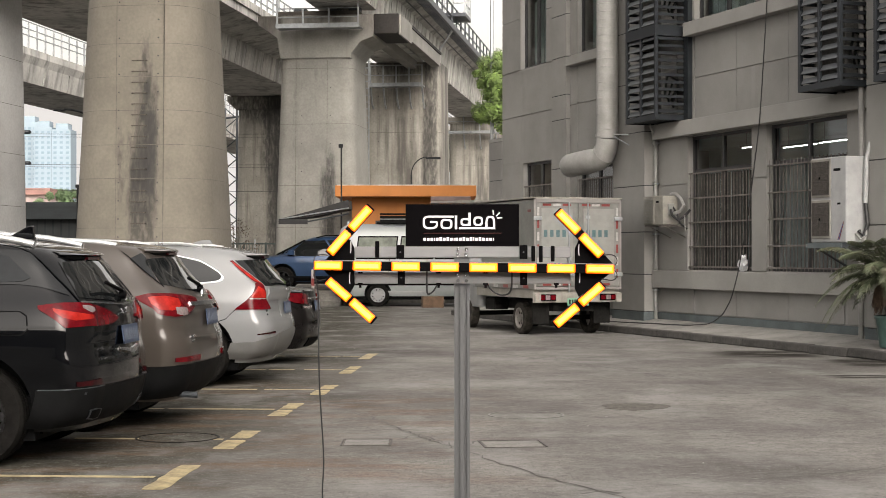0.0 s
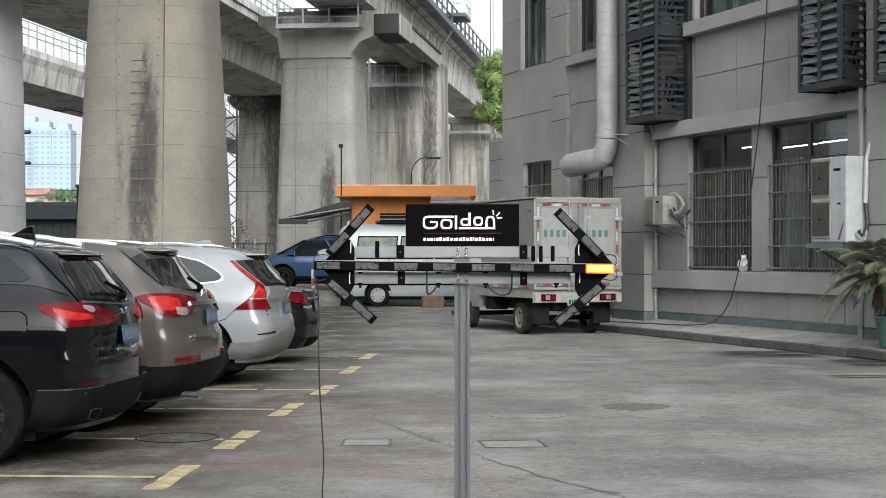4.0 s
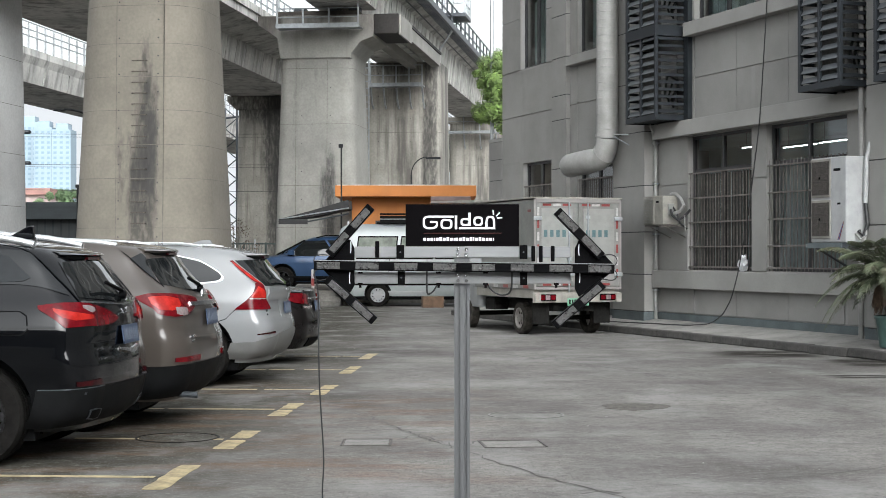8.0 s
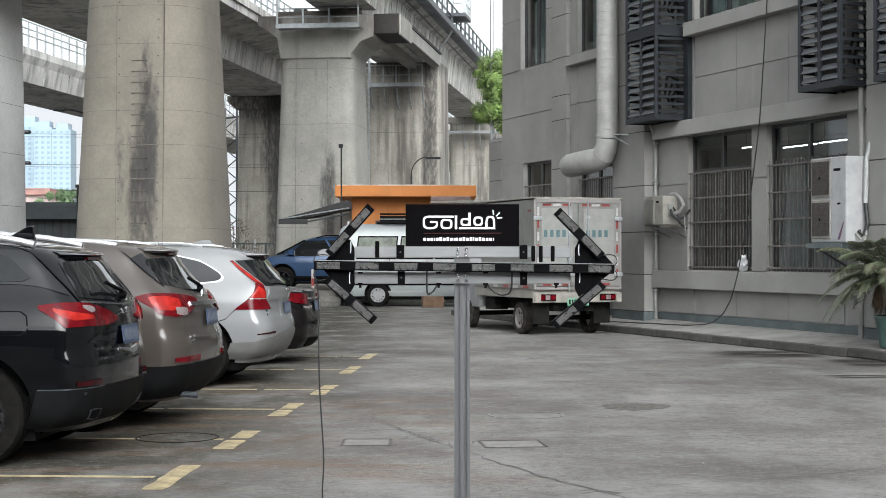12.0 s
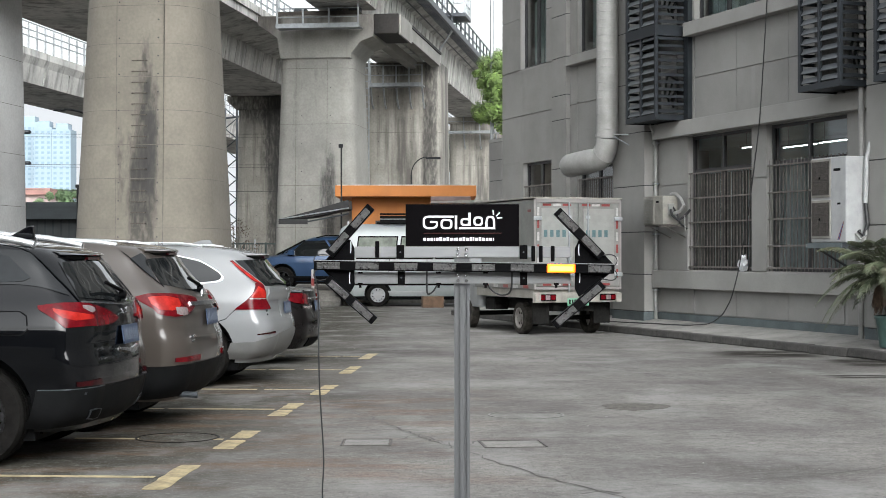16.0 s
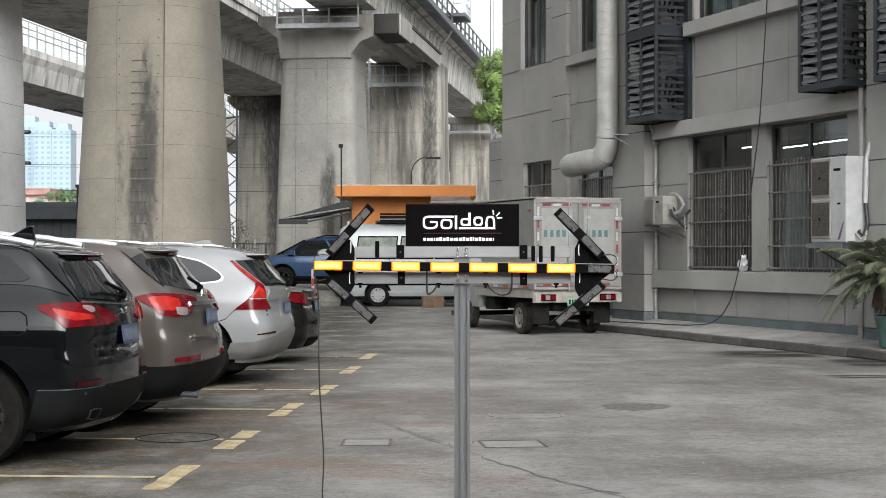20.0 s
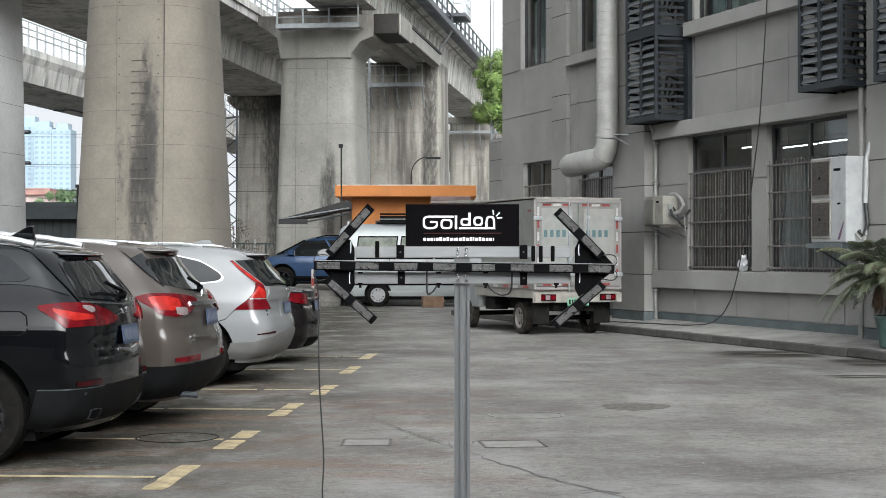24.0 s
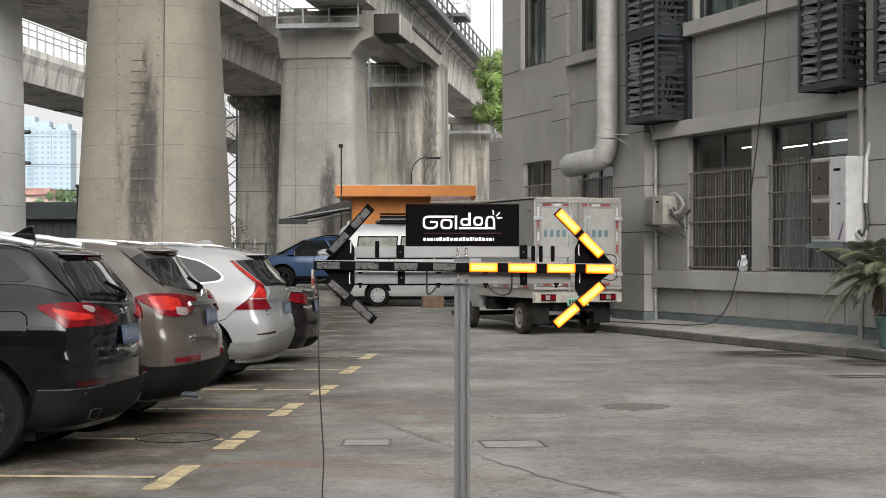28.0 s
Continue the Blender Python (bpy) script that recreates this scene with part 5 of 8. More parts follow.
for i in range(9):
    # dry fronds hanging round the stem
    a = i * 0.7 + 0.3
    bm = bmesh.new()
    for k in range(12):
        b = a + rnd.uniform(-0.3, 0.3)
        p = Vector((math.cos(b) * 0.09, math.sin(b) * 0.09, 0.95 + rnd.uniform(-0.05, 0.05)))
        q = Vector((math.cos(b) * rnd.uniform(0.18, 0.32), math.sin(b) * rnd.uniform(0.18, 0.32), rnd.uniform(0.42, 0.62)))
        w = Vector((-math.sin(b), math.cos(b), 0)) * 0.011
        m1 = p.lerp(q, 0.5) + Vector((math.cos(b) * 0.05, math.sin(b) * 0.05, 0.06))
        bm.faces.new([bm.verts.new(c) for c in (p - w, p + w, m1 + w, q, m1 - w)])
    part("dry_frond", bm, DRY_FROND, palm, "dry brown hanging frond")


# ---- the arrow light board on its aluminium post ----
stand = thing("arrow_light_board", "amber LED arrow light board on an aluminium profile post", "warning light", pose(0.061, 5.0, 0))
# slotted square profile
h = 0.0245
s = 0.005
prof = []
for a in range(4):
    c, sn_ = round(math.cos(a * math.pi / 2)), round(math.sin(a * math.pi / 2))
    for x, y in ((-h, -h), (-0.0155, -h), (-0.0155, -h + 0.009), (-0.0065, -h + 0.009), (-0.0065, -h), (0.0065, -h), (0.0065, -h + 0.009), (0.0155, -h + 0.009), (0.0155, -h)):
        prof.append((c * x - sn_ * y, sn_ * x + c * y))
part("post", prism(prof, 0.0, 1.515, "xy"), ALU, stand, "slotted aluminium profile post")
for z0, z1 in ((1.4925, 1.5275), (1.4090, 1.4455)):
    rail = part("rail", box(-0.3427, 0.3464, -0.036, -0.0255, z0, z1, 0.0015), ALU_RAIL, stand, "flat aluminium rail")
    for x in (-0.0135, 0.0135):
        for z in (z0 + 0.009, z1 - 0.009):
            part("bolt", lathe([(0.0055, -0.0395), (0.0055, -0.0365), (0.0005, -0.0365)][::-1] + [(0.0005, -0.0395)], 12, "y", Matrix.Translation((x, 0, z))), CHROME, rail)
part("joint_plate", box(-0.0245, 0.0245, -0.030, -0.0252, 1.446, 1.492, 0.001), ALU, stand)
part("joint_plate", box(0.026, 0.062, -0.031, -0.026, 1.470, 1.492, 0.001), ALU_RAIL, stand)
# clips that hold the rails
for x, w, z0, z1 in ((-0.197, 0.0125, 1.488, 1.533), (0.196, 0.0125, 1.488, 1.533), (-0.271, 0.0065, 1.492, 1.545), (0.227, 0.006, 1.480, 1.530), (0.251, 0.006, 1.478, 1.530), (0.289, 0.006, 1.480, 1.530),
                    (-0.194, 0.0115, 1.4065, 1.449), (0.1965, 0.0115, 1.4045, 1.449)):
    c = part("clip", box(x - w, x + w, -0.046, -0.0365, z0, z1, 0.002), BLACK_PLASTIC, stand, "black plastic clip")
    if w > 0.01:
        part("screw", lathe([(0.0005, -0.0485), (0.003, -0.0485), (0.003, -0.0462)], 8, "y", Matrix.Translation((x, 0, z0 + 0.022))), DARK_STEEL, c)
for x in (-0.325, -0.075, 0.075, 0.30):
    part("cable_tie", box(x - 0.008, x + 0.008, -0.044, -0.0365, 1.405, 1.412), BLACK_PLASTIC, stand)
    part("cable_tie", box(x - 0.004, x + 0.004, -0.043, -0.0365, 1.396, 1.405), BLACK_PLASTIC, stand)
    part("cable_tie", box(x - 0.008, x + 0.008, -0.044, -0.0365, 1.4415, 1.4465), BLACK_PLASTIC, stand)

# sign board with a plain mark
THIN_RED = material("dark_red_vinyl", (0.10, 0.012, 0.012), 0.5, vary=0.05)
board = part("sign_board", box(-0.1809, 0.1827, -0.020, -0.010, 1.5285, 1.6636, 0.0015), BOARD_BLACK, stand, "matt black sign board with a white mark")


def ring_shape(x0, x1, z0, z1, t, start=0.0, sweep=360.0, n=28):
    """A flat rounded band, whole or with a gap, t wide."""
    bm = bmesh.new()
    cx, cz, rx, rz = (x0 + x1) / 2, (z0 + z1) / 2, (x1 - x0) / 2, (z1 - z0) / 2
    rings = []
    for i in range(n + 1):
        a = radians(start + sweep * i / n)
        c, sn = math.cos(a), math.sin(a)
        c, sn = math.copysign(abs(c) ** 0.7, c), math.copysign(abs(sn) ** 0.7, sn)
        rings.append([bm.verts.new((cx + k * c, y, cz + q * sn)) for k, q, y in ((rx, rz, -0.0225), (rx - t, rz - t, -0.0225), (rx - t, rz - t, -0.0205), (rx, rz, -0.0205))])
    for q, w in zip(rings, rings[1:]):
        for k in range(4):
            bm.faces.new((q[k], q[(k + 1) % 4], w[(k + 1) % 4], w[k]))
    for ring in (rings[0], rings[-1]) if sweep < 360 else ():
        bm.faces.new(ring)
    bmesh.ops.recalc_face_normals(bm, faces=bm.faces)
    return bm


for x0, x1, z0, z1, start, sweep in ((-0.126, -0.077, 1.5834, 1.6268, 60, 300), (-0.069, -0.031, 1.5834, 1.6165, 0, 360), (-0.005, 0.0275, 1.5940, 1.6190, 0, 360), (0.0365, 0.067, 1.5940, 1.6240, 0, 360), (0.0750, 0.106, 1.5720, 1.6260, 0, 180)):
    part("mark_piece", ring_shape(x0, x1, z0, z1, 0.0062, start, sweep), SIGN_WHITE, board)
for x0, x1, z0, z1 in ((-0.104, -0.0266, 1.6205, 1.6268), (-0.102, -0.079, 1.6030, 1.6095), (-0.0232, -0.0155, 1.5834, 1.6268), (0.0205, 0.0277, 1.5940, 1.6362), (-0.010, 0.0985, 1.5834, 1.5900), (0.0990, 0.1060, 1.5834, 1.6040), (0.0750, 0.0818, 1.5905, 1.6040)):
    part("mark_piece", box(x0, x1, -0.0232, -0.0226, z0, z1), SIGN_WHITE, board)
for x, z, a in ((0.1, 1.637, 8), (0.115, 1.631, -45), (0.1205, 1.6195, -88)):
    part("mark_piece", box(-0.002, 0.002, -0.0225, -0.0205, -0.0085, 0.0085, m=Matrix.Translation((x, 0, z)) @ pose(0, 0, 0, 0, -a, 0)), SIGN_WHITE, board)
part("line", box(-0.124, 0.128, -0.0212, -0.0205, 1.5700, 1.5712), THIN_RED, board)
x = -0.124
for i in range(22):
    w = 0.0085 if i % 6 != 3 else 0.003
    part("line_of_writing", box(x, x + w, -0.0212, -0.0205, 1.5462, 1.5462 + (0.0120 if i in (5, 7, 12, 14, 15, 17) else 0.0092)), SIGN_WHITE, board)
    x += w + 0.0029
# black end plates behind the arrow arms
for pts in ([(-0.450, 1.471), (-0.374, 1.549), (-0.356, 1.549), (-0.3428, 1.522), (-0.3428, 1.404), (-0.359, 1.376), (-0.374, 1.380), (-0.447, 1.458)],
            [(0.486, 1.467), (0.414, 1.544), (0.372, 1.549), (0.359, 1.522), (0.359, 1.394), (0.372, 1.367), (0.423, 1.404), (0.486, 1.453)]):
    part("end_plate", prism(pts, -0.050, -0.042, "xz", 0.002), BLACK_PLASTIC, stand, "black angled end plate")
for x, z, k in ((-0.358, 1.525, 1), (-0.355, 1.428, -1), (0.375, 1.517, -1), (0.371, 1.43, 1)):
    pts = [(x + k * 0.004 * math.cos(t), -0.0505, z + 0.020 * t) for t in [-0.9 + 0.3 * i for i in range(7)]]
    part("slot", tube(pts, 0.0016, 5), SIGN_WHITE, stand, "pale slot in the end plate")

GLOWS = {}


def light_stick(label, m, length, centres, keys):
    """A black housing with LED modules; an added glowing strip slides out for each lit one."""
    st = part("light_stick", box(-length / 2, length / 2, -0.016, 0.020, -0.0146, 0.0146, 0.002), BLACK_PLASTIC, stand, label)
    st.matrix_basis = m
    for x, key in zip(centres, keys):
        mod = part("led_module", box(x - 0.0365, x + 0.0365, -0.0185, -0.0165, -0.0108, 0.0108, 0.0008), LENS, st, "clear lens with four LED cups")
        for i in range(4):
            cx = x - 0.0270 + 0.018 * i
            part("led_cup", lathe([(0.0005, -0.0192), (0.0025, -0.0190), (0.0058, -0.0198), (0.0066, -0.0190), (0.0066, -0.0186)], 12, "y", Matrix.Translation((cx, 0, 0.0))), LED_CUP, mod)
            if i:
                part("cell_wall", box(cx - 0.0095, cx - 0.0085, -0.0194, -0.0186, -0.0100, 0.0100), LED_CUP, mod)
        # larger than the lens, so that its rim imitates the bloom
        bm = box(-0.0450, 0.0450, -0.004, 0.004, -0.0143, 0.0143, 0.0038)
        for step, (w, d, e) in enumerate(((0.0412, 0.0050, 0.0112), (0.0365, 0.0058, 0.0068))):
            k = len(bm.faces)
            add_box(bm, -w, w, -d, 0.0, -e, e, 0.0008)
            bm.faces.ensure_lookup_table()
            for f in bm.faces[k:]:
                f.material_index = step + 1
        g = part("glow_strip", bm, LED_BLOOM, mod, "amber LED strip with a wider rim standing for bloom")
        g.data.materials.append(LED_MID)
        g.data.materials.append(LED_CORE)
        GLOWS[key] = (g, x)
    return st


Y_ST = -0.060
light_stick("long black light stick of eight LED modules", Matrix.Translation((0.0055, Y_ST, 1.4618)) @ pose(0, 0, 0, 0, 0.73, 0), 0.952, [-0.43 + 0.12286 * i for i in range(8)], ["h%d" % (i + 1) for i in range(8)])
part("top_channel", box(-0.476, 0.476, -0.012, 0.02, 0.0148, 0.0170, m=Matrix.Translation((0.0055, Y_ST, 1.4618)) @ pose(0, 0, 0, 0, 0.73, 0)), ALU_RAIL, stand, "thin aluminium channel on the light stick")
for nm, (xa, za), (xb, zb) in (("lu", (-0.390, 1.540), (-0.3227, 1.6164)), ("ll", (-0.3918, 1.3909), (-0.3173, 1.3255)), ("ru", (0.3355, 1.6055), (0.4082, 1.5309)), ("rl", (0.330, 1.3091), (0.4082, 1.3764))):
    ang = -math.degrees(math.atan2(zb - za, xb - xa))
    d = math.hypot(xb - xa, zb - za) / 2
    light_stick("short black slanted light stick of two LED modules", Matrix.Translation(((xa + xb) / 2, Y_ST, (za + zb) / 2)) @ pose(0, 0, 0, 0, ang, 0), 0.203, [-d, d], [nm + "1", nm + "2"])


def cable_run(name, pts, r, label):
    fine = [Vector(p) for p in pts]
    for _ in range(3):
        nxt = [fine[0]]
        for a, b in zip(fine, fine[1:]):
            nxt += [a.lerp(b, 0.25), a.lerp(b, 0.75)]
        fine = nxt + [fine[-1]]
    return part(name, tube(fine, r, 6), CABLE, stand, label, smooth=True)


cable_run("power_cable", [(-0.466, -0.06, 1.478), (-0.472, -0.065, 1.44), (-0.458, -0.06, 1.40), (-0.457, -0.06, 1.30), (-0.456, -0.055, 1.10), (-0.444, -0.05, 0.92), (-0.440, -0.04, 0.83), (-0.449, -0.03, 0.74), (-0.438, -0.02, 0.60), (-0.43, 0.0, 0.30), (-0.42, 0.05, 0.012), (-0.30, 0.12, 0.008), (-0.05, 0.10, 0.008)], 0.0026, "thin black power cable hanging to the ground")
for side, x0 in ((-1, -0.462), (1, 0.482)):
    cable_run("loop_cable", [(x0 * 0.92, -0.06, 1.50), (x0, -0.075, 1.503), (x0 + side * 0.012, -0.075, 1.480), (x0 - side * 0.004, -0.07, 1.462)], 0.0017, "thin black loop cable")
    cable_run("loop_cable", [(x0 * 0.92, -0.06, 1.425), (x0, -0.075, 1.418), (x0 + side * 0.012, -0.075, 1.440), (x0 - side * 0.004, -0.07, 1.458)], 0.0017, "thin black loop cable")
cable_run("strap", [(-0.1125, -0.06, 1.452), (-0.1125, -0.045, 1.41), (-0.1125, -0.03, 1.38), (-0.108, -0.02, 1.373), (-0.09, -0.02, 1.385), (-0.078, -0.025, 1.41)], 0.0030, "black strap hanging from the light stick")
cable_run("strap", [(0.1585, -0.06, 1.452), (0.1585, -0.045, 1.40), (0.152, -0.03, 1.377), (0.128, -0.02, 1.370), (0.098, -0.02, 1.383), (0.078, -0.025, 1.41)], 0.0030, "black strap hanging from the light stick")


# ---- vehicles ----
class Shell:
    """A car's skin: stacked rounded outlines. x grows to the rear (0 at the rearmost point), y across, z up."""

    def __init__(self, rows, corner=(0.22, 0.34), front=(0.5, 0.5), bow=0.15):
        a = np.array(rows, float)
        self.z, self.xr, self.xf, self.b = a[:, 0], a[:, 1], a[:, 2], a[:, 3]
        self.corner, self.front, self.bow = corner, front, bow

    def at(self, z):
        """Rear end, front end and half width at a height, eased from row to row without overshoot."""
        i = min(max(int(np.searchsorted(self.z, z)) - 1, 0), len(self.z) - 2)
        out = []
        for v in (self.xr, self.xf, self.b):
            h = np.diff(self.z)
            d = np.diff(v) / h

            def slope(k):
                if k in (0, len(v) - 1):
                    return d[0] if k == 0 else d[-1]
                if d[k - 1] * d[k] <= 0:
                    return 0.0
                return 3 * (h[k - 1] + h[k]) / ((2 * h[k] + h[k - 1]) / d[k - 1] + (h[k] + 2 * h[k - 1]) / d[k])
            t = min(max((z - self.z[i]) / h[i], 0.0), 1.0)
            out.append(float((2 * t ** 3 - 3 * t * t + 1) * v[i] + (t ** 3 - 2 * t * t + t) * h[i] * slope(i) + (3 * t * t - 2 * t ** 3) * v[i + 1] + (t ** 3 - t * t) * h[i] * slope(i + 1)))
        return out

    def point(self, tau, z, side=-1, off=0.0):
        """tau: 0 to 1 across the rear's flat, 1 to 2 round the corner, past 2 metres forward along the side."""
        xr, xf, b = self.at(z)
        cx, cy = min(self.corner[0], (xr - xf) * 0.3), min(self.corner[1], b * 0.6)
        if tau <= 1:
            y = tau * (b - cy)
            x = xr - self.bow * (y / b) ** 2
            n = (1, 0.12 * tau)
        elif tau <= 2:
            a = (tau - 1) * math.pi / 2
            y = b - cy + cy * math.sin(a)
            x = xr - self.bow * ((b - cy) / b) ** 2 - cx * (1 - math.cos(a))
            n = (math.cos(a), math.sin(a))
        else:
            y = b
            x = xr - self.bow * ((b - cy) / b) ** 2 - cx - (tau - 2)
            n = (0, 1)
        return Vector((x + n[0] * off, side * (y + n[1] * off), z))

    def outline(self, z):
        xr, xf, b = self.at(z)
        pts = []
        cx, cy = min(self.corner[0], (xr - xf) * 0.3), min(self.corner[1], b * 0.6)
        fx, fy = min(self.front[0], (xr - xf) * 0.3), min(self.front[1], b * 0.6)
        x_side = xr - self.bow * ((b - cy) / b) ** 2 - cx
        half = [self.point(t, z, -1) for t in (0, 0.2, 0.4, 0.6, 0.8, 1.0, 1.15, 1.3, 1.45, 1.6, 1.75, 1.88, 2.0)]
        n = 14
        for i in range(1, n):
            half.append(Vector((x_side + (xf + fx - x_side) * i / n, -b, z)))
        for k in range(9):
            a = k * math.pi / 16
            half.append(Vector((xf + fx - fx * math.sin(a), -(b - fy + fy * math.cos(a)), z)))
        half.append(Vector((xf - 0.04, -(b - fy) * 0.5, z)))
        half.append(Vector((xf - 0.06, 0, z)))
        pts = half + [Vector((p.x, -p.y, p.z)) for p in half[-2:0:-1]]
        return pts

    def body(self, levels):
        bm = bmesh.new()
        rings = [[bm.verts.new(p) for p in self.outline(z)] for z in levels]
        n = len(rings[0])
        for q, w in zip(rings, rings[1:]):
            for k in range(n):
                bm.faces.new((q[k], w[k], w[(k + 1) % n], q[(k + 1) % n]))
        bm.faces.new(rings[0])
        top = bm.faces.new(rings[-1][::-1])
        bmesh.ops.recalc_face_normals(bm, faces=bm.faces)
        return bm

    def patch(self, taus, lo, hi, off=0.006, thick=0.02, side=-1, nu=16, nv=7):
        """A shaped panel lying on the skin: between the curves lo and hi over tau."""
        bm = bmesh.new()
        grid, back = [], []
        for i in range(nu + 1):
            t = taus[0] + (taus[-1] - taus[0]) * i / nu
            z0, z1 = float(np.interp(t, taus, lo)), float(np.interp(t, taus, hi))
            z1 = max(z1, z0 + 0.004)
            row, brow = [], []
            for j in range(nv + 1):
                z = z0 + (z1 - z0) * j / nv
                row.append(bm.verts.new(self.point(t, z, side, off)))
                if i in (0, nu) or j in (0, nv):
                    brow.append(bm.verts.new(self.point(t, z, side, off - thick)))
                else:
                    brow.append(None)
            grid.append(row)
            back.append(brow)
        for i in range(nu):
            for j in range(nv):
                bm.faces.new((grid[i][j], grid[i + 1][j], grid[i + 1][j + 1], grid[i][j + 1]))
        for i in range(nu):
            for j in (0, nv):
                bm.faces.new((grid[i][j], back[i][j], back[i + 1][j], grid[i + 1][j]))
        for j in range(nv):
            for i in (0, nu):
                bm.faces.new((grid[i][j], back[i][j], back[i][j + 1], grid[i][j + 1]))
        bmesh.ops.recalc_face_normals(bm, faces=bm.faces)
        return bm


def carve(ob, cutters):
    """Cuts shapes out of a mesh for good."""
    for bmc in cutters:
        me = bpy.data.meshes.new("cutter")
        bmc.to_mesh(me)
        bmc.free()
        c = new("cutter", me)
        c.parent = ob.parent
        md = ob.modifiers.new("cut", "BOOLEAN")
        md.object = c
        md.operation = "DIFFERENCE"
        md.solver = "EXACT"
        bpy.context.view_layer.update()
        dg = bpy.context.evaluated_depsgraph_get()
        done = bpy.data.meshes.new_from_object(ob.evaluated_get(dg))
        ob.modifiers.clear()
        ob.data = done
        bpy.data.objects.remove(c)
    ob.data.shade_smooth()
    ob.data.set_sharp_from_angle(angle=radians(32))


def wheel(parent, x, y, r, w, rim_mat, spokes=5, side=-1):
    """A wheel whose outer face looks to side along y."""
    wl = part("wheel", lathe([(r * 0.62, -w / 2), (r * 0.93, -w / 2), (r * 0.985, -w * 0.40), (r, -w * 0.34), (r, -w * 0.24), (r * 0.97, -w * 0.235), (r * 0.97, -w * 0.19), (r, -w * 0.185), (r, -w * 0.04), (r * 0.97, -w * 0.035), (r * 0.97, w * 0.01), (r, w * 0.015), (r, w * 0.17), (r * 0.97, w * 0.175), (r * 0.97, w * 0.22), (r, w * 0.225), (r, w * 0.34), (r * 0.985, w * 0.40), (r * 0.93, w / 2), (r * 0.62, w / 2)], 40, "y"), RUBBER, parent, "black rubber tyre", smooth=True)
    wl.matrix_basis = Matrix.Translation((x, y, r))
    part("rim", lathe([(r * 0.66, side * w * 0.5), (r * 0.60, side * w * 0.50), (r * 0.56, side * w * 0.30), (r * 0.53, side * w * 0.30)], 32, "y"), rim_mat, wl, smooth=True)
    part("brake_well", lathe([(r * 0.555, side * w * 0.24), (0.0005, side * w * 0.24)], 32, "y"), BLACK_MATTE, wl)
    for k in range(spokes):
        a = k * math.tau / spokes
        part("spoke", box(0.02, r * 0.60, min(side * w * 0.2, side * w * 0.47), max(side * w * 0.2, side * w * 0.47), -r * 0.085, r * 0.085, 0.008, m=pose(0, 0, 0, 0, math.degrees(a), 0)), rim_mat, wl)
    part("hub_cap", lathe([(0.0005, side * w * 0.5), (r * 0.15, side * w * 0.48), (r * 0.17, side * w * 0.4)], 16, "y"), rim_mat, wl, smooth=True)
    return wl


def plate(car, m, mat=PLATE_BLUE, ink=PLATE_INK):
    p = part("number_plate", box(-0.006, 0.006, -0.22, 0.22, -0.07, 0.07, 0.004), mat, car, "plate with plain bars")
    p.matrix_basis = m
    for i in range(7):
        y = -0.185 + i * 0.055 + (0.02 if i > 1 else 0)
        part("bar", box(0.0062, 0.008, y, y + 0.036, -0.045, 0.045), ink, p)
    return p


def wheel_cuts(xs, r, b):
    return [lathe([(r, -b - 0.2), (r, b + 0.2)], 36, "y", Matrix.Translation((x, 0, r - 0.04))) for x in xs]


def suv(name, label, m, paint, rows, lo, hi, wheels, r, rim, extra, spokes=5, glass_top=1.5):
    """Body, cladding, wheels; extra() adds what is its own."""
    car = thing(name, label, "car", m, "parked cars")
    sh = Shell(rows)
    levels = sorted(set(list(np.linspace(lo, hi * 0.93, 38)) + list(np.linspace(hi * 0.93, hi, 12))))
    body = part("body", sh.body(levels), paint, car)
    carve(body, wheel_cuts(wheels, r + 0.07, 1.0))
    part("underbody", box(min(wheels) - 0.3, -0.50, -0.76, 0.76, 0.18, lo + 0.25), BLACK_MATTE, car)
    for x in wheels:
        for side in (-1, 1):
            b = sh.at(0.6)[2]
            wheel(car, x, side * (b - 0.13), r, 0.235, rim, spokes, side)
        part("wheel_well", box(x - r - 0.06, x + r + 0.06, -(b - 0.27), b - 0.27, 0.22, 0.80), BLACK_MATTE, car)
    extra(car, sh, body)
    return car


def both(car, name, sh, mat, taus, lo, hi, off=0.006, label="", **kw):
    for side in (-1, 1):
        part(name, sh.patch(taus, lo, hi, off, side=side, **kw), mat, car, label, smooth=True)


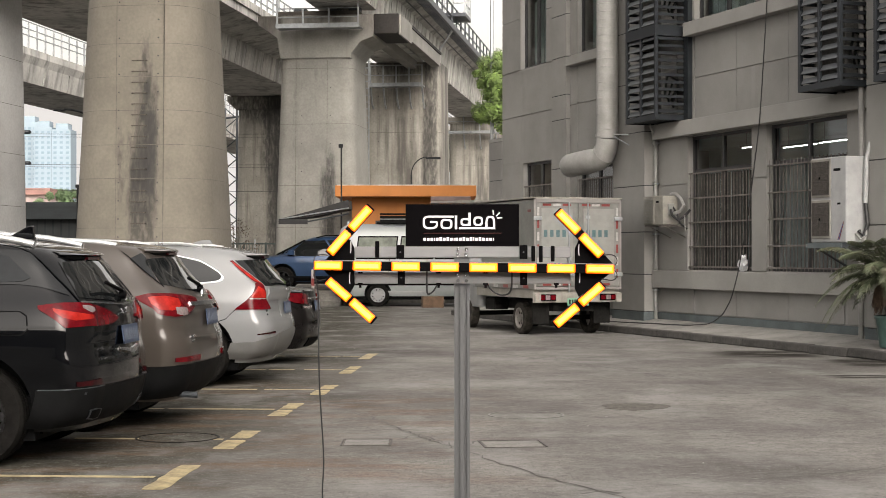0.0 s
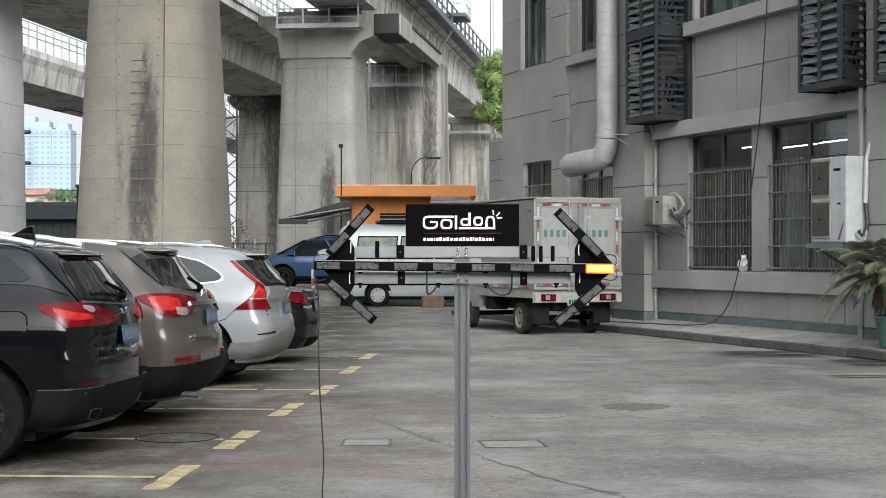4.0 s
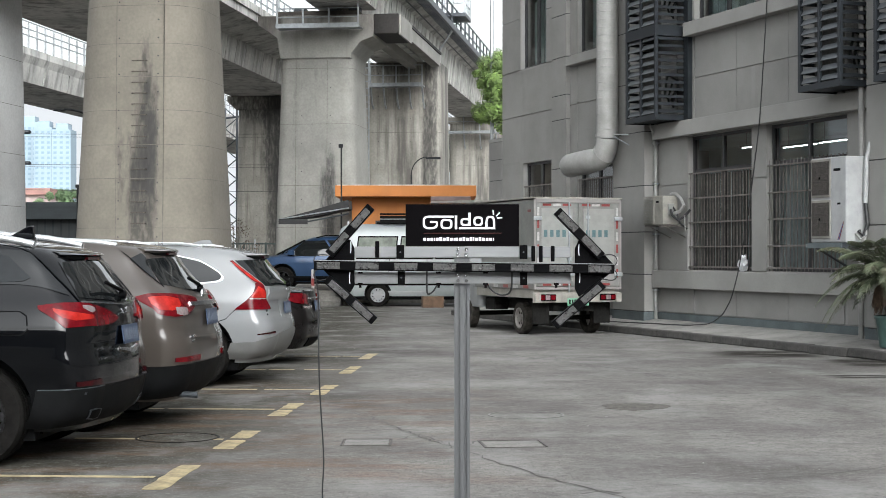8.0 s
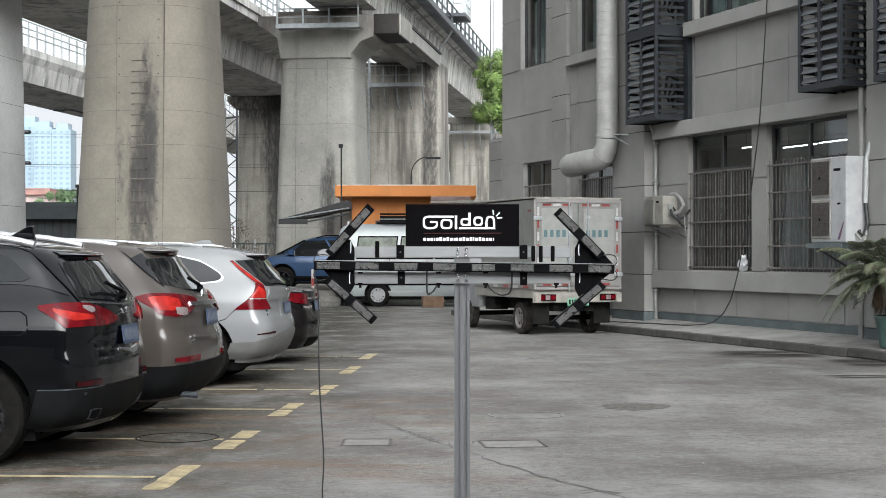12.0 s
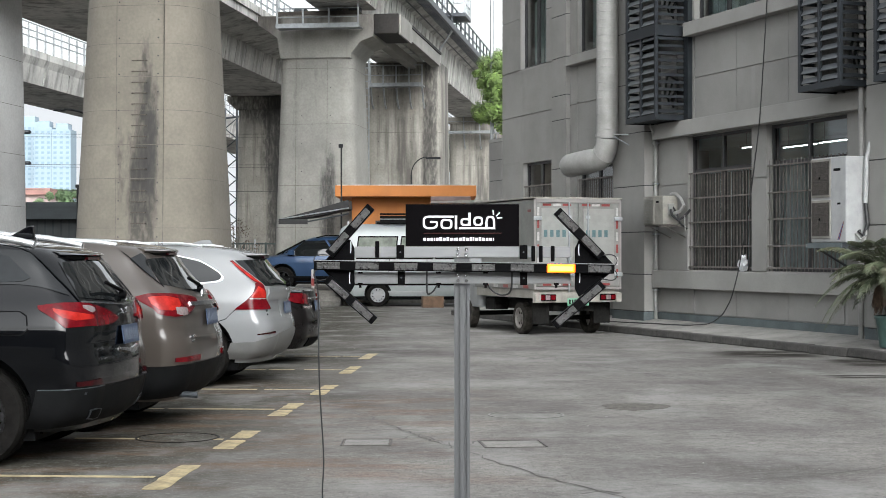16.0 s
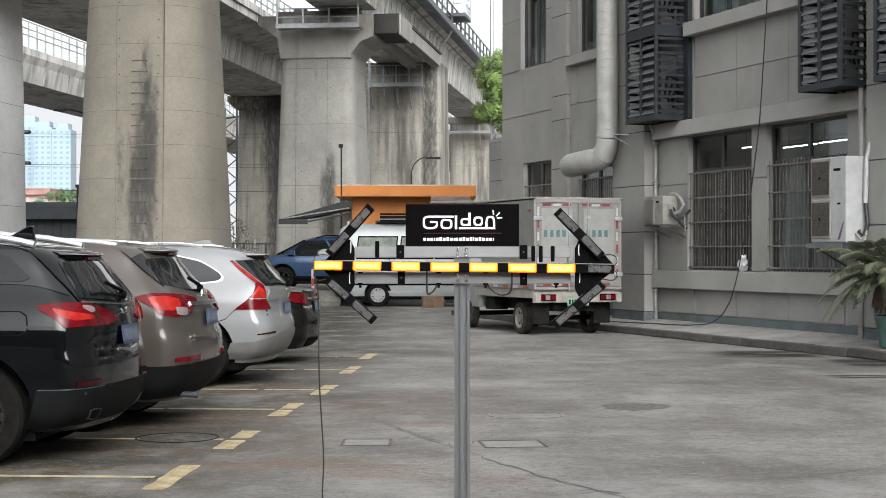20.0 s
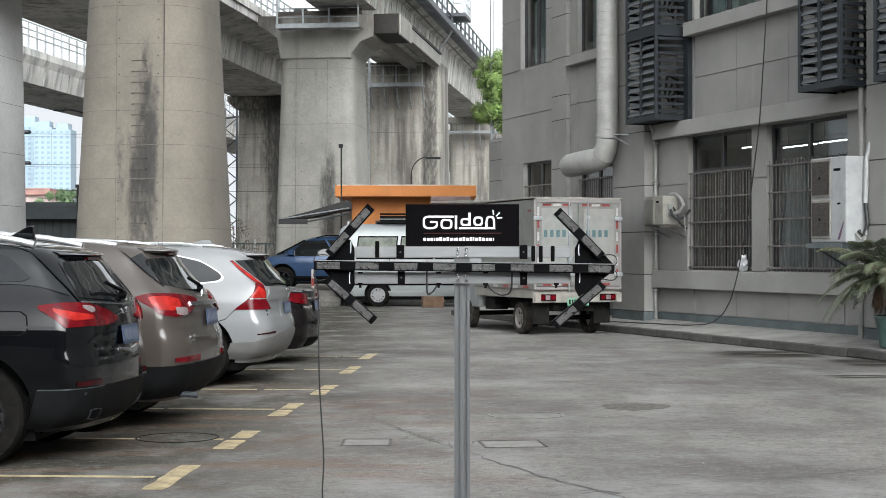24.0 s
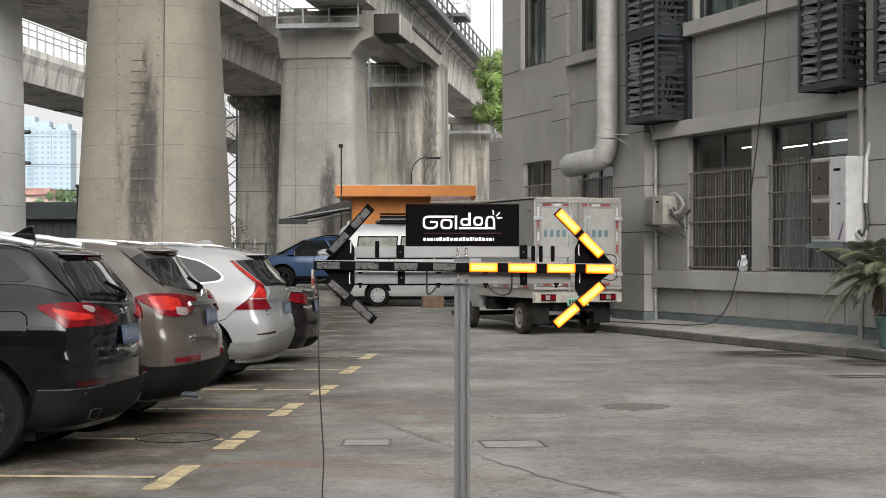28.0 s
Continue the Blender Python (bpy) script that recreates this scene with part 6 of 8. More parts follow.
def middle(car, name, sh, mat, tau, lo, hi, off=0.006, label="", **kw):
    """A panel across the rear, both halves in one mesh."""
    bm = bmesh.new()
    n, nv = 12, 7
    low, high = tau if isinstance(tau, tuple) else (tau, tau)
    grid = []
    for i in range(-n, n + 1):
        ts = [abs(i) / n * (low + (high - low) * j / nv) for j in range(nv + 1)]
        z0 = lo[0] + (lo[1] - lo[0]) * abs(i) / n
        z1 = hi[0] + (hi[1] - hi[0]) * abs(i) / n
        s = 1 if i > 0 else -1
        grid.append([(bm.verts.new(sh.point(ts[j], z0 + (z1 - z0) * j / nv, s, off)), bm.verts.new(sh.point(ts[j], z0 + (z1 - z0) * j / nv, s, off - 0.03))) for j in range(nv + 1)])
    for i in range(2 * n):
        for j in range(nv):
            bm.faces.new((grid[i][j][0], grid[i + 1][j][0], grid[i + 1][j + 1][0], grid[i][j + 1][0]))
            bm.faces.new((grid[i][j][1], grid[i][j + 1][1], grid[i + 1][j + 1][1], grid[i + 1][j][1]))
        for j in (0, nv):
            bm.faces.new((grid[i][j][0], grid[i][j][1], grid[i + 1][j][1], grid[i + 1][j][0]))
    for j in range(nv):
        for i in (0, 2 * n):
            bm.faces.new((grid[i][j][0], grid[i][j][1], grid[i][j + 1][1], grid[i][j + 1][0]))
    bmesh.ops.recalc_face_normals(bm, faces=bm.faces)
    return part(name, bm, mat, car, label, smooth=True)


def paint(name, color, metal=0.35, rough=0.32, spec=0.3, coat=0.7):
    m = material(name, color, rough, metal, vary=0.05, scale=1.2, fine=400, coat=coat, spec=spec)
    m.node_tree.nodes["Principled BSDF"].inputs["Coat IOR"].default_value = 1.5
    return m


BUMPER = material("dark_grey_bumper_plastic", (0.0065, 0.0068, 0.0072), 0.6, vary=0.15, scale=8, fine=120, spec=0.06)
P_BLACK = paint("black_car_paint", (0.0016, 0.0019, 0.0026), 0.0, 0.3, 0.03, 0.9)
P_BROWN = paint("bronze_car_paint", (0.052, 0.044, 0.038), 0.12, 0.4, 0.2, 0.9)
P_SILVER = paint("pearl_white_car_paint", (0.185, 0.19, 0.193), 0.08, 0.4, 0.25, 1.0)
P_DARK = paint("dark_brown_car_paint", (0.006, 0.005, 0.005), 0.0, 0.3, 0.05, 0.4)
P_BLUE = paint("blue_car_paint", (0.020, 0.042, 0.088), 0.3, 0.32, 0.2, 0.4)
P_VAN = paint("white_van_paint", (0.25, 0.27, 0.27), 0.0, 0.35)


def rear_at(x, y):
    return pose(x, y, 0, 0, 0, -3.3)


def spoiler(car, sh, z, x_back, half, mat, drop=0.05):
    """A roof spoiler that follows the bowed tail, with a black wedge under it."""
    xr, _, b = sh.at(z)
    for name, m_, wide, prof in (
            ("spoiler", mat, 1.0, [(-0.20, 0.030), (-0.06, 0.034), (x_back - 0.02, 0.016), (x_back, 0.002), (x_back - 0.02, -0.012), (-0.06, 0.0), (-0.20, 0.0)]),
            ("spoiler_underside", BLACK_MATTE, 0.97, [(-0.18, -0.001), (-0.06, -0.001), (x_back - 0.025, -0.013), (x_back - 0.03, -0.030), (x_back * 0.3, -drop), (-0.10, -drop - 0.02), (-0.18, -drop)])):
        bm = bmesh.new()
        rings = []
        for k in np.linspace(-1, 1, 13):
            y = k * half * wide
            thin = 1.0 if abs(k) < 0.9 else 0.6
            rings.append([bm.verts.new((xr + x * (1 if x < 0 else thin) - sh.bow * (y / b) ** 2, y, z + h_ * (1 if h_ > 0 else thin))) for x, h_ in prof])
        n = len(prof)
        for q, w in zip(rings, rings[1:]):
            for j in range(n):
                bm.faces.new((q[j], q[(j + 1) % n], w[(j + 1) % n], w[j]))
        bm.faces.new(rings[0])
        bm.faces.new(rings[-1][::-1])
        bmesh.ops.recalc_face_normals(bm, faces=bm.faces)
        part(name, bm, m_, car, "" if mat is m_ else "black spoiler underside", smooth=True)
    part("brake_lamp", box(xr + x_back - 0.035, xr + x_back - 0.012, -0.16, 0.16, z - 0.034, z - 0.014), LAMP_DARK, car)


def wiper(car, sh, z):
    p = sh.point(0, z, -1, 0.03)
    part("wiper", tube([p + Vector((-0.02, 0.05, -0.03)), p + Vector((0.0, 0.0, 0.03)), p + Vector((-0.03, -0.35, 0.10))], 0.014, 6), BLACK_PLASTIC, car)
    part("wiper_hub", lathe([(0.0005, 0.03), (0.03, 0.025), (0.035, -0.02)], 12, "x", Matrix.Translation(p)), BLACK_PLASTIC, car, smooth=True)


def badge_bars(car, sh, tau, z, n, side=-1, size=0.02):
    for i in range(n):
        p = sh.point(tau, z, side, 0.008)
        part("badge", box(-0.004, 0.004, -0.006, 0.006, -size / 2, size / 2, m=Matrix.Translation(p + Vector((0, i * 0.028, 0)))), CHROME, car)


# the black SUV
def black_parts(car, sh, body):
    both(car, "side_window", sh, TINT, [1.58, 1.82, 2.12, 2.6, 3.4], [1.215, 1.25, 1.292, 1.30, 1.25], [1.235, 1.53, 1.545, 1.555, 1.56], 0.006, "dark tinted side glass")
    both(car, "door_window", sh, TINT, [3.48, 4.5, 4.85], [1.18, 1.14, 1.13], [1.56, 1.54, 1.40], 0.006, "dark tinted side glass")
    middle(car, "rear_window", sh, TINT, 1.42, (1.15, 1.20), (1.47, 1.45), 0.006, "dark sloping rear glass")
    both(car, "tail_lamp", sh, LAMP_RED, [0.48, 0.70, 1.1, 1.45, 1.8, 2.0, 2.1], [1.03, 1.00, 0.995, 0.998, 0.99, 1.055, 1.122], [1.05, 1.095, 1.145, 1.168, 1.167, 1.160, 1.145], 0.014, "glossy red tail lamp wrapping the corner")
    both(car, "lamp_inset", sh, LAMP_CLEAR, [1.16, 1.26, 1.42], [1.10, 1.09, 1.125], [1.125, 1.142, 1.147], 0.018, "pale lamp inset", nu=6, nv=3)
    middle(car, "chrome_strip", sh, CHROME, 0.42, (0.765, 0.80), (0.80, 0.82), 0.02, "chrome lip under the plate")
    middle(car, "bumper_cladding", sh, BUMPER, 1.0, (0.30, 0.30), (0.565, 0.56), 0.012, "matt black bumper")
    both(car, "corner_cladding", sh, BUMPER, [0.98, 1.5, 2.0, 2.16], [0.30, 0.29, 0.27, 0.27], [0.56, 0.557, 0.552, 0.55], 0.012, "matt black bumper corner")
    both(car, "reflector", sh, LAMP_DARK, [1.1, 1.66], [0.578, 0.575], [0.618, 0.608], 0.012, "dark red reflector", nu=6, nv=2)
    both(car, "sill_cladding", sh, BLACK_MATTE, [3.15, 5.0], [0.28, 0.28], [0.50, 0.50], 0.012)
    both(car, "exhaust_trim", sh, DARK_STEEL, [0.95, 1.12, 1.30], [0.32, 0.315, 0.33], [0.395, 0.405, 0.40], 0.018, "chrome exhaust surround", nu=4, nv=2)
    both(car, "exhaust_mouth", sh, BLACK_MATTE, [0.98, 1.12, 1.26], [0.328, 0.323, 0.338], [0.387, 0.396, 0.392], 0.021, "", nu=4, nv=2)
    plate(car, Matrix.Translation(sh.point(0.0, 0.91, -1, 0.016)) @ pose(0, 0, 0, 0, -8, 0))
    spoiler(car, sh, 1.50, 0.06, 0.54, P_BLACK, 0.07)
    wiper(car, sh, 1.20)
    for side in (-1, 1):
        part("roof_rail", tube([(-0.56, side * 0.60, 1.575), (-0.66, side * 0.60, 1.60), (-0.85, side * 0.605, 1.635), (-1.25, side * 0.615, 1.668), (-1.8, side * 0.62, 1.685), (-2.6, side * 0.62, 1.67), (-2.85, side * 0.60, 1.60)], 0.026, 10), RAIL, car, "bright roof rail", smooth=True)
    part("antenna_fin", prism([(-0.75, 1.62), (-0.98, 1.62), (-0.80, 1.72), (-0.76, 1.725)], -0.028, 0.028, "xz", 0.008), P_BLACK, car)
    both(car, "fuel_flap", sh, P_BLACK, [2.20, 2.24, 2.46, 2.50], [0.975, 0.945, 0.945, 0.975], [1.07, 1.10, 1.10, 1.07], 0.007, nu=16, nv=4)
    both(car, "flap_gap", sh, BLACK_MATTE, [2.192, 2.234, 2.466, 2.508], [0.967, 0.936, 0.936, 0.967], [1.078, 1.109, 1.109, 1.078], 0.004, nu=16, nv=4)
    both(car, "quarter_window", sh, material("grey_car_glass", (0.018, 0.020, 0.022), 0.05, vary=0.15, scale=3, fine=9, spec=0.3), [2.05, 2.12, 2.3, 2.6, 3.38], [1.34, 1.315, 1.31, 1.315, 1.265], [1.35, 1.50, 1.535, 1.545, 1.55], 0.010, "paler quarter glass", nu=20)
    both(car, "bumper_seam", sh, DARK_STEEL, [0.98, 1.5, 2.0, 2.15], [0.560, 0.557, 0.552, 0.55], [0.566, 0.563, 0.558, 0.556], 0.013, nu=16, nv=1)
    both(car, "parking_sensor", sh, DARK_STEEL, [1.46, 1.5], [0.515, 0.515], [0.53, 0.53], 0.016, nu=2, nv=2)
    part("badge", box(-0.005, 0.012, -0.05, 0.05, -0.022, 0.022, 0.004, m=Matrix.Translation(sh.point(0, 1.09, -1, 0.012))), CHROME, car)
    both(car, "panel_gap", sh, BLACK_MATTE, [1.44, 1.86], [1.165, 1.555], [1.18, 1.575], 0.009, nu=14, nv=1)
    both(car, "belt_trim", sh, CHROME, [0.0, 1.4], [1.125, 1.165], [1.137, 1.177], 0.006, nu=12, nv=1)
    both(car, "lamp_segment", sh, LAMP_BRIGHT, [1.22, 1.6, 1.85, 1.98], [1.05, 1.04, 1.065, 1.11], [1.075, 1.10, 1.12, 1.13], 0.0165, "bright red lamp segment", nu=10, nv=3)
    both(car, "lamp_divide", sh, LAMP_DARK, [1.11, 1.14], [0.998, 0.998], [1.145, 1.147], 0.0175, nu=2, nv=2)
    both(car, "crease", sh, P_BLACK, [2.0, 2.6, 5.0], [0.985, 0.99, 0.985], [1.0, 1.01, 1.005], 0.010, nu=20, nv=2)


ROWS_BLACK = [(0.25, -0.16, -4.45, 0.8), (0.38, -0.05, -4.58, 0.9), (0.62, 0.0, -4.62, 0.92), (0.74, 0, -4.6, 0.925), (0.84, -0.03, -4.56, 0.925), (0.96, -0.03, -4.45, 0.92), (1.05, -0.04, -3.75, 0.905), (1.14, -0.07, -3.35, 0.872), (1.22, -0.12, -3.15, 0.832), (1.35, -0.22, -2.9, 0.775), (1.48, -0.32, -2.6, 0.72), (1.55, -0.42, -2.4, 0.68), (1.6, -0.8, -2.2, 0.62), (1.635, -1.2, -2.0, 0.53), (1.655, -1.5, -1.75, 0.36)]
suv("parked_suv", "glossy black SUV parked in a bay, rear outwards", rear_at(-2.355, 11.78), P_BLACK, ROWS_BLACK, 0.25, 1.655, (-0.90, -3.60), 0.36, RIM_DARK, black_parts)


# the bronze SUV
def bronze_parts(car, sh, body):
    both(car, "side_window", sh, TINT, [1.44, 1.47, 1.82], [1.40, 1.28, 1.46], [1.50, 1.52, 1.475], 0.006, "dark quarter glass")
    both(car, "door_window", sh, TINT, [2.75, 3.6, 4.6, 4.95], [1.25, 1.2, 1.16, 1.15], [1.50, 1.58, 1.57, 1.42], 0.006, "dark tinted side glass")
    middle(car, "rear_window", sh, TINT, 1.42, (1.16, 1.25), (1.49, 1.47), 0.006, "dark sloping rear glass")
    both(car, "tail_lamp", sh, LAMP_RED, [0.58, 0.9, 1.05, 1.5, 1.9, 2.0, 2.1], [1.10, 1.03, 0.995, 0.975, 1.0, 1.05, 1.12], [1.132, 1.155, 1.162, 1.178, 1.178, 1.172, 1.15], 0.016, "large glossy red tail lamp")
    both(car, "lamp_segment", sh, LAMP_BRIGHT, [1.3, 1.55, 1.85, 1.99], [1.075, 1.03, 1.04, 1.09], [1.13, 1.155, 1.155, 1.145], 0.0185, "bright red lamp segment", nu=10, nv=3)
    both(car, "panel_gap", sh, BLACK_MATTE, [1.42, 1.9], [1.23, 1.52], [1.245, 1.54], 0.008, nu=14, nv=1)
    both(car, "lamp_inset", sh, LAMP_CLEAR, [1.14, 1.3, 1.48], [0.995, 0.985, 1.0], [1.05, 1.06, 1.058], 0.019, "clear reversing lamp", nu=6, nv=3)
    middle(car, "chrome_strip", sh, CHROME, 0.95, (1.06, 1.065), (1.10, 1.098), 0.03, "chrome bar over the plate")
    middle(car, "bumper_cladding", sh, BUMPER, 1.0, (0.29, 0.29), (0.575, 0.57), 0.012, "matt black bumper")
    both(car, "corner_cladding", sh, BUMPER, [0.98, 1.5, 2.0, 2.18], [0.29, 0.28, 0.27, 0.27], [0.57, 0.565, 0.56, 0.555], 0.012, "matt black bumper corner")
    both(car, "reflector", sh, LAMP_RED, [0.82, 1.2, 1.64], [0.59, 0.59, 0.595], [0.638, 0.638, 0.628], 0.014, "red reflector", nu=8, nv=2)
    both(car, "side_cladding", sh, BLACK_MATTE, [3.2, 5.0], [0.28, 0.28], [0.50, 0.50], 0.012)
    plate(car, Matrix.Translation(sh.point(0.0, 0.955, -1, 0.016)) @ pose(0, 0, 0, 0, -6, 0))
    middle(car, "tailgate_crease", sh, P_BROWN, 0.95, (0.78, 0.79), (0.80, 0.81), 0.014)
    spoiler(car, sh, 1.535, 0.07, 0.56, P_BROWN, 0.07)
    wiper(car, sh, 1.2)
    badge_bars(car, sh, 1.10, 0.80, 7)
    badge_bars(car, sh, 1.10, 0.765, 3)
    for side in (-1, 1):
        part("roof_rail", tube([(-0.74, side * 0.60, 1.585), (-0.88, side * 0.61, 1.612), (-1.3, side * 0.62, 1.632), (-1.8, side * 0.62, 1.64), (-2.7, side * 0.62, 1.63), (-2.95, side * 0.60, 1.58)], 0.024, 10), RAIL, car, "bright roof rail", smooth=True)
    part("tailpipe", tube([(-0.3, -0.55, 0.30), (-0.04, -0.55, 0.29)], 0.027, 12), DARK_STEEL, car)
    part("badge", lathe([(0.0005, 0.012), (0.045, 0.012), (0.05, 0.0)], 16, "x", Matrix.Translation(sh.point(0, 1.155, -1, 0.01))), CHROME, car)


ROWS_BRONZE = [(0.25, -0.18, -4.45, 0.8), (0.4, -0.06, -4.6, 0.9), (0.66, 0.0, -4.66, 0.92), (0.78, -0.01, -4.62, 0.925), (0.86, -0.04, -4.58, 0.922), (1.0, -0.05, -4.45, 0.912), (1.1, -0.09, -3.75, 0.89), (1.18, -0.15, -3.35, 0.865), (1.26, -0.23, -3.15, 0.825), (1.38, -0.33, -2.9, 0.77), (1.5, -0.41, -2.6, 0.72), (1.57, -0.5, -2.4, 0.68), (1.62, -0.85, -2.2, 0.62), (1.65, -1.25, -2.0, 0.52), (1.67, -1.55, -1.75, 0.34)]
suv("parked_suv", "bronze metallic SUV parked in a bay, rear outwards", rear_at(-2.055, 14.02), P_BROWN, ROWS_BRONZE, 0.25, 1.67, (-0.96, -3.70), 0.355, RIM, bronze_parts)


# the pearl white SUV
def silver_parts(car, sh, body):
    both(car, "side_window", sh, TINT, [2.24, 2.28, 2.36, 2.6, 3.2], [1.262, 1.225, 1.205, 1.185, 1.165], [1.30, 1.36, 1.43, 1.492, 1.53], 0.008, "dark quarter glass", nu=30)
    both(car, "window_trim", sh, RAIL, [2.225, 2.27, 2.355, 2.6, 3.22], [1.25, 1.211, 1.191, 1.171, 1.151], [1.315, 1.376, 1.445, 1.506, 1.543], 0.004, "bright window trim", nu=30)
    both(car, "door_window", sh, TINT, [3.3, 4.4, 4.9], [1.12, 1.1, 1.1], [1.56, 1.55, 1.40], 0.006, "dark tinted side glass")
    middle(car, "rear_window", sh, TINT, (1.50, 1.86), (1.145, 1.15), (1.46, 1.44), 0.006, "dark sloping rear glass")
    both(car, "tail_lamp", sh, LAMP_RED, [1.54, 1.72, 1.78, 1.89, 1.93, 2.01], [1.10, 1.175, 1.205, 1.30, 1.35, 1.43], [1.145, 1.292, 1.34, 1.424, 1.442, 1.438], 0.014, "slanted upper arm of the red tail lamp", nu=30, nv=6)
    both(car, "tail_lamp", sh, LAMP_RED, [1.2, 1.39, 1.54, 1.72, 1.78, 1.95, 2.15], [0.884, 0.884, 0.884, 0.884, 0.884, 0.884, 0.884], [0.892, 0.996, 1.13, 1.178, 1.19, 1.03, 0.892], 0.0145, "flared red foot of the tail lamp", nu=34, nv=8)
    both(car, "lamp_segment", sh, LAMP_BRIGHT, [1.60, 1.74, 1.80, 1.89, 1.97], [1.17, 1.215, 1.25, 1.33, 1.41], [1.185, 1.285, 1.335, 1.405, 1.425], 0.0165, "bright red lamp segment", nu=20, nv=4)
    both(car, "lamp_segment", sh, LAMP_BRIGHT, [1.44, 1.56, 1.74, 1.88], [1.015, 1.015, 1.015, 1.015], [1.03, 1.11, 1.15, 1.06], 0.017, "bright red lamp segment", nu=16, nv=4)
    both(car, "lamp_divide", sh, LAMP_CLEAR, [1.42, 1.7, 1.93], [1.0, 1.0, 1.0], [1.010, 1.010, 1.010], 0.018, nu=12, nv=1)
    both(car, "panel_gap", sh, BLACK_MATTE, [2.15, 2.28, 2.42], [0.880, 0.776, 0.735], [0.887, 0.783, 0.742], 0.004, nu=14, nv=1)
    middle(car, "tailgate_panel", sh, P_SILVER, 1.36, (0.99, 0.985), (1.125, 1.115), 0.02)
    middle(car, "tailgate_recess", sh, P_SILVER, 0.6, (0.74, 0.78), (0.98, 0.99), 0.006)
    for i in range(5):
        y = -0.17 + i * 0.085
        part("badge", box(-0.004, 0.006, y - 0.02, y + 0.02, 1.09, 1.12, m=Matrix.Translation((sh.point(0, 1.1, -1, 0.024).x, 0, 0))), CHROME, car)
    badge_bars(car, sh, 1.40, 0.865, 4)
    badge_bars(car, sh, 1.40, 0.825, 3)
    plate(car, Matrix.Translation(sh.point(0.0, 0.885, -1, 0.018)) @ pose(0, 0, 0, 0, -6, 0))
    both(car, "reflector", sh, LAMP_DARK, [1.24, 1.9], [0.612, 0.594], [0.634, 0.606], 0.010, "dark red reflector", nu=8, nv=2)
    middle(car, "bumper_lower", sh, material("grey_bumper", (0.12, 0.119, 0.116), 0.5, 0.1, vary=0.06), 1.0, (0.33, 0.33), (0.66, 0.60), 0.008, "grey lower bumper")
    both(car, "corner_lower", sh, MATS["grey_bumper"], [0.98, 1.5, 1.95, 2.25], [0.33, 0.32, 0.31, 0.31], [0.60, 0.56, 0.52, 0.504], 0.008, "grey lower bumper corner")
    spoiler(car, sh, 1.50, 0.09, 0.58, P_SILVER, 0.06)
    wiper(car, sh, 1.16)
    for side in (-1, 1):
        part("roof_rail", tube([(-0.95, side * 0.62, 1.60), (-1.2, side * 0.64, 1.635), (-2.7, side * 0.63, 1.645), (-2.95, side * 0.60, 1.60)], 0.018, 8), RAIL, car, "bright roof rail", smooth=True)
    part("antenna_fin", prism([(-0.95, 1.63), (-1.25, 1.63), (-1.08, 1.68), (-0.98, 1.685)], -0.03, 0.03, "xz", 0.008), P_SILVER, car)


ROWS_SILVER = [(0.27, -0.2, -4.5, 0.8), (0.42, -0.06, -4.64, 0.91), (0.62, 0.0, -4.69, 0.945), (0.72, -0.01, -4.66, 0.95), (0.8, -0.05, -4.62, 0.945), (1.0, -0.08, -4.45, 0.925), (1.08, -0.06, -3.7, 0.90), (1.15, -0.07, -3.3, 0.87), (1.24, -0.15, -3.1, 0.83), (1.38, -0.28, -2.85, 0.775), (1.5, -0.38, -2.55, 0.725), (1.56, -0.52, -2.4, 0.68), (1.6, -0.85, -2.2, 0.62), (1.63, -1.25, -2.0, 0.52), (1.65, -1.55, -1.75, 0.34)]
suv("parked_suv", "pearl white SUV parked in a bay, tall red tail lamps", rear_at(-1.805, 18.55), P_SILVER, ROWS_SILVER, 0.27, 1.65, (-0.95, -3.80), 0.365, RIM, silver_parts)


# the dark saloon
def saloon_parts(car, sh, body):
    both(car, "tail_lamp", sh, LAMP_RED, [0.9, 1.2, 1.72, 1.9], [0.82, 0.83, 0.86, 0.9], [0.96, 0.98, 0.99, 0.97], 0.018, "red tail lamp of a saloon")
    both(car, "lamp_inset", sh, LAMP_CLEAR, [0.68, 1.0, 1.3], [0.785, 0.765, 0.78], [0.815, 0.80, 0.81], 0.024, "clear reversing lamp", nu=6, nv=2)
    both(car, "side_window", sh, TINT, [2.9, 3.3, 4.5], [1.02, 1.0, 1.0], [1.06, 1.32, 1.36], 0.006, "dark side glass")
    plate(car, Matrix.Translation(sh.point(0.0, 0.80, -1, 0.018)) @ pose(0, 0, 0, 0, -6, 0))
    middle(car, "chrome_strip", sh, CHROME, 0.6, (0.90, 0.90), (0.915, 0.915), 0.02, "chrome boot strip")
    middle(car, "boot_lip", sh, P_DARK, 1.0, (1.00, 0.99), (1.035, 1.02), 0.03)
    middle(car, "bumper_lower", sh, BLACK_MATTE, 1.0, (0.24, 0.24), (0.36, 0.36), 0.02, "black lower bumper")
    part("rear_window", prism([(-0.50, 1.02), (-1.05, 1.345), (-1.08, 1.34), (-0.53, 1.015)], -0.58, 0.58, "xz"), TINT, car, "dark sloping rear glass")


ROWS_SALOON = [(0.22, -0.14, -4.35, 0.76), (0.36, -0.03, -4.46, 0.85), (0.56, 0.0, -4.5, 0.88), (0.70, -0.02, -4.46, 0.885), (0.90, -0.07, -4.2, 0.875), (1.0, -0.09, -3.5, 0.86), (1.03, -0.16, -3.3, 0.84),
               (1.045, -0.50, -3.2, 0.80), (1.2, -0.78, -2.9, 0.74), (1.34, -1.02, -2.6, 0.66), (1.40, -1.2, -2.4, 0.58), (1.43, -1.5, -2.1, 0.42)]
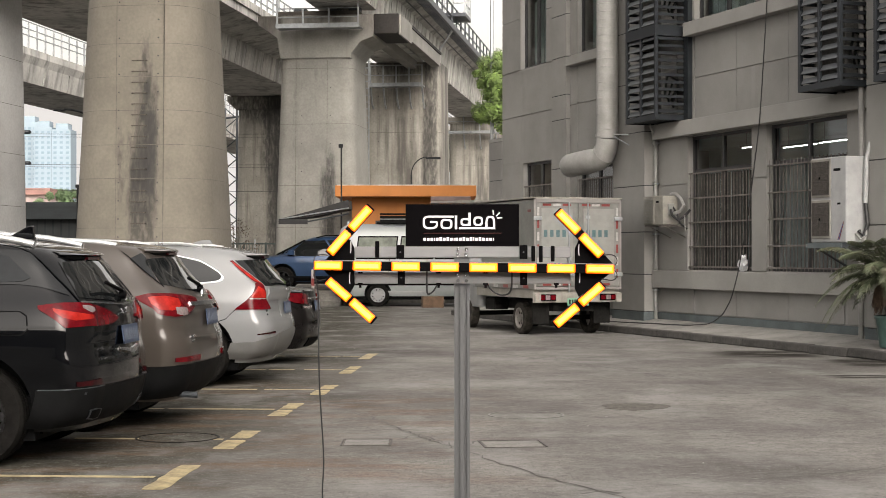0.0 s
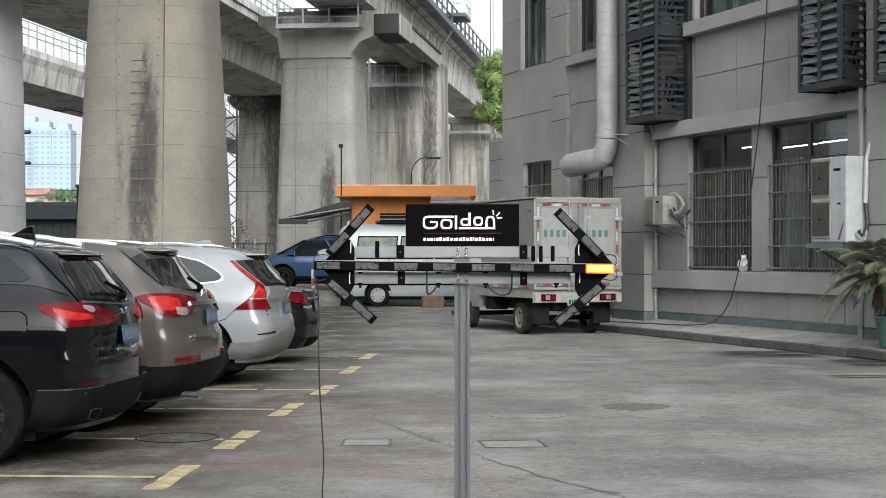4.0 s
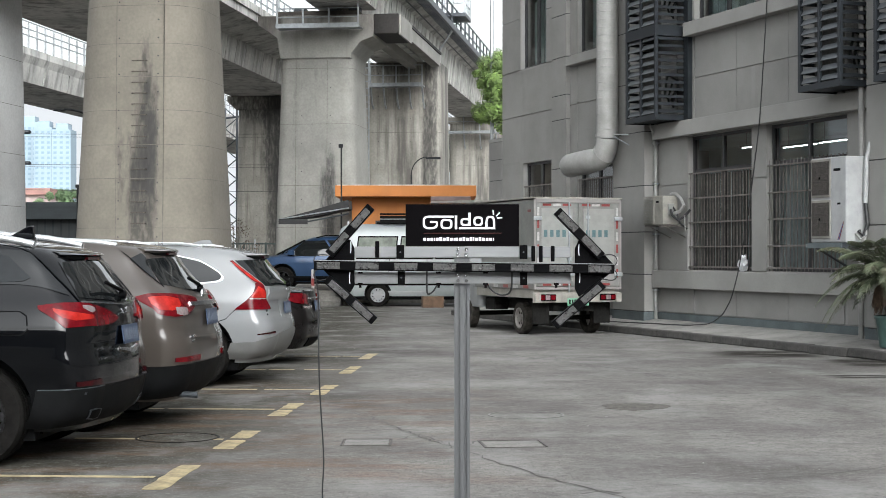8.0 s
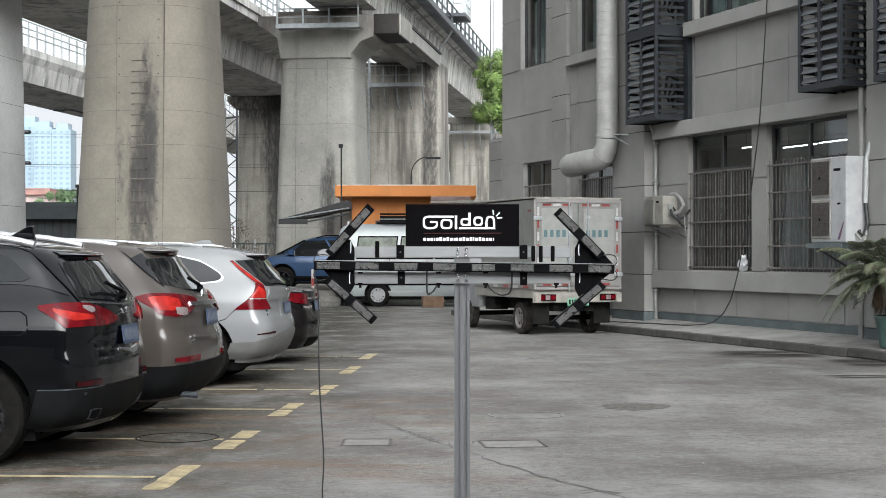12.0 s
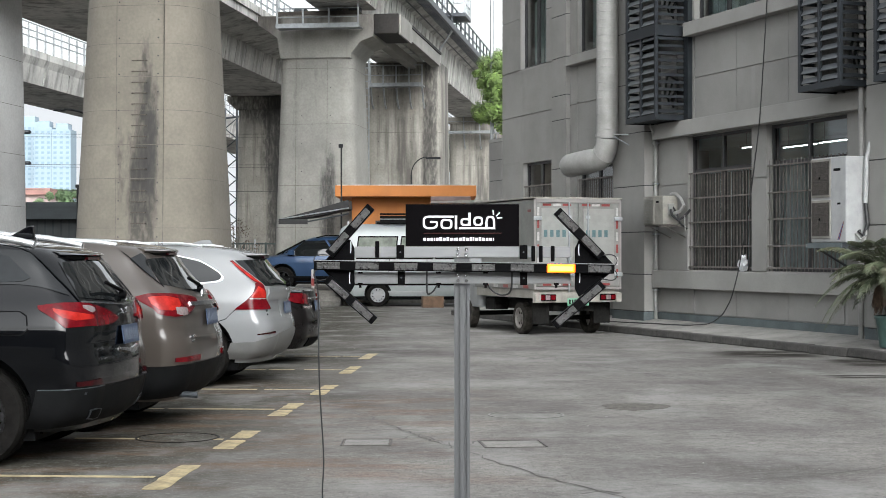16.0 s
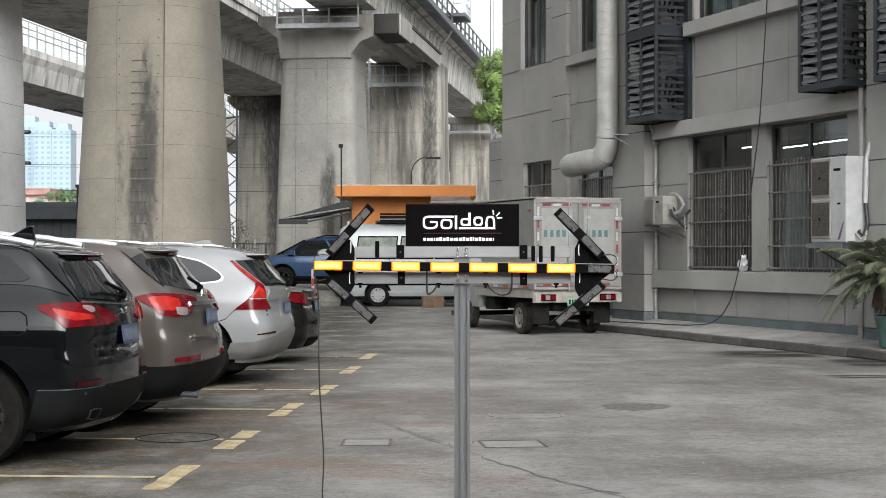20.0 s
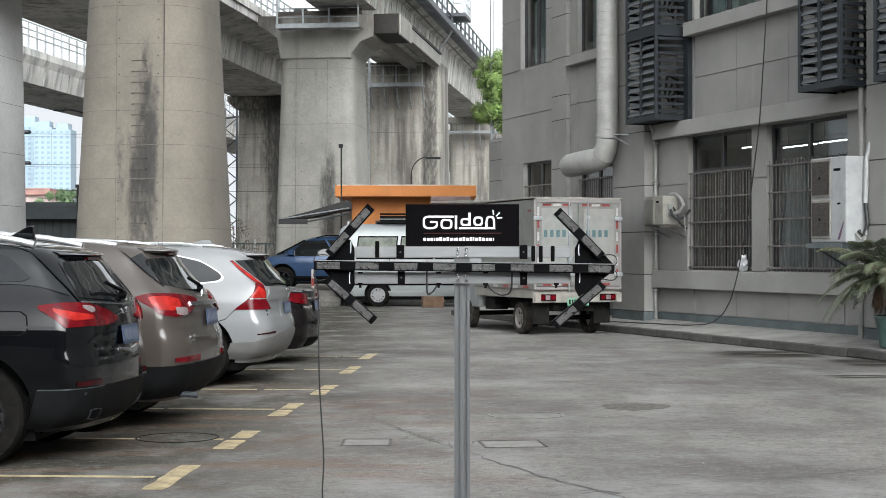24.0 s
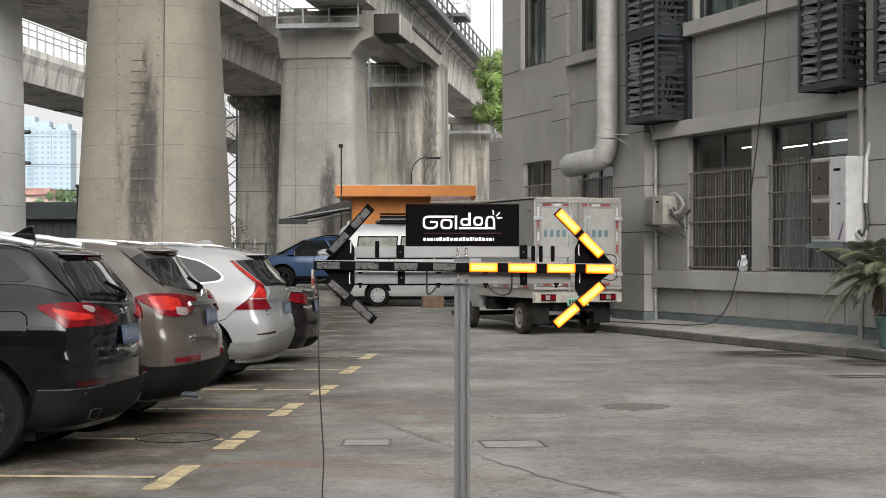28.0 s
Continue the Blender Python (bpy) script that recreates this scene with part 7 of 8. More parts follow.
suv("parked_saloon", "dark brown saloon parked in a bay, rear outwards", rear_at(-1.745, 21.9), P_DARK, ROWS_SALOON, 0.22, 1.43, (-0.95, -3.60), 0.32, RIM, saloon_parts)


# the blue SUV up on the platform, seen from its side: it faces left
def blue_parts(car, sh, body):
    both(car, "rear_side_window", sh, TINT, [1.9, 2.3, 2.6], [1.10, 1.06, 1.05], [1.25, 1.48, 1.50], 0.006, "dark side glass")
    both(car, "rear_door_window", sh, TINT, [2.68, 3.45], [1.05, 1.04], [1.50, 1.50], 0.006, "dark side glass")
    both(car, "front_door_window", sh, TINT, [3.53, 4.15, 4.95], [1.04, 1.02, 1.02], [1.50, 1.48, 1.06], 0.006, "dark side glass")
    part("mirror", box(-3.32, -3.12, -1.06, -0.93, 1.05, 1.20, 0.03), P_BLUE, car)
    both(car, "sill_cladding", sh, BLACK_MATTE, [2.9, 5.2], [0.26, 0.26], [0.42, 0.42], 0.012)
    part("windscreen", prism([(-3.72, 1.08), (-2.86, 1.52), (-2.83, 1.48), (-3.66, 1.05)], -0.62, 0.62, "xz"), TINT, car, "dark windscreen")
    both(car, "head_lamp", sh, LAMP_CLEAR, [6.0, 6.3], [0.80, 0.82], [0.92, 0.93], 0.006, nu=4, nv=2)
    for side in (-1, 1):
        part("roof_rail", tube([(-0.8, side * 0.60, 1.58), (-1.1, side * 0.62, 1.65), (-2.2, side * 0.62, 1.65), (-2.5, side * 0.60, 1.58)], 0.02, 8), BLACK_MATTE, car)


ROWS_BLUE = [(0.25, -0.16, -4.3, 0.8), (0.38, -0.05, -4.42, 0.9), (0.62, 0.0, -4.46, 0.92), (0.8, -0.03, -4.42, 0.92), (0.93, -0.06, -4.38, 0.91), (0.985, -0.08, -4.2, 0.9), (1.05, -0.12, -3.72, 0.88), (1.2, -0.22, -3.45, 0.84), (1.35, -0.32, -3.15, 0.79), (1.48, -0.42, -2.9, 0.735), (1.56, -0.52, -2.7, 0.68), (1.62, -0.75, -2.45, 0.58), (1.65, -1.05, -2.1, 0.4)]
suv("parked_suv", "blue SUV parked side-on up on the platform", pose(-1.35, 47.8, 0.45, 0, 0, 0), P_BLUE, ROWS_BLUE, 0.25, 1.65, (-0.90, -3.50), 0.35, RIM_DARK, blue_parts)

# ---- white van, seen from its side, facing left ----
VAN_GLASS = material("pale_green_van_glass", (0.10, 0.115, 0.09), 0.08, vary=0.25, scale=1.5, fine=8, spec=0.2)
van = thing("parked_van", "white high-roof van parked side-on behind the light board", "van", pose(-3.18, 46.2, 0, 0, 0, 180))
VROWS = [(0.30, -0.10, -4.95, 0.80), (0.45, -0.02, -5.02, 0.86), (0.75, 0.0, -5.0, 0.88), (1.05, -0.02, -4.9, 0.88), (1.25, -0.03, -4.75, 0.875), (1.55, -0.05, -4.45, 0.85), (1.9, -0.08, -4.15, 0.80), (2.1, -0.11, -3.95, 0.76), (2.25, -0.15, -3.8, 0.70), (2.36, -0.25, -3.55, 0.60), (2.42, -0.45, -3.3, 0.42)]
vs = Shell(VROWS, (0.2, 0.25), (0.4, 0.5), 0.04)
vb = part("body", vs.body(list(np.linspace(0.30, 2.2, 22)) + [2.25, 2.3, 2.34, 2.38, 2.42]), P_VAN, van)
carve(vb, wheel_cuts((-3.95, -1.28), 0.40, 1.0))
for t0, t1, z1 in ((0.42, 1.52, 2.02), (1.68, 2.6, 2.02), (2.72, 3.40, 2.02)):
    for side in (-1, 1):
        part("side_window", vs.patch([2 + t0, 2 + t1], [1.42, 1.42], [z1, z1], 0.008, side=side), VAN_GLASS, van, "pale greenish side glass", smooth=True)
        part("window_seal", vs.patch([2 + t0 - 0.04, 2 + t1 + 0.04], [1.38, 1.38], [z1 + 0.04, z1 + 0.04], 0.003, side=side), BLACK_MATTE, van)
for side in (-1, 1):
    part("front_window", vs.patch([5.42, 5.8, 6.25], [1.40, 1.38, 1.36], [1.98, 1.95, 1.50], 0.008, side=side), VAN_GLASS, van, "pale greenish side glass", smooth=True)
    part("rub_strip", vs.patch([2.1, 5.9], [0.62, 0.62], [0.70, 0.70], 0.014, side=side), BLACK_MATTE, van, "black rub strip")
    part("slide_rail", vs.patch([2.1, 4.2], [1.22, 1.22], [1.26, 1.26], 0.010, side=side), BLACK_MATTE, van)
    part("sill_strip", vs.patch([2.9, 4.7], [0.32, 0.32], [0.46, 0.46], 0.008, side=side), material("grey_sill", (0.28, 0.29, 0.29), 0.6, vary=0.1), van, "grey sill strip")
    for t in (3.35, 4.45, 5.36):
        part("door_gap", vs.patch([t, t + 0.014], [0.5, 0.5], [2.02, 2.02], 0.002, side=side, nu=2), BLACK_MATTE, van)
part("underbody", box(-4.6, -0.3, -0.7, 0.7, 0.2, 0.5), BLACK_MATTE, van)
for x in (-3.95, -1.28):
    for side in (-1, 1):
        wheel(van, x, side * 0.77, 0.335, 0.2, RIM, 12, side)
    part("wheel_well", box(x - 0.395, x + 0.395, -0.64, 0.64, 0.22, 0.78), BLACK_MATTE, van)
part("door_handle", box(-3.2, -3.02, -0.90, -0.87, 1.06, 1.10, 0.008), BLACK_MATTE, van)
rack = thing("roof_rack", "dark flat roof rack with slats carried over a van", "roof rack", pose(0.05, 46.2, 2.42))
for y in (-0.5, -0.2, 0.1, 0.4):
    part("slat", box(-1.9, 1.2, y, y + 0.12, 0.12, 0.17), BLACK_MATTE, rack)
part("side_bar", box(-1.9, 1.2, -0.62, -0.56, 0.02, 0.24), BLACK_MATTE, rack)
part("top_bar", box(-1.9, 1.2, -0.64, -0.57, 0.26, 0.31), BLACK_MATTE, rack)
part("side_bar", box(-1.9, 1.2, -0.63, -0.615, 0.13, 0.15), STEEL, rack)
for x in (-1.7, -0.4, 0.9):
    part("foot", box(x, x + 0.08, -0.6, 0.5, 0.0, 0.12), BLACK_MATTE, rack)

# ---- small white box truck, rear towards the camera ----
TRUCK_WHITE = material("dusty_white_truck_paint", (0.170, 0.171, 0.160), 0.5, vary=0.14, scale=3, fine=30)
TRUCK_BLACK = material("dusty_black_steel", (0.014, 0.0135, 0.0125), 0.8, vary=0.35, scale=5, fine=40, spec=0.1)
DUSTY_RUBBER = material("dusty_tyre_rubber", (0.040, 0.036, 0.031), 0.9, vary=0.35, scale=9, fine=50, bump=0.3, spec=0.1)
TRUCK = pose(2.515, 29.0, 0, 0, 0, 20.0)
truck = thing("box_truck", "small white box truck with striped rear doors", "truck", TRUCK)
# local: y runs forward from the rear doors, x to the right
W = 0.895
ZB, ZT = 0.86, 2.53
part("box_body", box(-W, W, 0.03, 3.0, ZB, ZT, 0.015), TRUCK_WHITE, truck)
part("chassis", box(-0.42, 0.42, 0.2, 4.3, 0.45, 0.62), TRUCK_BLACK, truck)
part("subframe", box(-W + 0.02, W - 0.02, 0.05, 2.95, 0.70, ZB - 0.002), WHITE_DIRTY, truck)
for x0, x1 in ((-W + 0.05, -0.012), (0.012, W - 0.05)):
    door = part("rear_door", box(x0, x1, -0.012, 0.028, ZB + 0.06, ZT - 0.06, 0.006), TRUCK_WHITE, truck)
    xc = x0 + 0.18 if x0 > 0 else x1 - 0.18
    part("lock_rod", tube([(xc, -0.04, ZB - 0.05), (xc, -0.04, ZT - 0.05)], 0.016, 8), STEEL, door)
    for z in (ZB + 0.2, 1.4, ZT - 0.35):
        part("rod_guide", box(xc - 0.04, xc + 0.04, -0.052, -0.013, z, z + 0.06), STEEL, door)
    xe = x0 if x0 < 0 else x1
    for z in (ZB + 0.25, ZT - 0.38):
        part("hinge", box(xe - 0.10 if x0 > 0 else xe - 0.06, xe + 0.06 if x0 > 0 else xe + 0.10, -0.05, -0.013, z, z + 0.07, 0.004), STEEL, door)
    part("inner_panel", box(x0 + 0.1, x1 - 0.1, -0.018, -0.0125, ZB + 0.16, ZT - 0.16), WHITE_METAL, door)
    part("handle", box(xc - 0.15, xc + 0.15, -0.055, -0.02, 1.12, 1.16), STEEL, door)
for a, b in (((-W, -W + 0.045), (ZB, ZT)), ((W - 0.045, W), (ZB, ZT))):
    part("door_frame", box(a[0], a[1], -0.018, 0.029, b[0], b[1], 0.004), material("door_seal_grey", (0.20, 0.19, 0.18), 0.6, vary=0.1), truck, "grey door frame")
for z0, z1 in ((ZT - 0.05, ZT + 0.02), (ZB, ZB + 0.05)):
    part("door_frame", box(-W + 0.046, W - 0.046, -0.02, 0.029, z0, z1, 0.004), MATS["door_seal_grey"], truck)
part("roof_edge", box(-W - 0.02, W + 0.02, -0.02, 3.02, ZT + 0.021, ZT + 0.05, 0.006), WHITE_DIRTY, truck)
# red and white reflective strips
STRIP_WHITE = material("dull_reflective_white", (0.36, 0.35, 0.34), 0.5, vary=0.15, scale=15)
for k, z in enumerate((ZT - 0.115, ZB + 0.075)):
    for i, (x, c) in enumerate(((-0.72, RED), (-0.52, STRIP_WHITE), (-0.32, RED), (0.08, RED), (0.28, STRIP_WHITE), (0.48, RED))):
        part("reflective_strip", box(x, x + 0.17, -0.0235, -0.0205, z, z + 0.042), c, truck)
for x in (-W + 0.062, W - 0.112):
    for i in range(6):
        z = ZB + 0.22 + i * 0.23
        part("reflective_strip", box(x, x + 0.042, -0.0235, -0.0205, z, z + 0.16), RED if i % 2 == 0 else STRIP_WHITE, truck)
for i in range(5):
    y = 0.25 + i * 0.5
    part("reflective_strip", box(-W - 0.004, -W + 0.001, y, y + 0.24, 0.88, 0.94), RED if i % 2 == 0 else STRIP_WHITE, truck)
for x, z in ((-W - 0.004, 2.3), (-W - 0.004, 2.3)):
    part("reflective_strip", box(x, x + 0.005, 0.12 if z else 0, 0.28, z, z + 0.05), RED, truck)
# unreadable stencilled numbers as bars
for x0, n in ((-0.70, 4), (0.16, 4)):
    for i in range(n):
        part("stencil_bar", box(x0 + i * 0.125, x0 + i * 0.125 + 0.07, -0.0255, -0.0235, 1.84, 1.97), TEAL_INK, truck)
# bumper bar, lamps, plate
part("bumper", box(-W, W, 0.0, 0.06, 0.62, 0.80, 0.01), WHITE_DIRTY, truck)
for s in (-1, 1):
    part("lamp_housing", box(s * 0.62 - 0.17, s * 0.62 + 0.17, -0.03, -0.001, 0.655, 0.775, 0.006), BLACK_PLASTIC, truck)
    for i, c in enumerate((LAMP_RED, LAMP_CLEAR, LAMP_RED)):
        x = s * 0.62 - 0.155 + i * 0.105
        part("tail_lamp", box(x, x + 0.095, -0.042, -0.031, 0.67, 0.76, 0.006), c, truck)
    part("mud_flap", box(s * 0.63 - 0.17, s * 0.63 + 0.17, 0.28, 0.31, 0.22, 0.62), TRUCK_BLACK, truck)
    part("end_cap", box(s * (W - 0.07) - 0.06, s * (W - 0.07) + 0.06, -0.06, -0.001, 0.62, 0.80, 0.02), WHITE_DIRTY, truck)
np_ = part("number_plate", box(-0.22, 0.22, -0.022, -0.012, 0.56, 0.70, 0.004), PLATE_GREEN, truck, "green plate with plain bars")
for i in range(7):
    part("bar", box(-0.19 + i * 0.055, -0.155 + i * 0.055, -0.025, -0.0225, 0.585, 0.675), TRUCK_BLACK, np_)
part("plate_bracket", box(-0.1, 0.1, -0.011, 0.06, 0.6, 0.66), TRUCK_BLACK, truck)


def truck_wheel(x, y, side):
    """Lies with its axle across the truck."""
    h_ = part("wheel", lathe([(0.19, -0.09), (0.28, -0.095), (0.305, -0.07), (0.305, 0.07), (0.28, 0.095), (0.19, 0.09)], 36, "x"), DUSTY_RUBBER, truck, "dusty tyre", smooth=True)
    h_.matrix_basis = Matrix.Translation((x, y, 0.305))
    part("rim", lathe([(0.19, 0.0), (0.20, side * 0.092), (0.175, side * 0.088), (0.155, side * 0.055), (0.08, side * 0.050), (0.07, side * 0.08), (0.0005, side * 0.08)], 28, "x"), material("dusty_rim", (0.20, 0.185, 0.17), 0.6, 0.3, vary=0.15, scale=12), h_, smooth=True)
    for k in range(6):
        a = k * math.tau / 6
        part("rim_slot", lathe([(0.0005, side * 0.060), (0.026, side * 0.058), (0.026, side * 0.045)], 10, "x", Matrix.Translation((0, 0.115 * math.cos(a), 0.115 * math.sin(a)))), TRUCK_BLACK, h_)


for y in (0.95, 3.75):
    for s in (-1, 1):
        truck_wheel(s * 0.70, y, s)
    part("axle", lathe([(0.05, -0.7), (0.05, 0.7)], 10, "x", Matrix.Translation((0, y, 0.305))), TRUCK_BLACK, truck)
CR = [(0.45, 0.0, -1.7, 0.76), (0.8, 0.0, -1.72, 0.78), (1.2, 0.0, -1.6, 0.78), (1.5, -0.02, -1.35, 0.74), (1.85, -0.06, -1.1, 0.68), (1.95, -0.15, -0.95, 0.55)]
cs = Shell(CR, (0.12, 0.15), (0.3, 0.4), 0.02)
cab = part("cab", cs.body(list(np.linspace(0.45, 1.9, 14)) + [1.95]), paint("grey_cab_paint", (0.33, 0.34, 0.34), 0.3), truck, "grey cab", smooth=True)
cab.matrix_basis = Matrix.Translation((0, 3.08, 0)) @ pose(0, 0, 0, 0, 0, -90)
part("battery_box", box(-0.75, -0.45, 2.3, 2.8, 0.42, 0.66, 0.02), TRUCK_BLACK, truck, "black battery box")

# van-top ladder and folded sheet lying behind the board
sheet = thing("canopy_roof", "brown and white plastic canopy roof behind the truck", "canopy", pose(0.55, 50.5, 0))
part("ridge", box(-0.95, 0.35, -0.3, 0.3, 3.24, 3.40, 0.03), material("brown_plastic", (0.16, 0.11, 0.10), 0.5, vary=0.15, scale=4), sheet)
part("panel", prism([(-0.95, 3.18), (1.9, 3.16), (1.9, 3.22), (0.35, 3.28), (-0.95, 3.23)], -0.5, 0.5, "xz"), WHITE_DIRTY, sheet)
for x in (-0.8, 1.7):
    part("post", box(x - 0.03, x + 0.03, -0.03, 0.03, 0, 3.17), STEEL, sheet)


# ---- orange kiosk, awning, platform, fence ----
kiosk = thing("kiosk", "orange painted gate kiosk with an overhanging flat roof", "building", pose(0, 52.0, 0))
part("roof", box(-3.56, 1.10, -0.8, 3.6, 3.43, 3.80, 0.02), ORANGE, kiosk, "orange roof slab")
part("roof_top", box(-3.50, 1.04, -0.74, 3.5, 3.801, 3.83), DECK, kiosk)
part("wall", box(-3.05, 0.75, 0.0, 3.2, 0.0, 3.42), ORANGE, kiosk)
part("window", box(-2.2, -0.4, -0.02, -0.001, 1.2, 2.6), TINT, kiosk, "dark kiosk window")
part("window_frame", box(-2.26, -0.34, -0.018, -0.0005, 1.14, 2.66), FRAME_DARK, kiosk)
aw = thing("awning", "charcoal canvas awning with a drooping hem", "awning", pose(0, 48.0, 0))
part("canopy", prism([(-5.0, 2.52), (-4.95, 2.60), (-4.0, 2.85), (-2.88, 3.18), (-2.85, 2.92), (-4.0, 2.66), (-4.55, 2.62)], -0.9, 0.9, "xz"), CLOTH_DARK, aw)
part("hem", box(-4.98, -4.1, -0.95, -0.92, 2.44, 2.60), CLOTH_DARK, aw)
part("front_bar", tube([(-5.0, -0.93, 2.58), (-2.85, -0.93, 2.93)], 0.02, 6), STEEL, aw)
part("lower_bar", tube([(-4.2, -0.85, 2.50), (-2.85, -0.85, 2.76)], 0.025, 6), DARK_STEEL, aw)
for x in (-2.9,):
    part("post", box(x - 0.03, x + 0.03, -0.5, -0.44, 0.45, 2.55), STEEL, aw)

STEP_GREY = material("dirty_step_concrete", (0.115, 0.108, 0.098), 0.9, vary=0.3, scale=1.5, fine=20, bump=0.4)
plat = tagged(part("platform", box(-16.0, -2.7, 46.3, 60.0, 0.0, 0.45, 0.01), STEP_GREY), "low concrete platform beyond the parking bays", "platform", kind="structure")
for i in range(3):
    tagged(part("step", box(-3.95, -3.0, 46.3 - 0.3 * (3 - i), 46.3 - 0.3 * (2 - i) - 0.003, 0.0, 0.15 * (i + 1) - 0.002, 0.008), STEP_GREY), "worn concrete step up to the platform", "step", "platform steps")
low = tagged(part("low_wall", box(-3.0, 2.6, 48.6, 48.8, 0.0, 0.55), CONCRETE_OLD), "low stained concrete wall behind the van", "wall", kind="structure")
# red and white bollard
bol = thing("bollard", "red and white banded post by the steps", "bollard", pose(-3.72, 44.4, 0))
for i in range(5):
    part("band", lathe([(0.045, i * 0.21), (0.045, i * 0.21 + 0.209)], 14), RED if i == 3 else STRIP_WHITE, bol, smooth=True)
part("cap", lathe([(0.045, 1.05), (0.035, 1.09), (0.0005, 1.105)], 14), STRIP_WHITE, bol, smooth=True)
tagged(part("cardboard_box", box(-0.3, 0.3, -0.2, 0.2, 0, 0.32, 0.01), CARD_SHADED, m=pose(-0.3, 44.6, 0, 0, 0, 8)), "brown cardboard box on the ground by the van", "box")


def fence(x0, x1, y, h, n, label):
    f = thing("fence", label, "fence", pose(0, y, 0.0))
    for i in range(n):
        x = x0 + (x1 - x0) * i / (n - 1)
        part("post", box(x - 0.035, x + 0.035, -0.035, 0.035, 0.0, h + (0.12 if i % 4 == 0 else 0)), FENCE_GREEN if i % 4 else STEEL, f)
    for z in (h * 0.35, h - 0.08):
        part("rail", box(x0, x1, -0.025, 0.025, z, z + 0.06), FENCE_GREEN, f)
    bm = bmesh.new()
    x = x0
    while x < x1:
        add_box(bm, x, x + 0.018, -0.009, 0.009, 0.05, h - 0.09)
        x += 0.12
    tagged(part("wires", bm, FENCE_GREEN, f), kind="stuff")
    return f


fence(-16.0, -3.5, 61.0, 2.0, 30, "dark green wire fence along the viaduct")
fence(-34.0, -17.5, 63.0, 2.3, 30, "dark green wire fence along the viaduct")

# shed far left, pinkish house, far trees and towers
shed = thing("shed", "long grey shed with a corrugated curved roof", "building", pose(0, 78.0, 0))
part("wall", box(-34.0, -18.2, 0, 8, 0, 3.3), material("dark_shed_wall", (0.028, 0.032, 0.034), 0.8, vary=0.15, scale=0.5), shed)
bm = bmesh.new()
pts = [(-0.5 + 9 * t, 3.3 + 1.0 * math.sin(math.pi * t)) for t in [i / 12 for i in range(13)]]
add_prism(bm, pts, -34.2, -18.0, "yz")
part("roof", bm, SHED, shed)
for i in range(40):
    x = -34 + i * 0.4
    part("wall_rib", box(x, x + 0.08, -0.04, -0.001, 0, 3.25), SHED, shed)
house = thing("house", "low pinkish house with a flat roof in the distance", "building", pose(0, 150.0, 0))
part("wall", box(-60, -38.1, 0, 10, 0, 7.35), PINK_WALL, house)
part("roof", box(-60.5, -37.8, -0.5, 10.5, 7.35, 7.95), material("dull_red_roof", (0.36, 0.20, 0.17), 0.85, vary=0.15, scale=0.4), house, "dull red flat roof")
for i in range(8):
    part("window", box(-58 + i * 2.7, -56.7 + i * 2.7, -0.05, -0.001, 4.2, 5.6), TINT, house)
for x, y, w, h, n in ((-270.5, 1010, 14, 88, 2), (-257.6, 1000, 11.4, 84, 2), (-245.7, 1000, 12.0, 82.5, 2)):
    tw = thing("tower_block", "pale hazy apartment tower far away", "building", pose(x, y, 0), "far towers")
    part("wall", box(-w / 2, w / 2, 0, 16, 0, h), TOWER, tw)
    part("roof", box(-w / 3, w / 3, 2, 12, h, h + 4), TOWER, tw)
    cols = int(w / 3.4)
    src = None
    for r in range(9, int(h / 3.3)):
        for k in range(cols):
            mtx = Matrix.Translation((-w / 2 + (k + 0.5) * w / cols, -0.06, r * 3.3))
            if src is None:
                src = part("window", box(-1.0, 1.0, -0.05, 0.05, 0.7, 2.3), TOWER_GLASS, tw)
                src.matrix_basis = mtx
            else:
                share("window", src, tw, mtx)


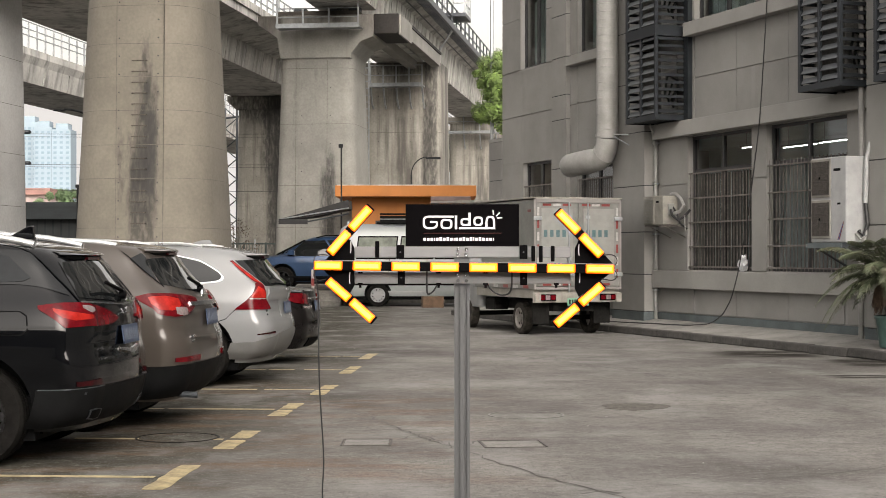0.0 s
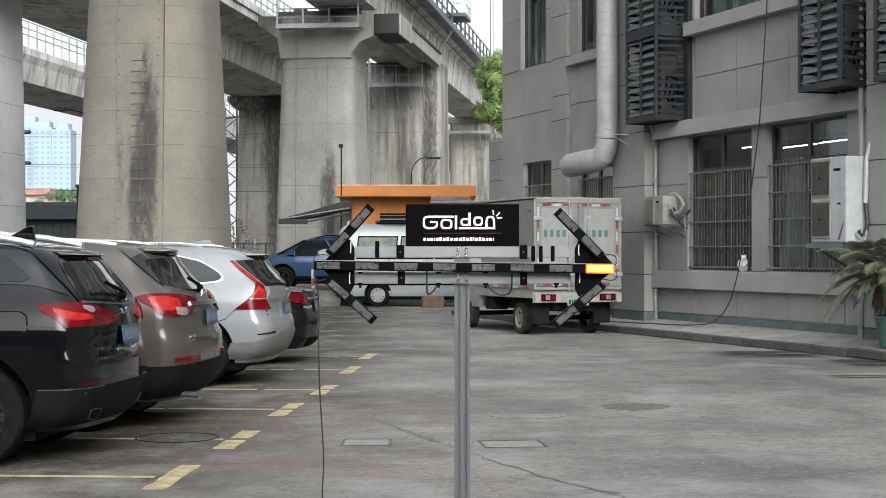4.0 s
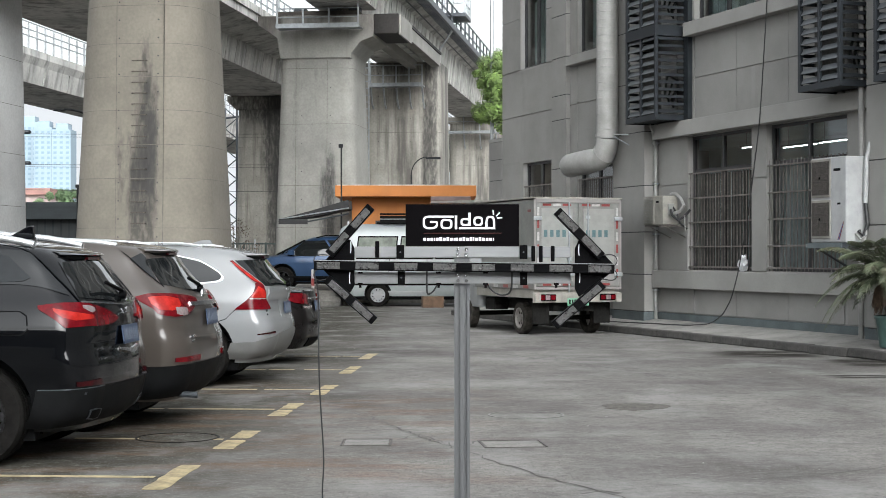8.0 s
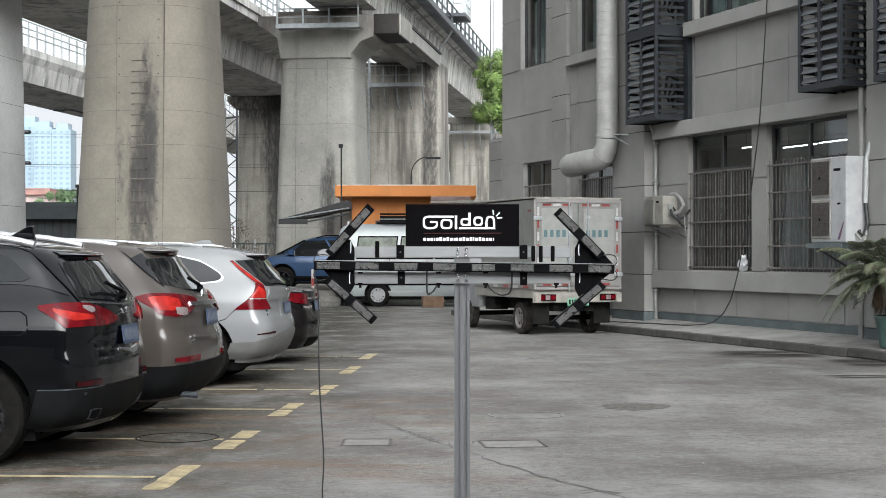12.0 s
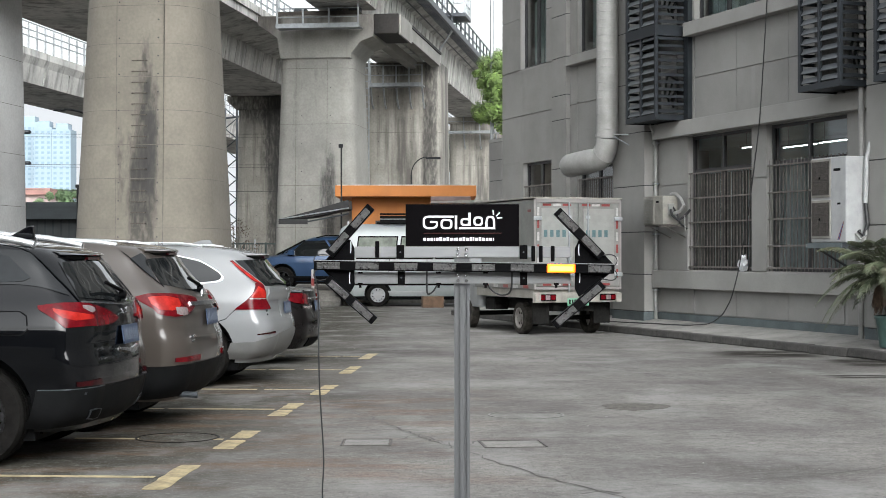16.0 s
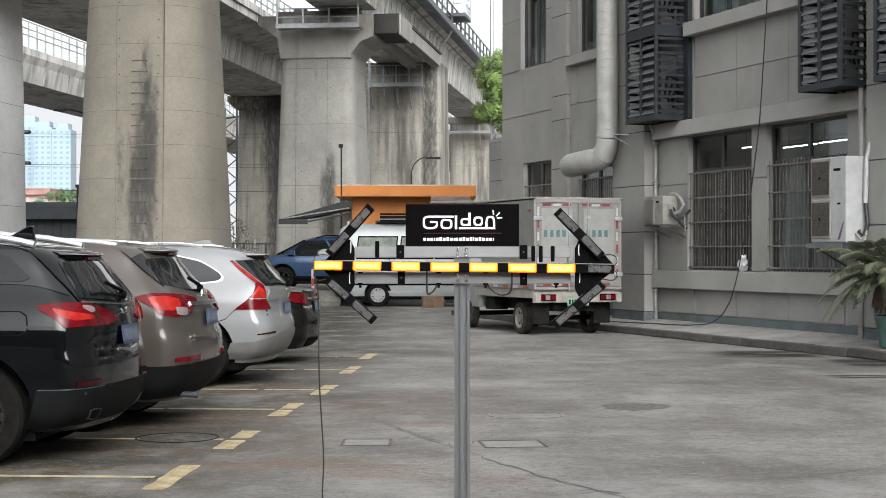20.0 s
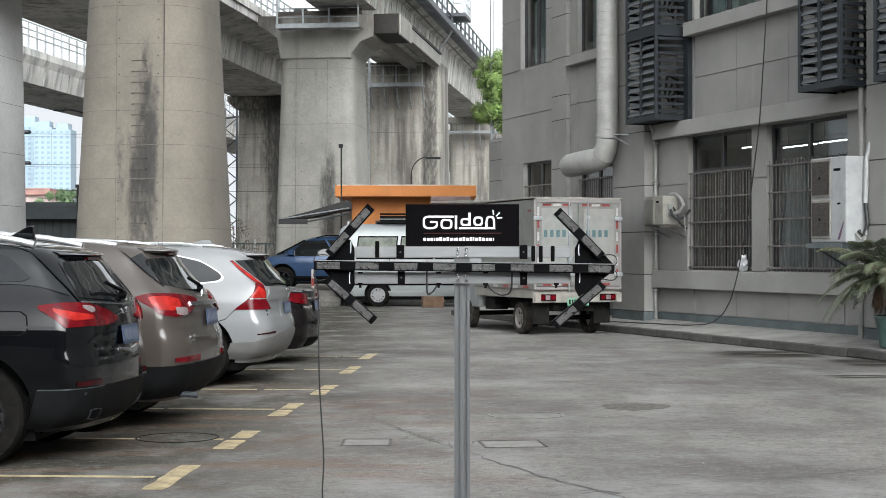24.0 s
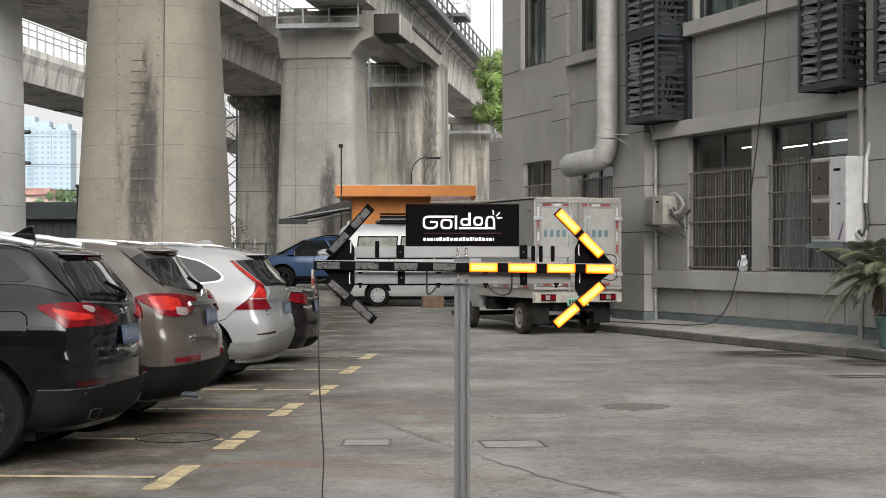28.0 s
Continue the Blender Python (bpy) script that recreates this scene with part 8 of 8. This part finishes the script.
def tree(name, label, m, trunk_h, blobs, leaf, count, mat, seed, trunk_r=0.16):
    """A tapered trunk with limbs and a crown of many small leaves."""
    rnd = random.Random(seed)
    t = thing(name, label, "tree", m)
    part("trunk", tube([(0, 0, 0), (0.06, 0, trunk_h * 0.5), (0, 0.05, trunk_h)], [trunk_r, trunk_r * 0.8, trunk_r * 0.55], 10), BARK, t, smooth=True)
    for bx, by, bz, br in blobs:
        part("limb", tube([(0, 0.03, trunk_h * 0.8), (bx * 0.4, by * 0.4, (trunk_h * 0.8 + bz) / 2 + 0.1), (bx, by, bz)], [trunk_r * 0.5, trunk_r * 0.3, 0.02], 6), BARK, t)
    verts, faces = [], []
    total = sum(b[3] ** 2 for b in blobs)
    for bx, by, bz, br in blobs:
        clumps = [(Vector((rnd.gauss(0, 1), rnd.gauss(0, 1), rnd.gauss(0, 1))).normalized() * br * rnd.uniform(0.45, 1.0), br * rnd.uniform(0.22, 0.42)) for _ in range(16)]
        for i in range(int(count * br * br / total)):
            c, cr = clumps[rnd.randrange(16)]
            d = Vector((rnd.gauss(0, 1), rnd.gauss(0, 1), rnd.gauss(0, 1))).normalized()
            p = Vector((bx, by, bz)) + c + d * cr * rnd.uniform(0.5, 1.05)
            n = (d + Vector((0, 0, 0.8)) + Vector((rnd.uniform(-.6, .6), rnd.uniform(-.6, .6), rnd.uniform(-.6, .6)))).normalized()
            a = n.orthogonal().normalized()
            a.rotate(Matrix.Rotation(rnd.uniform(0, math.tau), 3, n))
            b = n.cross(a)
            s = leaf * rnd.uniform(0.6, 1.25)
            k = len(verts)
            verts += [p - a * s, p + b * s * 0.45, p + a * s, p - b * s * 0.45]
            faces.append((k, k + 1, k + 2, k + 3))
    me = bpy.data.meshes.new("crown")
    me.from_pydata(verts, [], faces)
    me.materials.append(mat)
    cr = new("crown", me)
    cr.parent = t
    tagged(cr, "crown of many small leaves")
    return t


tree("tree", "bright green leafy tree behind the building", pose(3.25, 62.0, 0.2), 6.5, [(-0.9, 0, 7.6, 1.2), (-0.6, 0.3, 8.7, 1.15), (0.4, 0, 8.6, 1.3), (0.6, 0.4, 7.3, 1.3), (-0.3, -0.4, 6.9, 0.9), (1.3, 0, 8.0, 1.2), (-1.25, 0.2, 8.3, 0.75), (-1.0, 0.1, 7.0, 0.7)], 0.062, 90000, LEAF, 3)
tree("tree", "distant green tree beyond the shed", pose(-29.8, 120.0, 0), 3.0, [(-1.0, 0, 4.8, 1.1), (0.0, 0, 5.8, 1.15), (1.2, 0, 5.6, 1.15), (0, 0, 4.2, 1.5), (1.5, 0, 4.2, 1.3), (2.4, 0.5, 5.0, 1.2), (3.2, 0, 5.3, 1.2), (3.4, 0.2, 4.1, 1.3), (-2.0, 0, 4.0, 0.9)], 0.13, 36000, LEAF_FAR, 6, 0.25)
tree("tree", "distant green tree beyond the shed", pose(-25.5, 112.0, 0), 3.0, [(-2, 0, 3.6, 1.8), (0.3, 0, 4.0, 1.8), (2.0, 0, 3.2, 1.7)], 0.2, 8000, LEAF_FAR, 7, 0.22)
tree("shrub", "bare scrubby bush by the fence", pose(-7.9, 58.5, 0.0), 1.0, [(-0.5, 0, 1.6, 0.6), (0.4, 0, 1.9, 0.7), (0, 0, 2.6, 0.6)], 0.05, 500, BARK, 9, 0.05)
# plain unseen buildings added behind the camera and to its left to block light
for x0, x1, y0, y1, h in ((-34, 70, -42, -32, 9), (-34, -22, -13, 20, 8)):
    tagged(part("neighbour_building", box(x0, x1, y0, y1, 0, h), BLOCKER_DARK), "unseen plain dark block added to cut light and darken reflections", "building", kind="structure")


# ---- what moves: the glowing strips ----
def motions():
    table = lit_table()
    for key, (strip, x) in GLOWS.items():
        out, rest = Matrix.Translation((x, -0.0235, 0.0)), Matrix.Translation((x, 0.004, 0.0))
        now = key in table[0][1]
        rows = [(0.0, out if now else rest)]
        for t, on in table[1:]:
            if (key in on) != now:
                rows.append((t - 2 / 30, out if now else rest))
                now = key in on
                rows.append((t - 1 / 30, out if now else rest))
        rows.append((28.0, out if now else rest))
        walk(strip, rows)


motions()
